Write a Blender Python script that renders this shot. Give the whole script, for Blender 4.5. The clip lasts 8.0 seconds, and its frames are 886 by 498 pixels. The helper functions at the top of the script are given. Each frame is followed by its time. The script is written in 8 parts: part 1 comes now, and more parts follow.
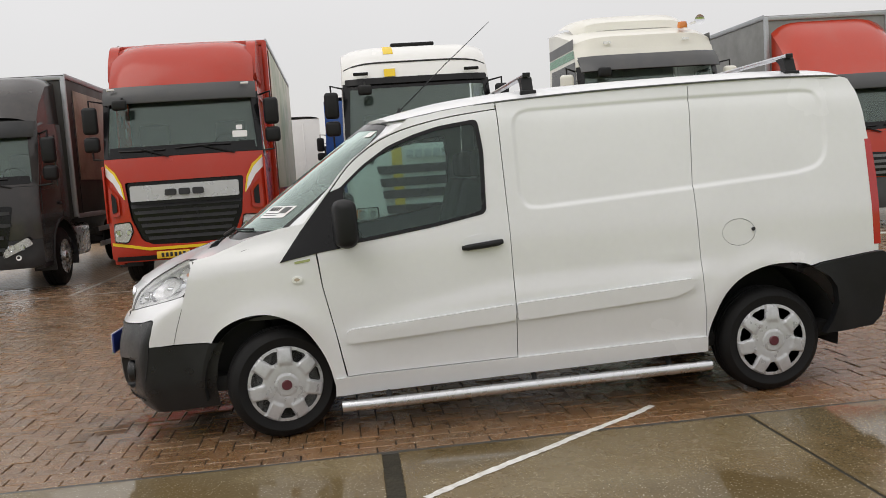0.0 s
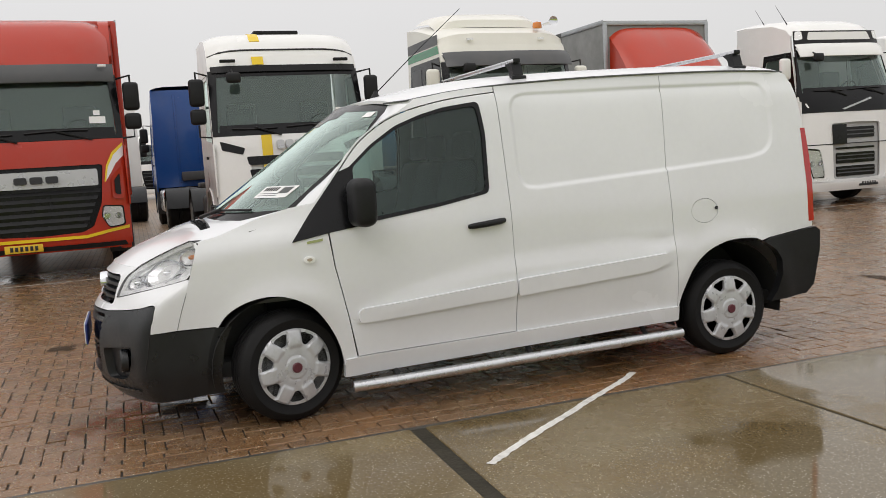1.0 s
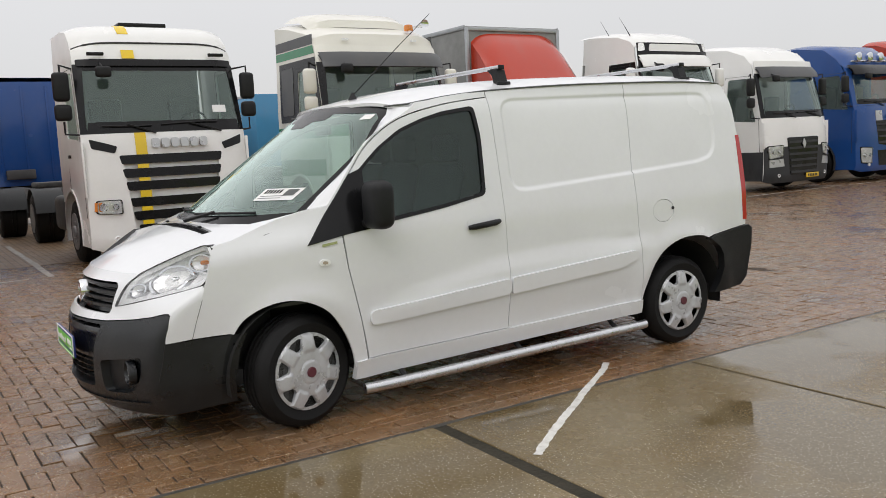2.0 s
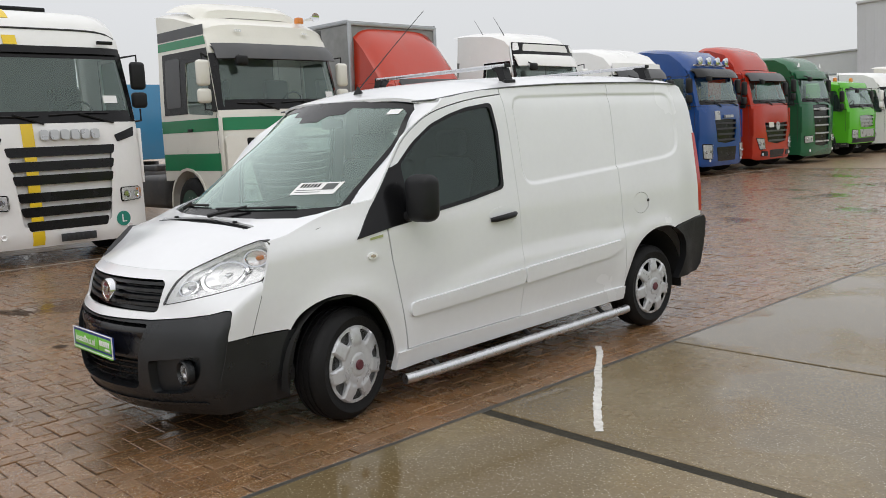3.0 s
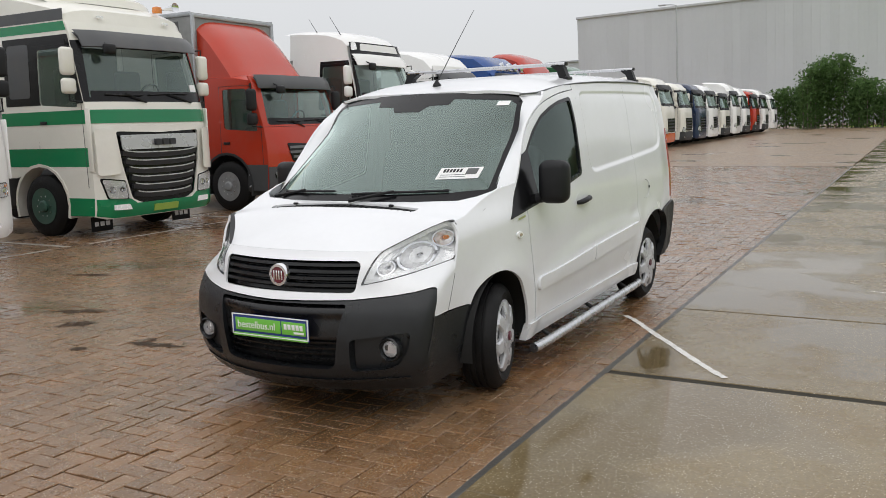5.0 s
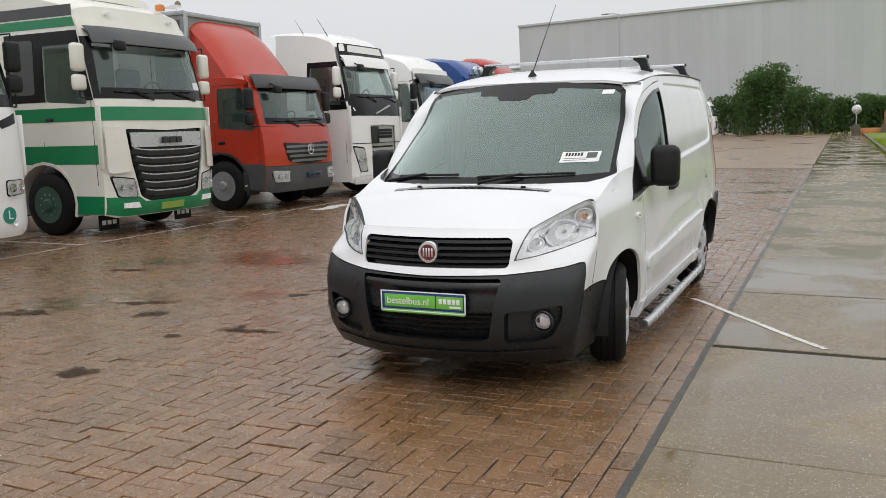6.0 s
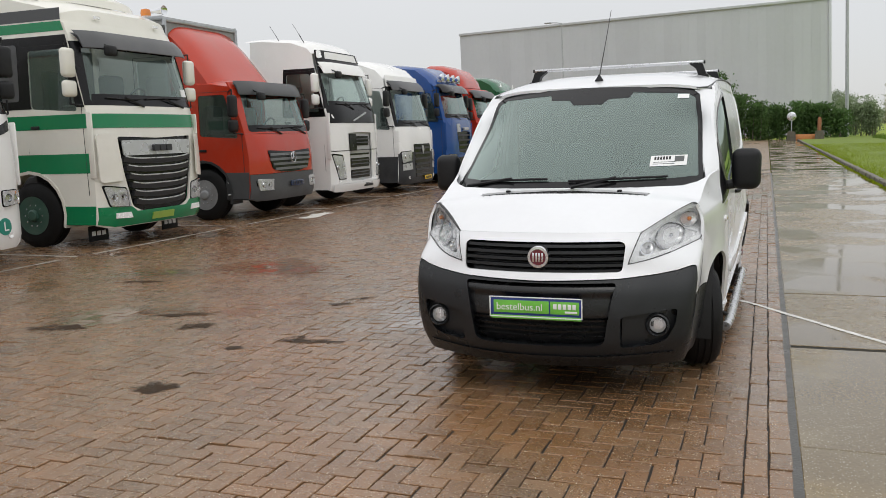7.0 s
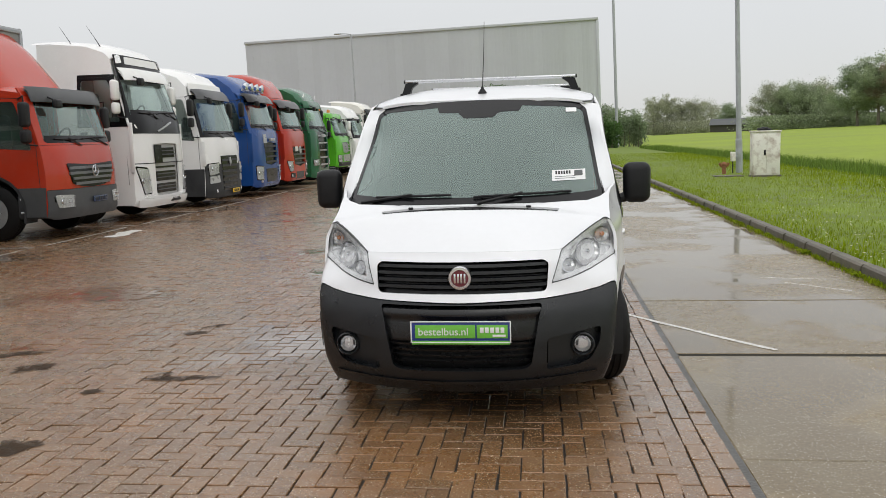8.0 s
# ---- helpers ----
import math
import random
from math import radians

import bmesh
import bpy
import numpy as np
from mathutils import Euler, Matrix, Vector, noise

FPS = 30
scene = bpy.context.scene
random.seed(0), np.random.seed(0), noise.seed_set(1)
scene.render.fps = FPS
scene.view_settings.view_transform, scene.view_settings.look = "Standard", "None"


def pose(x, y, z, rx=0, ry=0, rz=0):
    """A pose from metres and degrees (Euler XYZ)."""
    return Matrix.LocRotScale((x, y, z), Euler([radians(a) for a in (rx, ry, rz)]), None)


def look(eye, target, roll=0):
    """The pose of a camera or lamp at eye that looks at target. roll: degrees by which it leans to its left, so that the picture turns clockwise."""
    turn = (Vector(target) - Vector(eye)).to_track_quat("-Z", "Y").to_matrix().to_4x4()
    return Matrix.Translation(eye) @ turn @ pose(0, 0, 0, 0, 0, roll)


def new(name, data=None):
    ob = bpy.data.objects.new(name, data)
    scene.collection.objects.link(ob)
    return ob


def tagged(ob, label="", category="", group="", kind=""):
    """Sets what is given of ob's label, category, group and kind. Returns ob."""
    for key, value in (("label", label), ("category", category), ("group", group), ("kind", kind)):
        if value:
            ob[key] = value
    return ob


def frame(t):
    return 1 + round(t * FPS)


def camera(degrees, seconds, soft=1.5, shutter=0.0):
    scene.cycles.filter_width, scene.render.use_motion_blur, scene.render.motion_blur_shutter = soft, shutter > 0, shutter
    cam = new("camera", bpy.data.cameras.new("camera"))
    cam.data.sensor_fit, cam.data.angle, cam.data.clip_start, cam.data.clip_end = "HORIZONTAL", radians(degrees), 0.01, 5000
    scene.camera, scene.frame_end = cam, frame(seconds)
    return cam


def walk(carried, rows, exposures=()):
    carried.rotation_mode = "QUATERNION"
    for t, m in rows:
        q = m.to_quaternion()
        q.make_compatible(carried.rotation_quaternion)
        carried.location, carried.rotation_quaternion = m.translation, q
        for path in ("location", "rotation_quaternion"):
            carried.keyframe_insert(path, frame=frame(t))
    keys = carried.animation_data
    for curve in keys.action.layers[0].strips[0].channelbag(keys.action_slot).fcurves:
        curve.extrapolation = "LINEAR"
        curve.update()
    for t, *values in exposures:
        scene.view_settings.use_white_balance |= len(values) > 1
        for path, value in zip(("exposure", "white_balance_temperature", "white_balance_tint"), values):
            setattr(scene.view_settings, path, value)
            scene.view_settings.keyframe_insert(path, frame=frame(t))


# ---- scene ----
import functools

cam = camera(53.8, 8.0, soft=0.6)
PATH = [
    (0, (6.013, 0.486, 1.501), (4.031, 0.686, 1.324), -4.0),
    (0.5, (5.978, -0.121, 1.476), (4.031, 0.29, 1.283), -3.8),
    (1, (5.849, -0.758, 1.478), (3.971, -0.104, 1.266), -3.5),
    (1.5, (5.681, -1.313, 1.515), (3.89, -0.453, 1.291), -3.2),
    (3, (4.821, -2.91, 1.622), (3.372, -1.558, 1.355), -2.5),
    (3.5, (4.465, -3.441, 1.639), (3.149, -1.961, 1.363), -2.2),
    (4, (4.124, -3.839, 1.686), (2.924, -2.263, 1.406), -2.2),
    (4.5, (3.681, -4.273, 1.681), (2.606, -2.611, 1.396), -2.0),
    (6, (2.233, -5.492, 1.533), (1.382, -3.703, 1.259), -1.6),
    (6.5, (1.79, -5.712, 1.533), (0.998, -3.894, 1.268), -1.7),
    (7, (1.296, -5.82, 1.538), (0.576, -3.973, 1.278), -1.8),
    (7.5, (0.882, -5.802, 1.565), (0.408, -3.876, 1.308), -1.6),
    (8, (0.517, -5.657, 1.579), (0.262, -3.69, 1.328), -1.7),
]
walk(cam, [(t, look(eye, target, roll)) for t, eye, target, roll in PATH],
     exposures=[(0, 0.02, 6800, 11), (1, 0.02, 6800, 11), (1.5, 0.02, 6750, 11), (3, 0.02, 6550, 10), (6, 0.04, 6550, 10), (8, 0.03, 6600, 9)])

# ---- overcast daylight ----
world = bpy.data.worlds.new("overcast")
scene.world = world
world.use_nodes = True
wn, wl = world.node_tree.nodes, world.node_tree.links
wn.clear()
w_out = wn.new("ShaderNodeOutputWorld")
w_bg = wn.new("ShaderNodeBackground")
w_sky = wn.new("ShaderNodeTexSky")
w_sky.sky_type, w_sky.sun_disc = "NISHITA", False
w_sky.sun_elevation, w_sky.sun_rotation = radians(50), radians(200)
w_geo = wn.new("ShaderNodeTexCoord")
w_sep = wn.new("ShaderNodeSeparateXYZ")
w_ramp = wn.new("ShaderNodeValToRGB")
w_ramp.color_ramp.elements[0].position, w_ramp.color_ramp.elements[0].color = 0.0, (0.60, 0.605, 0.62, 1)
w_ramp.color_ramp.elements[1].position, w_ramp.color_ramp.elements[1].color = 1.0, (1.20, 1.20, 1.215, 1)
w_mid = w_ramp.color_ramp.elements.new(0.22)
w_mid.color = (0.74, 0.745, 0.76, 1)
w_cloud = wn.new("ShaderNodeTexNoise")
w_cloud.inputs["Scale"].default_value, w_cloud.inputs["Detail"].default_value = 2.2, 5
w_cmap = wn.new("ShaderNodeMapRange")
w_cmap.inputs["To Min"].default_value, w_cmap.inputs["To Max"].default_value = 0.93, 1.05
w_mul = wn.new("ShaderNodeMix")
w_mul.data_type, w_mul.blend_type = "RGBA", "MULTIPLY"
w_mul.inputs["Factor"].default_value = 1.0
w_mix = wn.new("ShaderNodeMix")
w_mix.data_type, w_mix.blend_type = "RGBA", "ADD"
w_mix.inputs["Factor"].default_value = 0.012
wl.new(w_geo.outputs["Generated"], w_sep.inputs[0])
wl.new(w_sep.outputs["Z"], w_ramp.inputs[0])
wl.new(w_geo.outputs["Generated"], w_cloud.inputs["Vector"])
wl.new(w_cloud.outputs["Fac"], w_cmap.inputs["Value"])
wl.new(w_ramp.outputs["Color"], w_mul.inputs["A"])
wl.new(w_cmap.outputs["Result"], w_mul.inputs["B"])
wl.new(w_mul.outputs["Result"], w_mix.inputs["A"])
wl.new(w_sky.outputs["Color"], w_mix.inputs["B"])
wl.new(w_mix.outputs["Result"], w_bg.inputs["Color"])
w_bg.inputs["Strength"].default_value = 1.0
wl.new(w_bg.outputs["Background"], w_out.inputs["Surface"])

sun = new("sun", bpy.data.lights.new("sun", "SUN"))
sun.data.energy, sun.data.angle, sun.data.color = 0.6, radians(40), (1.0, 0.98, 0.95)
sun.matrix_world = look((20, -30, 50), (0, 0, 0))
scene.view_settings.exposure = 0.0

# ---- materials ----
def mat(name, base, rough=0.5, metal=0.0, var=0.12, scale=6.0, bump=0.0, bscale=60.0, coat=0.0, dirt=None, dirt_amount=0.0, dscale=3.0, spec=0.5, island=0.0, rvar=0.1):
    """A procedural surface: base colour with two scales of noise, optional dirt, fine relief."""
    m = bpy.data.materials.new(name)
    m.use_nodes = True
    n, l = m.node_tree.nodes, m.node_tree.links
    b = n["Principled BSDF"]
    b.inputs["Metallic"].default_value = metal
    b.inputs["Coat Weight"].default_value = coat
    b.inputs["Coat Roughness"].default_value = 0.04
    b.inputs["Specular IOR Level"].default_value = spec
    geo = n.new("ShaderNodeNewGeometry")
    big = n.new("ShaderNodeTexNoise")
    big.inputs["Scale"].default_value, big.inputs["Detail"].default_value = scale, 6
    l.new(geo.outputs["Position"], big.inputs["Vector"])
    fine = n.new("ShaderNodeTexNoise")
    fine.inputs["Scale"].default_value, fine.inputs["Detail"].default_value = bscale, 4
    l.new(geo.outputs["Position"], fine.inputs["Vector"])
    add = n.new("ShaderNodeMath")
    add.operation = "MULTIPLY_ADD"
    add.inputs[1].default_value = 0.45
    l.new(fine.outputs["Fac"], add.inputs[0])
    l.new(big.outputs["Fac"], add.inputs[2])
    rng = n.new("ShaderNodeMapRange")
    rng.inputs["From Min"].default_value, rng.inputs["From Max"].default_value = 0.4, 1.05
    rng.inputs["To Min"].default_value, rng.inputs["To Max"].default_value = 1 - var, 1 + var
    l.new(add.outputs[0], rng.inputs["Value"])
    val = n.new("ShaderNodeVectorMath")
    val.operation = "SCALE"
    val.inputs[0].default_value = base[:3]
    l.new(rng.outputs["Result"], val.inputs["Scale"])
    out = val.outputs[0]
    if island:
        oi = n.new("ShaderNodeObjectInfo")
        isl = n.new("ShaderNodeMath")
        isl.operation = "ADD"
        l.new(oi.outputs["Random"], isl.inputs[0])
        l.new(geo.outputs["Random Per Island"], isl.inputs[1])
        wrap = n.new("ShaderNodeMath")
        wrap.operation = "FRACT"
        l.new(isl.outputs[0], wrap.inputs[0])
        ir = n.new("ShaderNodeMapRange")
        ir.inputs["To Min"].default_value, ir.inputs["To Max"].default_value = 1 - island, 1 + island
        l.new(wrap.outputs[0], ir.inputs["Value"])
        v2 = n.new("ShaderNodeVectorMath")
        v2.operation = "SCALE"
        l.new(out, v2.inputs[0])
        l.new(ir.outputs["Result"], v2.inputs["Scale"])
        out = v2.outputs[0]
    if dirt:
        dn = n.new("ShaderNodeTexNoise")
        dn.inputs["Scale"].default_value, dn.inputs["Detail"].default_value, dn.inputs["Roughness"].default_value = dscale, 9, 0.62
        l.new(geo.outputs["Position"], dn.inputs["Vector"])
        dr = n.new("ShaderNodeMapRange")
        dr.inputs["From Min"].default_value, dr.inputs["From Max"].default_value = 0.48, 0.72
        dr.inputs["To Min"].default_value, dr.inputs["To Max"].default_value = 0.0, dirt_amount
        l.new(dn.outputs["Fac"], dr.inputs["Value"])
        mx = n.new("ShaderNodeMix")
        mx.data_type = "RGBA"
        mx.inputs["B"].default_value = (*dirt, 1)
        l.new(dr.outputs["Result"], mx.inputs["Factor"])
        l.new(out, mx.inputs["A"])
        out = mx.outputs["Result"]
    l.new(out, b.inputs["Base Color"])
    rr = n.new("ShaderNodeMapRange")
    rr.inputs["From Min"].default_value, rr.inputs["From Max"].default_value = 0.3, 0.7
    rr.inputs["To Min"].default_value, rr.inputs["To Max"].default_value = max(rough - rvar, 0.02), min(rough + rvar, 1)
    l.new(big.outputs["Fac"], rr.inputs["Value"])
    l.new(rr.outputs["Result"], b.inputs["Roughness"])
    if bump:
        bp = n.new("ShaderNodeBump")
        bp.inputs["Strength"].default_value, bp.inputs["Distance"].default_value = bump, 0.01
        l.new(fine.outputs["Fac"], bp.inputs["Height"])
        l.new(bp.outputs["Normal"], b.inputs["Normal"])
    return m


def paint(name, base, rough=0.22, dirt=(0.20, 0.17, 0.13), amount=0.12, coat=0.25):
    return mat(name, base, rough, var=0.03, scale=1.3, bscale=25, coat=coat, dirt=dirt, dirt_amount=amount, dscale=1.7, rvar=0.06, spec=0.4)


def glass(name, tint, gloss=0.02, reflect=1.0, film=0.0, sheen=(0.86, 1.0, 0.95), haze=(0.38, 0.54, 0.49)):
    """Thin pane: tinted see-through with a Fresnel mirror."""
    m = bpy.data.materials.new(name)
    m.use_nodes = True
    n, l = m.node_tree.nodes, m.node_tree.links
    n.remove(n["Principled BSDF"])
    tr, gl, mx, fr = n.new("ShaderNodeBsdfTransparent"), n.new("ShaderNodeBsdfGlossy"), n.new("ShaderNodeMixShader"), n.new("ShaderNodeFresnel")
    tr.inputs["Color"].default_value = (*tint, 1)
    gl.inputs["Roughness"].default_value = gloss
    gl.inputs["Color"].default_value = (*sheen, 1)
    fr.inputs["IOR"].default_value = 1.6
    k = n.new("ShaderNodeMath")
    k.operation = "MULTIPLY"
    k.inputs[1].default_value = reflect
    l.new(fr.outputs[0], k.inputs[0])
    l.new(k.outputs[0], mx.inputs[0])
    l.new(tr.outputs[0], mx.inputs[1])
    l.new(gl.outputs[0], mx.inputs[2])
    out = mx.outputs[0]
    # Diffuse haze colour: rain film, raised to stand in for sky sheen.
    if film:
        geo, veil, df, m2 = n.new("ShaderNodeNewGeometry"), n.new("ShaderNodeTexNoise"), n.new("ShaderNodeBsdfDiffuse"), n.new("ShaderNodeMixShader")
        veil.inputs["Scale"].default_value, veil.inputs["Detail"].default_value = 2.5, 2
        l.new(geo.outputs["Position"], veil.inputs["Vector"])
        rng_ = n.new("ShaderNodeMapRange")
        rng_.inputs["From Min"].default_value, rng_.inputs["From Max"].default_value = 0.3, 0.7
        rng_.inputs["To Min"].default_value, rng_.inputs["To Max"].default_value = film * 0.8, film * 1.2
        l.new(veil.outputs["Fac"], rng_.inputs["Value"])
        df.inputs["Color"].default_value = (*haze, 1)
        l.new(rng_.outputs["Result"], m2.inputs[0])
        l.new(out, m2.inputs[1])
        l.new(df.outputs[0], m2.inputs[2])
        out = m2.outputs[0]
    l.new(out, n["Material Output"].inputs["Surface"])
    return m


def see_through(m, share=0.5):
    """Lets light through thin leaves and blades."""
    n, l = m.node_tree.nodes, m.node_tree.links
    b = n["Principled BSDF"]
    tl, mx = n.new("ShaderNodeBsdfTranslucent"), n.new("ShaderNodeMixShader")
    l.new(b.inputs["Base Color"].links[0].from_socket, tl.inputs["Color"])
    mx.inputs[0].default_value = share
    l.new(b.outputs[0], mx.inputs[1])
    l.new(tl.outputs[0], mx.inputs[2])
    l.new(mx.outputs[0], n["Material Output"].inputs["Surface"])
    return m


M_WHITE = paint("van_white", (0.775, 0.785, 0.805), amount=0.04, coat=0.5)
M_BLACK = mat("black_plastic", (0.011, 0.0115, 0.013), 0.48, var=0.25, bump=0.15, bscale=400, dirt=(0.05, 0.048, 0.046), dirt_amount=0.14, dscale=5, spec=0.28)
M_BUMPER = mat("bumper_plastic", (0.0080, 0.0095, 0.0115), 0.32, var=0.22, scale=7, bump=0.25, bscale=500, dirt=(0.06, 0.062, 0.063), dirt_amount=0.10, dscale=6, spec=0.5)
M_GLOSSBLACK = mat("gloss_black", (0.007, 0.007, 0.008), 0.20, var=0.15, spec=0.28)
M_RUBBER = mat("tyre_rubber", (0.009, 0.009, 0.0095), 0.60, var=0.3, scale=9, bump=0.3, bscale=120, dirt=(0.030, 0.027, 0.024), dirt_amount=0.15, dscale=4, spec=0.22)
M_DARK = mat("underbody_dark", (0.014, 0.014, 0.014), 0.8, var=0.3)
M_SILVER = mat("silver_plastic", (0.55, 0.56, 0.58), 0.32, metal=0.35, var=0.08, scale=14, dirt=(0.12, 0.11, 0.10), dirt_amount=0.25, dscale=12)
M_RIMSTEEL = mat("grey_steel_rim", (0.16, 0.165, 0.17), 0.5, metal=0.4, var=0.4, scale=20, dirt=(0.02, 0.018, 0.016), dirt_amount=0.6, dscale=10)
M_CHROME = mat("chrome", (0.75, 0.76, 0.78), 0.12, metal=1.0, var=0.06)
M_STEEL = mat("brushed_steel", (0.62, 0.63, 0.65), 0.28, metal=1.0, var=0.12, scale=10, bscale=200)
M_GALV = mat("galvanised_steel", (0.42, 0.44, 0.46), 0.5, metal=0.6, var=0.2, scale=5, bscale=50)
M_GLASS = glass("window_glass", (0.47, 0.60, 0.57), gloss=0.0, reflect=1.0, film=0.012)
M_SCREEN = glass("windscreen_glass", (0.70, 0.86, 0.80), gloss=0.0, reflect=2.2, film=0.10)
M_GLASSDARK = glass("cab_glass", (0.66, 0.74, 0.72), gloss=0.0, reflect=1.6, film=0.055)
M_LENS = glass("lamp_lens", (0.97, 0.975, 0.98), gloss=0.0, reflect=1.0, film=0.025, sheen=(1.0, 1.0, 1.0), haze=(0.9, 0.905, 0.91))
M_REFLECTOR = mat("lamp_reflector", (0.93, 0.935, 0.94), 0.22, metal=0.25, var=0.10, scale=40, bump=0.3, bscale=30)
M_HOUSING = mat("lamp_housing", (0.88, 0.885, 0.89), 0.28, metal=0.15, var=0.16, scale=18, bump=0.5, bscale=22)
M_BEZEL = mat("lamp_bezel", (0.90, 0.905, 0.91), 0.3, metal=0.1, var=0.05, scale=20)
M_BOWL = mat("lamp_bowl", (0.90, 0.90, 0.91), 0.20, metal=0.6, var=0.1, scale=30, bump=0.35, bscale=40)
M_WETBLACK = mat("wet_black_plastic", (0.008, 0.0082, 0.009), 0.24, var=0.3, scale=9, bump=0.12, bscale=90, rvar=0.12)
M_AMBER = mat("amber_lens", (0.75, 0.24, 0.04), 0.2, var=0.1, coat=0.6)
M_AMBERDULL = mat("clear_amber_lens", (0.46, 0.38, 0.30), 0.25, var=0.2, coat=0.5)
M_REDLENS = mat("red_lens", (0.45, 0.02, 0.02), 0.2, var=0.1, coat=0.6)
M_LABEL = mat("white_sticker", (0.82, 0.82, 0.82), 0.5, var=0.03)
M_INK = mat("black_ink", (0.02, 0.02, 0.022), 0.6)
M_SEAT = mat("seat_cloth", (0.075, 0.08, 0.085), 0.9, var=0.2, bump=0.3, bscale=300)
M_TRIM = mat("grey_trim", (0.105, 0.11, 0.112), 0.7, var=0.12)
M_TRIMLIGHT = mat("light_headliner", (0.42, 0.42, 0.41), 0.85, var=0.08)


# ---- mesh tools ----
import mathutils.geometry as mg


def mesh_of(name, bm, smooth=True):
    me = bpy.data.meshes.new(name)
    bmesh.ops.recalc_face_normals(bm, faces=bm.faces)
    if smooth:
        for f in bm.faces:
            f.smooth = True
        for e in bm.edges:
            if len(e.link_faces) == 2 and e.calc_face_angle(0) > 0.62:
                e.smooth = False
    bm.to_mesh(me)
    bm.free()
    return me


def part(name, bm, material, parent=None, label="", smooth=True):
    """Links a bmesh as one mesh object under a thing or a part."""
    me = mesh_of(name, bm, smooth)
    me.materials.append(material)
    ob = new(name, me)
    if parent:
        ob.parent = parent
    if label:
        tagged(ob, label)
    return ob


def thing(name, label, category, m=None, group="", kind=""):
    ob = new(name)
    ob.empty_display_size = 0.3
    if m:
        ob.matrix_basis = m
    return tagged(ob, label, category, group, kind)


def single(name, bm, material, label, category, m=None, group="", kind="", smooth=True):
    ob = part(name, bm, material, None, label, smooth)
    if m:
        ob.matrix_basis = m
    return tagged(ob, label, category, group, kind)


def spline(points, closed=False, per=6):
    """A Catmull-Rom curve through the points."""
    pts = [Vector(p) for p in points]
    n = len(pts)
    out = []
    for i in range(n if closed else n - 1):
        a, b = pts[(i - 1) % n] if closed or i else pts[0], pts[i]
        c, d = pts[(i + 1) % n], pts[(i + 2) % n] if closed or i + 2 < n else pts[-1]
        for k in range(per):
            t = k / per
            out.append(0.5 * (2 * b + (c - a) * t + (2 * a - 5 * b + 4 * c - d) * t * t + (3 * b - 3 * c + d - a) * t ** 3))
    if not closed:
        out.append(pts[-1])
    return out


def rounded(points, r=0.03, k=4):
    """A closed outline with its corners rounded to about r."""
    out, n = [], len(points)
    for i in range(n):
        a, b, c = (Vector(points[j % n]) for j in (i - 1, i, i + 1))
        u, v = a - b, c - b
        q = min(r, u.length * 0.45, v.length * 0.45)
        p0, p1 = b + u.normalized() * q, b + v.normalized() * q
        for s in range(k + 1):
            t = s / k
            out.append(p0.lerp(b, t).lerp(b.lerp(p1, t), t))
    return out


def inside(p, poly):
    x, y = p
    hit = False
    j = len(poly) - 1
    for i in range(len(poly)):
        xi, yi = poly[i][0], poly[i][1]
        xj, yj = poly[j][0], poly[j][1]
        if (yi > y) != (yj > y) and x < (xj - xi) * (y - yi) / (yj - yi) + xi:
            hit = not hit
        j = i
    return hit


def dense(poly, step):
    out = []
    for i, a in enumerate(poly):
        b = poly[(i + 1) % len(poly)]
        a, b = Vector(a[:2]), Vector(b[:2])
        k = max(1, int((b - a).length / step + 0.5))
        out += [a.lerp(b, s / k) for s in range(k)]
    return out


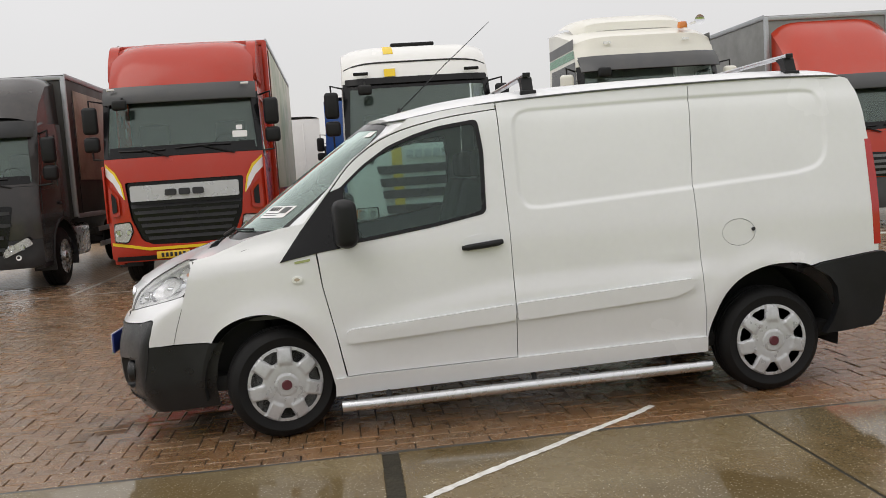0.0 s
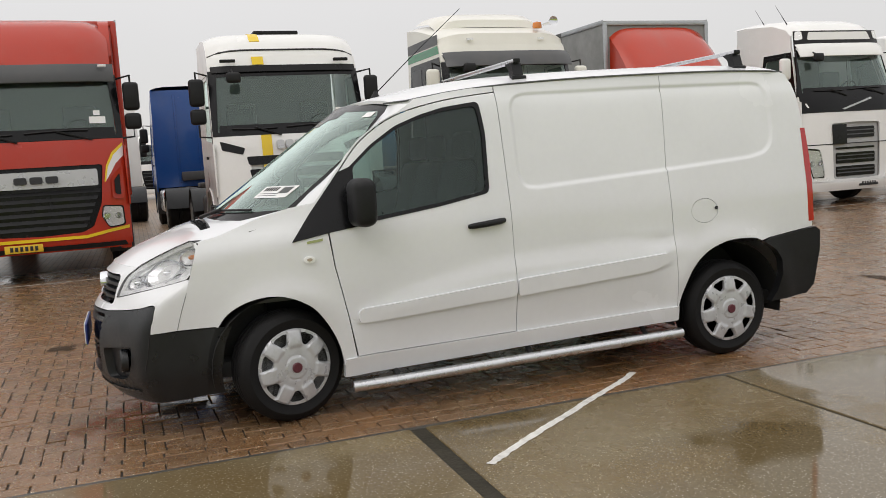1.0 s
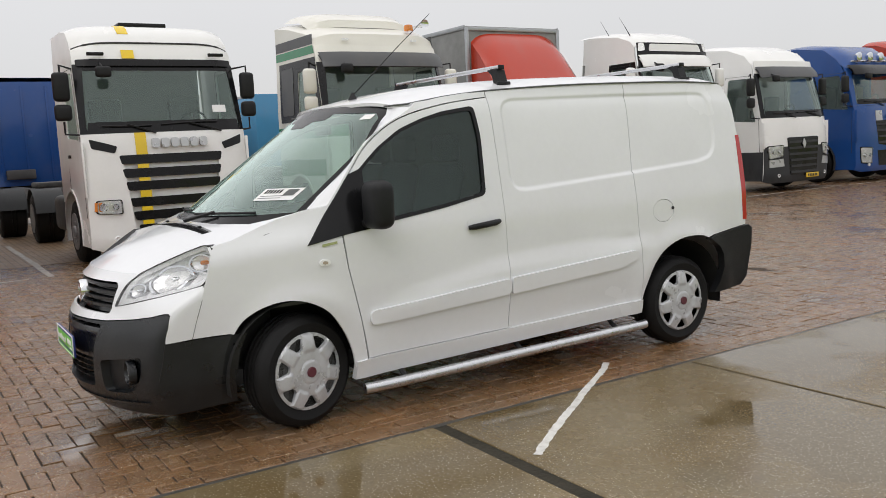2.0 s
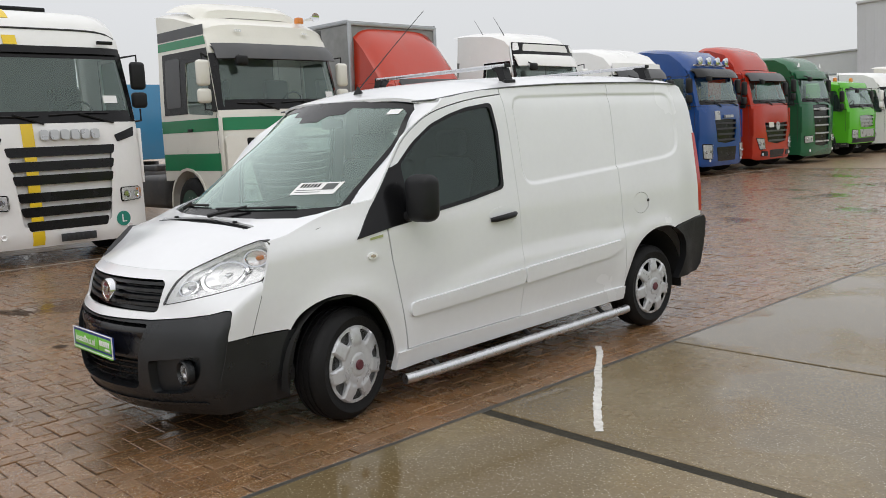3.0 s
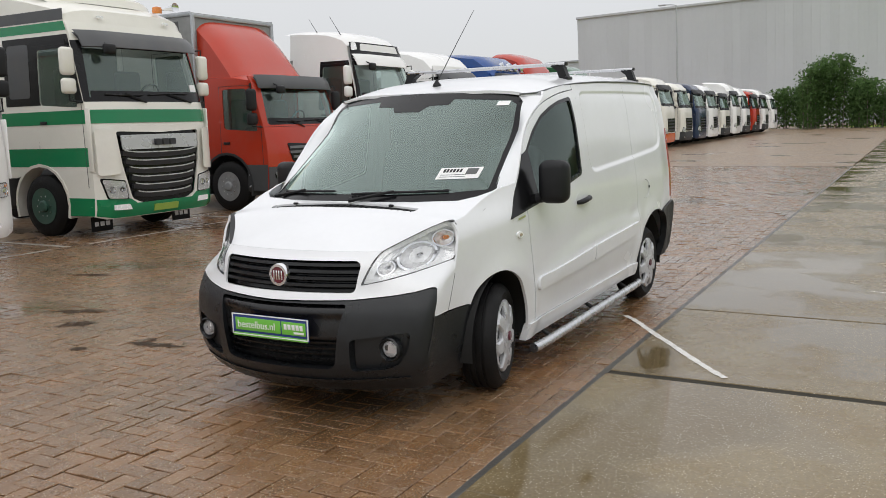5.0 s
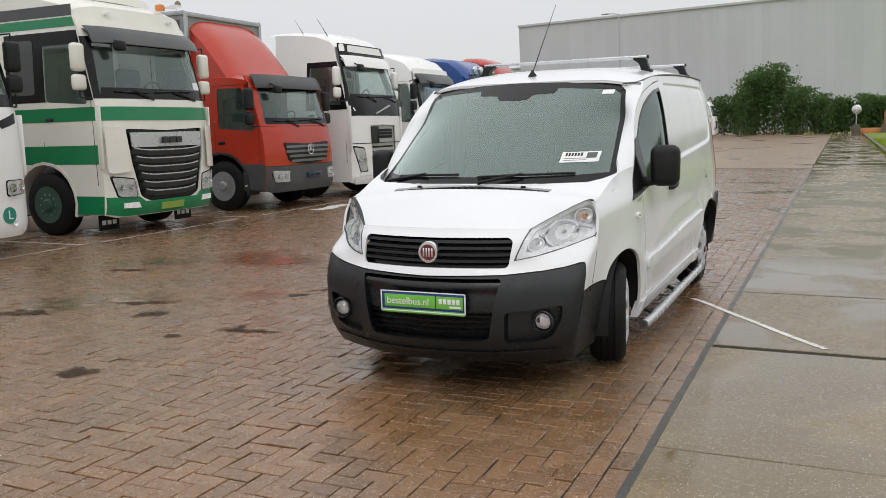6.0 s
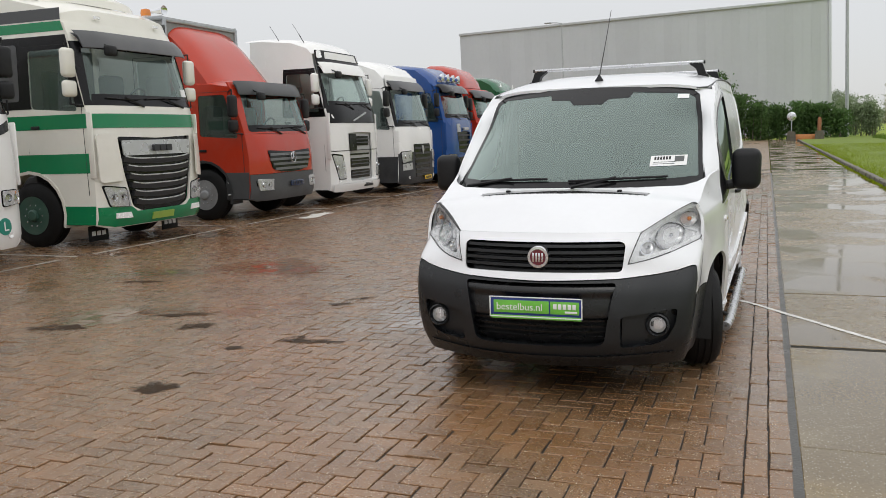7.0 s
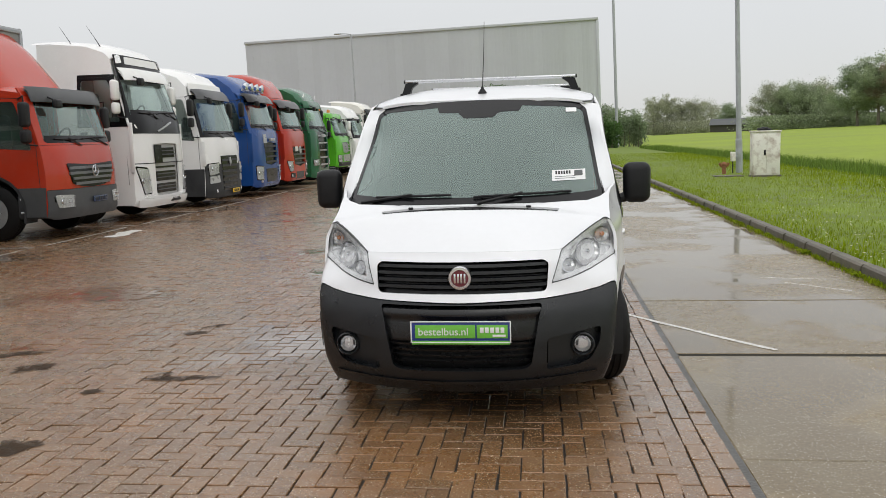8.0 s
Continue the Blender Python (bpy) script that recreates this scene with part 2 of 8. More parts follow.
def skin(bm, outline, to3d, holes=(), step=0.06, inward=(0, 0, 0), creases=()):
    """A curved sheet: a flat outline with holes, filled with a grid and laid on a surface by to3d(u, v).
    inward: the vector of its edge's return, which gives it a rolled edge and a thickness."""
    loops = [dense(outline, step)] + [dense(h, step) for h in holes]
    verts, edges = [], []
    for lp in loops:
        s = len(verts)
        verts += lp
        edges += [(s + i, s + (i + 1) % len(lp)) for i in range(len(lp))]
    for lp in creases:
        lp = dense(lp, step * 0.5)
        s = len(verts)
        verts += lp
        edges += [(s + i, s + (i + 1) % len(lp)) for i in range(len(lp))]
    us, vs = [p[0] for p in loops[0]], [p[1] for p in loops[0]]
    nu, nv = int((max(us) - min(us)) / step), int((max(vs) - min(vs)) / step)
    border = np.array([(p[0], p[1]) for p in verts])
    for i in range(1, nu + 1):
        for j in range(1, nv + 1):
            p = (min(us) + (i + 0.5 * (j % 2)) * step, min(vs) + j * step)
            if inside(p, loops[0]) and not any(inside(p, h) for h in loops[1:]):
                if ((border - p) ** 2).sum(1).min() > (0.45 * step) ** 2:
                    verts.append(Vector(p))
    v2, _, f2, *_ = mg.delaunay_2d_cdt(verts, edges, [], 0, 1e-6)
    keep = []
    for f in f2:
        c = sum((v2[i] for i in f), Vector((0, 0))) / len(f)
        a, b, d = (v2[i] for i in f[:3])
        if abs((b - a).cross(d - a)) < 0.004 * step * step and not creases or abs((b - a).cross(d - a)) < 1e-7:
            continue
        if inside(c, loops[0]) and not any(inside(c, h) for h in loops[1:]):
            keep.append(f)
    made = {}
    inv = Vector(inward)
    for f in keep:
        for i in f:
            if i not in made:
                made[i] = bm.verts.new(to3d(v2[i][0], v2[i][1]))
    faces = []
    for f in keep:
        try:
            faces.append(bm.faces.new([made[i] for i in f]))
        except ValueError:
            pass
    if inv.length:
        rim = [e for f in faces for e in f.edges if len(e.link_faces) == 1]
        rim = list(dict.fromkeys(rim))
        d = inv.normalized()
        low, deep = {}, {}
        for e in rim:
            for v in e.verts:
                if v not in low:
                    low[v] = bm.verts.new(v.co)
                    deep[v] = bm.verts.new(v.co + inv)
        for e in rim:
            a, b = e.verts
            bm.faces.new((low[a], low[b], deep[b], deep[a]))
    return bm


def fresh():
    return bmesh.new()


def block(bm, c, s, bevel=0.0, m=None, seg=2):
    """A box round c with sizes s and softened edges."""
    r = bmesh.ops.create_cube(bm, size=1.0)
    vs = r["verts"]
    for v in vs:
        v.co = Vector((v.co.x * s[0], v.co.y * s[1], v.co.z * s[2]))
    if bevel:
        es = list({e for v in vs for e in v.link_edges})
        g = bmesh.ops.bevel(bm, geom=es, offset=min(bevel, min(s) * 0.45), segments=seg, affect="EDGES", profile=0.5)
        vs = list({v for f in g["faces"] for v in f.verts} | {v for v in vs if v.is_valid})
    for v in vs:
        v.co = (m @ v.co if m else v.co) + Vector(c)
    return bm


def prism(bm, outline, a, b, axis="y"):
    """An outline in the two other axes, drawn out along axis from a to b."""
    def at(p, w):
        return {"x": (w, p[0], p[1]), "y": (p[0], w, p[1]), "z": (p[0], p[1], w)}[axis]
    v0 = [bm.verts.new(at(p, a)) for p in outline]
    v1 = [bm.verts.new(at(p, b)) for p in outline]
    n = len(outline)
    for i in range(n):
        bm.faces.new((v0[i], v0[(i + 1) % n], v1[(i + 1) % n], v1[i]))
    bm.faces.new(v0)
    bm.faces.new(v1[::-1])
    return bm


def tube(bm, pts, r, seg=8, caps=True):
    """A round bar along the points; r is one radius or one for each point."""
    pts = [Vector(p) for p in pts]
    rings = []
    up = Vector((0.13, 0.31, 0.94)).normalized()
    for i, p in enumerate(pts):
        d = (pts[min(i + 1, len(pts) - 1)] - pts[max(i - 1, 0)]).normalized()
        s = d.cross(up)
        s = s.normalized() if s.length > 0.05 else d.cross(Vector((1, 0, 0))).normalized()
        u = s.cross(d)
        q = r[i] if isinstance(r, (list, tuple)) else r
        rings.append([bm.verts.new(p + q * (math.cos(2 * math.pi * k / seg) * s + math.sin(2 * math.pi * k / seg) * u)) for k in range(seg)])
    for a, b in zip(rings, rings[1:]):
        for k in range(seg):
            bm.faces.new((a[k], a[(k + 1) % seg], b[(k + 1) % seg], b[k]))
    if caps:
        bm.faces.new(rings[0][::-1])
        bm.faces.new(rings[-1])
    return bm


def lathe(bm, profile, axis="x", seg=36, c=(0, 0, 0)):
    """A profile of (along, radius) turned about an axis through c."""
    c = Vector(c)
    rings = []
    for w, r in profile:
        ring = []
        for k in range(seg):
            a = 2 * math.pi * k / seg
            u, v = r * math.cos(a), r * math.sin(a)
            ring.append(bm.verts.new(c + Vector({"x": (w, u, v), "y": (u, w, v), "z": (u, v, w)}[axis])))
        rings.append(ring)
    for a, b in zip(rings, rings[1:]):
        for k in range(seg):
            bm.faces.new((a[k], a[(k + 1) % seg], b[(k + 1) % seg], b[k]))
    for ring, flip in ((rings[0], 1), (rings[-1], -1)):
        bm.faces.new(ring[::flip])
    return bm


def ease(t):
    t = min(max(t, 0.0), 1.0)
    return t * t * (3 - 2 * t)


def lerp_table(z, table):
    if z <= table[0][0]:
        return table[0][1]
    for (a, p), (b, q) in zip(table, table[1:]):
        if z <= b:
            return p + (q - p) * (z - a) / (b - a)
    return table[-1][1]


def smooth_table(z, table):
    """A smooth curve through a small table (monotone cubic)."""
    if z <= table[0][0]:
        return table[0][1]
    if z >= table[-1][0]:
        return table[-1][1]
    n = len(table)
    i = next(k for k in range(n - 1) if z <= table[k + 1][0])

    def rise(k):
        return (table[k + 1][1] - table[k][1]) / (table[k + 1][0] - table[k][0])

    def slope(k):
        if k in (0, n - 1):
            return rise(0) if k == 0 else rise(n - 2)
        a, b = rise(k - 1), rise(k)
        return 0.0 if a * b <= 0 else 2 * a * b / (a + b)
    (x0, y0), (x1, y1) = table[i], table[i + 1]
    h = x1 - x0
    t = (z - x0) / h
    return (1 + 2 * t) * (1 - t) ** 2 * y0 + t * (1 - t) ** 2 * h * slope(i) + t * t * (3 - 2 * t) * y1 + t * t * (t - 1) * h * slope(i + 1)


def lettering(text, size, depth, material, parent, m, label=""):
    """Raised letters in the built-in font, as one mesh."""
    cu = bpy.data.curves.new("letters", "FONT")
    cu.body, cu.size, cu.extrude, cu.align_x, cu.align_y = text, size, depth, "CENTER", "CENTER"
    tmp = new("letters_source", cu)
    dg = bpy.context.evaluated_depsgraph_get()
    me = bpy.data.meshes.new_from_object(tmp.evaluated_get(dg))
    bpy.data.objects.remove(tmp)
    me.materials.clear()
    me.materials.append(material)
    ob = new("lettering", me)
    ob.parent = parent
    ob.matrix_basis = m
    if label:
        tagged(ob, label)
    return ob

# ---- ground: paving, slabs, kerb, verge, field ----
YARD = 0.9  # degrees by which the yard's lines turn from the van's
SLANT = math.tan(radians(YARD))


def edge_x(y):
    """The line along which brick paving meets the concrete slabs."""
    return 1.375 - SLANT * y


def wet(name, base, second, dry_rough, wet_rough, level, scale, bump, bscale, island=0.2, patch=0.8, fleck=0.0, joints=False, coat=0.0):
    """Rain-wet paving: two colours in patches, standing water where a noise is high, pale flecks for grit and its wet
    sparkle.
    """
    m = bpy.data.materials.new(name)
    m.use_nodes = True
    n, l = m.node_tree.nodes, m.node_tree.links
    b = n["Principled BSDF"]
    b.inputs["Coat Weight"].default_value, b.inputs["Coat Roughness"].default_value, b.inputs["Coat IOR"].default_value = coat, 0.13, 1.38
    geo = n.new("ShaderNodeNewGeometry")

    def noise_at(scale_, detail, rough=0.55):
        q = n.new("ShaderNodeTexNoise")
        q.inputs["Scale"].default_value, q.inputs["Detail"].default_value, q.inputs["Roughness"].default_value = scale_, detail, rough
        l.new(geo.outputs["Position"], q.inputs["Vector"])
        return q.outputs["Fac"]

    def ramp(value, a, b_, lo, hi):
        q = n.new("ShaderNodeMapRange")
        q.inputs["From Min"].default_value, q.inputs["From Max"].default_value = a, b_
        q.inputs["To Min"].default_value, q.inputs["To Max"].default_value = lo, hi
        l.new(value, q.inputs["Value"])
        return q.outputs["Result"]

    def blend(f, a, b_):
        q = n.new("ShaderNodeMix")
        q.data_type = "RGBA"
        l.new(f, q.inputs["Factor"])
        for key, v in (("A", a), ("B", b_)):
            if isinstance(v, tuple):
                q.inputs[key].default_value = (*v, 1)
            else:
                l.new(v, q.inputs[key])
        return q.outputs["Result"]

    def scaled(colour, f):
        q = n.new("ShaderNodeVectorMath")
        q.operation = "SCALE"
        l.new(colour, q.inputs[0])
        l.new(f, q.inputs["Scale"])
        return q.outputs[0]

    col = blend(ramp(noise_at(patch, 5), 0.40, 0.62, 0, 1), base, second)
    if island:
        oi = n.new("ShaderNodeObjectInfo")
        s = n.new("ShaderNodeMath")
        s.operation = "ADD"
        l.new(oi.outputs["Random"], s.inputs[0])
        l.new(geo.outputs["Random Per Island"], s.inputs[1])
        fr = n.new("ShaderNodeMath")
        fr.operation = "FRACT"
        l.new(s.outputs[0], fr.inputs[0])
        col = scaled(col, ramp(fr.outputs[0], 0, 1, 1 - island, 1 + island))
    col = scaled(col, ramp(noise_at(bscale, 6, 0.7), 0.3, 0.7, 0.78, 1.2))
    # Pale dots: grit, with its wet glint put into the base colour.
    if fleck:
        vo = n.new("ShaderNodeTexVoronoi")
        vo.inputs["Scale"].default_value = 75
        l.new(geo.outputs["Position"], vo.inputs["Vector"])
        near = ramp(vo.outputs["Distance"], 0.15, 0.28, 1, 0)
        keep = n.new("ShaderNodeMath")
        keep.operation = "MULTIPLY"
        sep = n.new("ShaderNodeSeparateColor")
        l.new(vo.outputs["Color"], sep.inputs[0])
        l.new(near, keep.inputs[0])
        l.new(ramp(sep.outputs[0], 0.25, 0.65, 0, fleck), keep.inputs[1])
        col = blend(keep.outputs[0], col, (0.70, 0.62, 0.46))
    pool = noise_at(scale, 4, 0.5)
    mask = ramp(pool, level - 0.05, level + 0.04, 0, 1)
    dark = ramp(mask, 0, 1, 1.0, 0.72)
    l.new(scaled(col, dark), b.inputs["Base Color"])
    rough = ramp(noise_at(7, 5), 0.3, 0.7, dry_rough - 0.09, dry_rough + 0.10)
    mixr = n.new("ShaderNodeMix")
    l.new(mask, mixr.inputs["Factor"])
    l.new(rough, mixr.inputs["A"])
    mixr.inputs["B"].default_value = wet_rough
    l.new(mixr.outputs["Result"], b.inputs["Roughness"])
    bp = n.new("ShaderNodeBump")
    bp.inputs["Distance"].default_value = 0.006
    l.new(ramp(mask, 0, 1, bump, bump * 0.04), bp.inputs["Strength"])
    l.new(noise_at(bscale, 6, 0.7), bp.inputs["Height"])
    l.new(bp.outputs["Normal"], b.inputs["Normal"])
    if coat:
        l.new(bp.outputs["Normal"], b.inputs["Coat Normal"])
    if joints:
        tex = n.new("ShaderNodeTexBrick")
        tex.inputs["Scale"].default_value = 1.0
        tex.inputs["Brick Width"].default_value, tex.inputs["Row Height"].default_value, tex.inputs["Mortar Size"].default_value = 0.21, 0.105, 0.008
        l.new(geo.outputs["Position"], tex.inputs["Vector"])
        tex.inputs["Color1"].default_value = (1, 1, 1, 1)
        tex.inputs["Color2"].default_value = (0.8, 0.8, 0.8, 1)
        tex.inputs["Mortar"].default_value = (0.3, 0.3, 0.3, 1)
        mu = n.new("ShaderNodeMix")
        mu.data_type, mu.blend_type = "RGBA", "MULTIPLY"
        mu.inputs["Factor"].default_value = 1.0
        old = b.inputs["Base Color"].links[0].from_socket
        l.new(old, mu.inputs["A"])
        l.new(tex.outputs["Color"], mu.inputs["B"])
        l.new(mu.outputs["Result"], b.inputs["Base Color"])
    return m


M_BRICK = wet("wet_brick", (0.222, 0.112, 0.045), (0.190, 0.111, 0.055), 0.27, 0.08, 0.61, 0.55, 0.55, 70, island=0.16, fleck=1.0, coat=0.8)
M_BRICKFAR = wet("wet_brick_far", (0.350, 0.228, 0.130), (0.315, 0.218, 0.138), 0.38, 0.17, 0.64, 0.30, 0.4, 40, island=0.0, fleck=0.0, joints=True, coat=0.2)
M_BED = mat("paving_sand", (0.018, 0.015, 0.012), 0.7, var=0.4, scale=3, bump=0.4, bscale=80)
M_CONC = wet("wet_concrete", (0.185, 0.132, 0.062), (0.215, 0.168, 0.095), 0.24, 0.05, 0.51, 0.75, 0.45, 55, island=0.10, patch=1.1, fleck=0.9)
M_TAR = mat("joint_filler", (0.042, 0.038, 0.029), 0.75, var=0.4, scale=8, bump=0.8, bscale=45, spec=0.12)
M_KERB = mat("kerb_concrete", (0.120, 0.105, 0.080), 0.55, var=0.3, scale=4, bump=0.5, bscale=60, dirt=(0.05, 0.06, 0.025), dirt_amount=0.7, dscale=2.5, island=0.15)
M_SOIL = mat("verge_soil", (0.140, 0.200, 0.018), 0.9, var=0.4, scale=1.2, bump=0.6, bscale=25, dirt=(0.05, 0.04, 0.025), dirt_amount=0.4, dscale=0.8)
M_BLADE = mat("grass_blades", (0.240, 0.315, 0.012), 0.8, var=0.3, scale=0.5, bscale=5, island=0.35, spec=0.15)
M_REED = mat("tall_grass", (0.135, 0.215, 0.030), 0.85, var=0.35, scale=0.4, bscale=4, island=0.3)
M_FIELD = mat("young_crop", (0.225, 0.300, 0.016), 0.85, var=0.28, scale=0.05, bscale=1.5, bump=0.3)
M_WORN = mat("worn_marking", (0.42, 0.40, 0.37), 0.5, var=0.25, scale=8, bump=0.2, bscale=150, dirt=(0.14, 0.105, 0.08), dirt_amount=0.95, dscale=5)
M_CHALK = mat("white_marking", (0.72, 0.71, 0.68), 0.55, var=0.15, scale=20, bump=0.2, bscale=150, dirt=(0.22, 0.19, 0.15), dirt_amount=0.5, dscale=14)


def sheet(name, corners, material, label, category, kind="structure"):
    bm = fresh()
    vs = [bm.verts.new(c) for c in corners]
    bm.faces.new(vs)
    return single(name, bm, material, label, category, kind=kind)


# one sheet out to the horizon; the fields beyond the verge rise a little
bm = fresh()
xs = [-1500, -400, -120, -60, 9.0, 14, 40, 120, 400, 1500]
ys = [-1500, -300, -60, 0, 60, 100, 200, 400, 900, 2600]
grid = [[bm.verts.new((x, y, (-0.12 if x < 10 else -0.12 + 0.026 * (x - 9)))) for x in xs] for y in ys]
for j in range(len(ys) - 1):
    for i in range(len(xs) - 1):
        bm.faces.new((grid[j][i], grid[j][i + 1], grid[j + 1][i + 1], grid[j + 1][i]))
single("ground", bm, M_FIELD, "wide flat field of young yellow-green crop", "field", kind="structure")

# paving bed and far paving
paving = sheet("pavement", [(-9.6, -7, -0.011), (edge_x(-7) + 0.06, -7, -0.011), (edge_x(24) + 0.06, 24, -0.011), (-9.6, 24, -0.011)], M_BED, "rain-wet red-brown brick paving in herringbone bond", "paving")
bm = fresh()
# Strip at y 95-122 is unseen, added to keep green bounce off the shed.
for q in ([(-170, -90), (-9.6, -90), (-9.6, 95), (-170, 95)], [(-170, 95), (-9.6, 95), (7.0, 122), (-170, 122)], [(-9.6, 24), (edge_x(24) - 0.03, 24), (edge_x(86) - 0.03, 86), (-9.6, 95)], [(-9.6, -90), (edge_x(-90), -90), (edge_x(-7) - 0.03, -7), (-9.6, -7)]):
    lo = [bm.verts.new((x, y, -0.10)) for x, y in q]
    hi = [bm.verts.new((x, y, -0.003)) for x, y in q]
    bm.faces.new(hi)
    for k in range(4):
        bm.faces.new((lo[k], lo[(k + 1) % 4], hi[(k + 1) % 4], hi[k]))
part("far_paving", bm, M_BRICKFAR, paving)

# concrete strip: bed, slabs, filled joints
strip = sheet("concrete_strip", [(edge_x(-12), -12, -0.007), (edge_x(-12) + 2.45, -12, -0.007), (edge_x(88) + 2.45, 88, -0.007), (edge_x(88), 88, -0.007)], M_TAR, "wet grey-brown concrete slabs with dark filled joints", "paving")
rng = random.Random(5)
PITCH = 2.045
for k in range(-5, 42):
    y0 = 0.59 + PITCH * k
    gap_a, gap_b = rng.uniform(0.0015, 0.004), rng.uniform(0.0015, 0.004)
    if k == 0:
        gap_a = 0.045
    if k == -1:
        gap_b = 0.045
    if k == 1:
        gap_a = 0.012
    if k == 0:
        gap_b = 0.010
    a, b = y0 + gap_a, y0 + PITCH - gap_b
    dz = rng.uniform(-0.002, 0.003)
    bm = fresh()
    x0a, x0b = edge_x(a) + 0.0, edge_x(b) + 0.0
    top = [(x0a + 0.008, a + 0.004), (x0a + 2.38, a + 0.004), (x0b + 2.38, b - 0.004), (x0b + 0.008, b - 0.004)]
    low = [(x0a, a), (x0a + 2.39, a), (x0b + 2.39, b), (x0b, b)]
    v1 = [bm.verts.new((x, y, dz)) for x, y in top]
    v0 = [bm.verts.new((x, y, dz - 0.005)) for x, y in low]
    v2 = [bm.verts.new((x, y, -0.09)) for x, y in low]
    bm.faces.new(v1)
    for i in range(4):
        j = (i + 1) % 4
        bm.faces.new((v0[i], v0[j], v1[j], v1[i]))
        bm.faces.new((v2[i], v2[j], v0[j], v0[i]))
    part("slab", bm, M_CONC, strip, smooth=False)

# flush filler between the last brick course and the slabs
bm = fresh()
fill = [-7 + 0.5 * k for k in range(63)]
fa = [bm.verts.new((edge_x(y) - 0.040, y, -0.0045 + 0.0015 * noise.noise((y * 3, 0, 1)))) for y in fill]
fb = [bm.verts.new((edge_x(y) + 0.012, y, -0.0035 + 0.0015 * noise.noise((y * 3, 0, 4)))) for y in fill]
for k in range(len(fill) - 1):
    bm.faces.new((fa[k], fb[k], fb[k + 1], fa[k + 1]))
bmesh.ops.extrude_face_region(bm, geom=list(bm.faces))
for vtx in fa + fb:
    vtx.co.z -= 0.03
part("edge_filler", bm, mat("filler_grey", (0.062, 0.060, 0.054), 0.35, var=0.3, scale=6, bump=0.3, bscale=70, dirt=(0.05, 0.042, 0.032), dirt_amount=0.6, dscale=3), strip)

# kerb stones
kerb = thing("kerb", "mossy concrete kerb between the slabs and the grass", "kerb", kind="structure")
for k in range(-6, 84):
    a, b = k * 1.0 + 0.004, k * 1.0 + 0.996
    x = edge_x((a + b) / 2) + 2.41
    bm = fresh()
    dz, dx = rng.uniform(-0.006, 0.006), rng.uniform(-0.006, 0.006)
    o = [(x + dx, -0.08), (x + 0.16 + dx, -0.08), (x + 0.16 + dx, 0.115 + dz), (x + 0.045 + dx, 0.12 + dz), (x + 0.02 + dx, 0.10 + dz)]
    prism(bm, o, a, b, "y")
    part("kerb_stone", bm, M_KERB, kerb, smooth=False)

# verge and its grass
bm = fresh()
rows = []
for y in np.linspace(-40, 100, 60):
    x = edge_x(y) + 2.56
    rows.append([bm.verts.new((px, y, pz + 0.03 * noise.noise((px * 0.6, y * 0.3, 0)))) for px, pz in ((x, 0.075), (x + 0.6, 0.10), (x + 2, 0.12), (x + 4.5, 0.08), (x + 6.5, 0.0), (x + 8, -0.02), (x + 10, -0.01))])
for a, b in zip(rows, rows[1:]):
    for k in range(len(a) - 1):
        bm.faces.new((a[k], a[k + 1], b[k + 1], b[k]))
single("verge", bm, M_SOIL, "grass verge with daisies beside the kerb", "verge", kind="structure")


def blades(name, count, area, height, width, material, label, seed, kind="stuff"):
    """A patch of single grass blades, each a bent triangle strip."""
    r = random.Random(seed)
    v, f = [], []
    for _ in range(count):
        x, y, z = area(r)
        h, w, a = height * r.uniform(0.5, 1.3), width * r.uniform(0.6, 1.3), r.uniform(0, math.tau)
        dx, dy = math.cos(a), math.sin(a)
        lean = r.uniform(0.1, 0.7) * h
        b = len(v)
        v += [(x - dy * w, y + dx * w, z), (x + dy * w, y - dx * w, z), (x + dx * lean * 0.35 + dy * w * 0.6, y + dy * lean * 0.35 - dx * w * 0.6, z + h * 0.6), (x + dx * lean * 0.35 - dy * w * 0.6, y + dy * lean * 0.35 + dx * w * 0.6, z + h * 0.6), (x + dx * lean, y + dy * lean, z + h)]
        f += [(b, b + 1, b + 2, b + 3), (b + 3, b + 2, b + 4)]
    me = bpy.data.meshes.new(name)
    me.from_pydata(v, [], f)
    me.materials.append(material)
    return tagged(new(name, me), label, "grass", kind=kind)


def near_verge(r):
    y = 3 + 55 * r.random() ** 1.6
    d = 0.05 + 6.5 * r.random() ** 1.1
    return edge_x(y) + 2.54 + d, y, 0.06


def far_edge(r):
    y = 6 + 80 * r.random()
    return edge_x(y) + 2.5 + 6.6 + 2.2 * r.random(), y, -0.04


see_through(M_BLADE, 0.45)
see_through(M_REED, 0.45)
blades("grass", 76000, near_verge, 0.10, 0.006, M_BLADE, "short lush verge grass", 3)
blades("tall_grass", 20000, far_edge, 0.36, 0.012, M_REED, "tall dark grass at the ditch", 4)


def gutter(r):
    y = 3 + 60 * r.random() ** 1.4
    y = round(y * 1.7 + r.gauss(0, 0.25)) / 1.7 + r.gauss(0, 0.13)
    return edge_x(y) + 2.385 + r.gauss(0, 0.022), y, -0.005


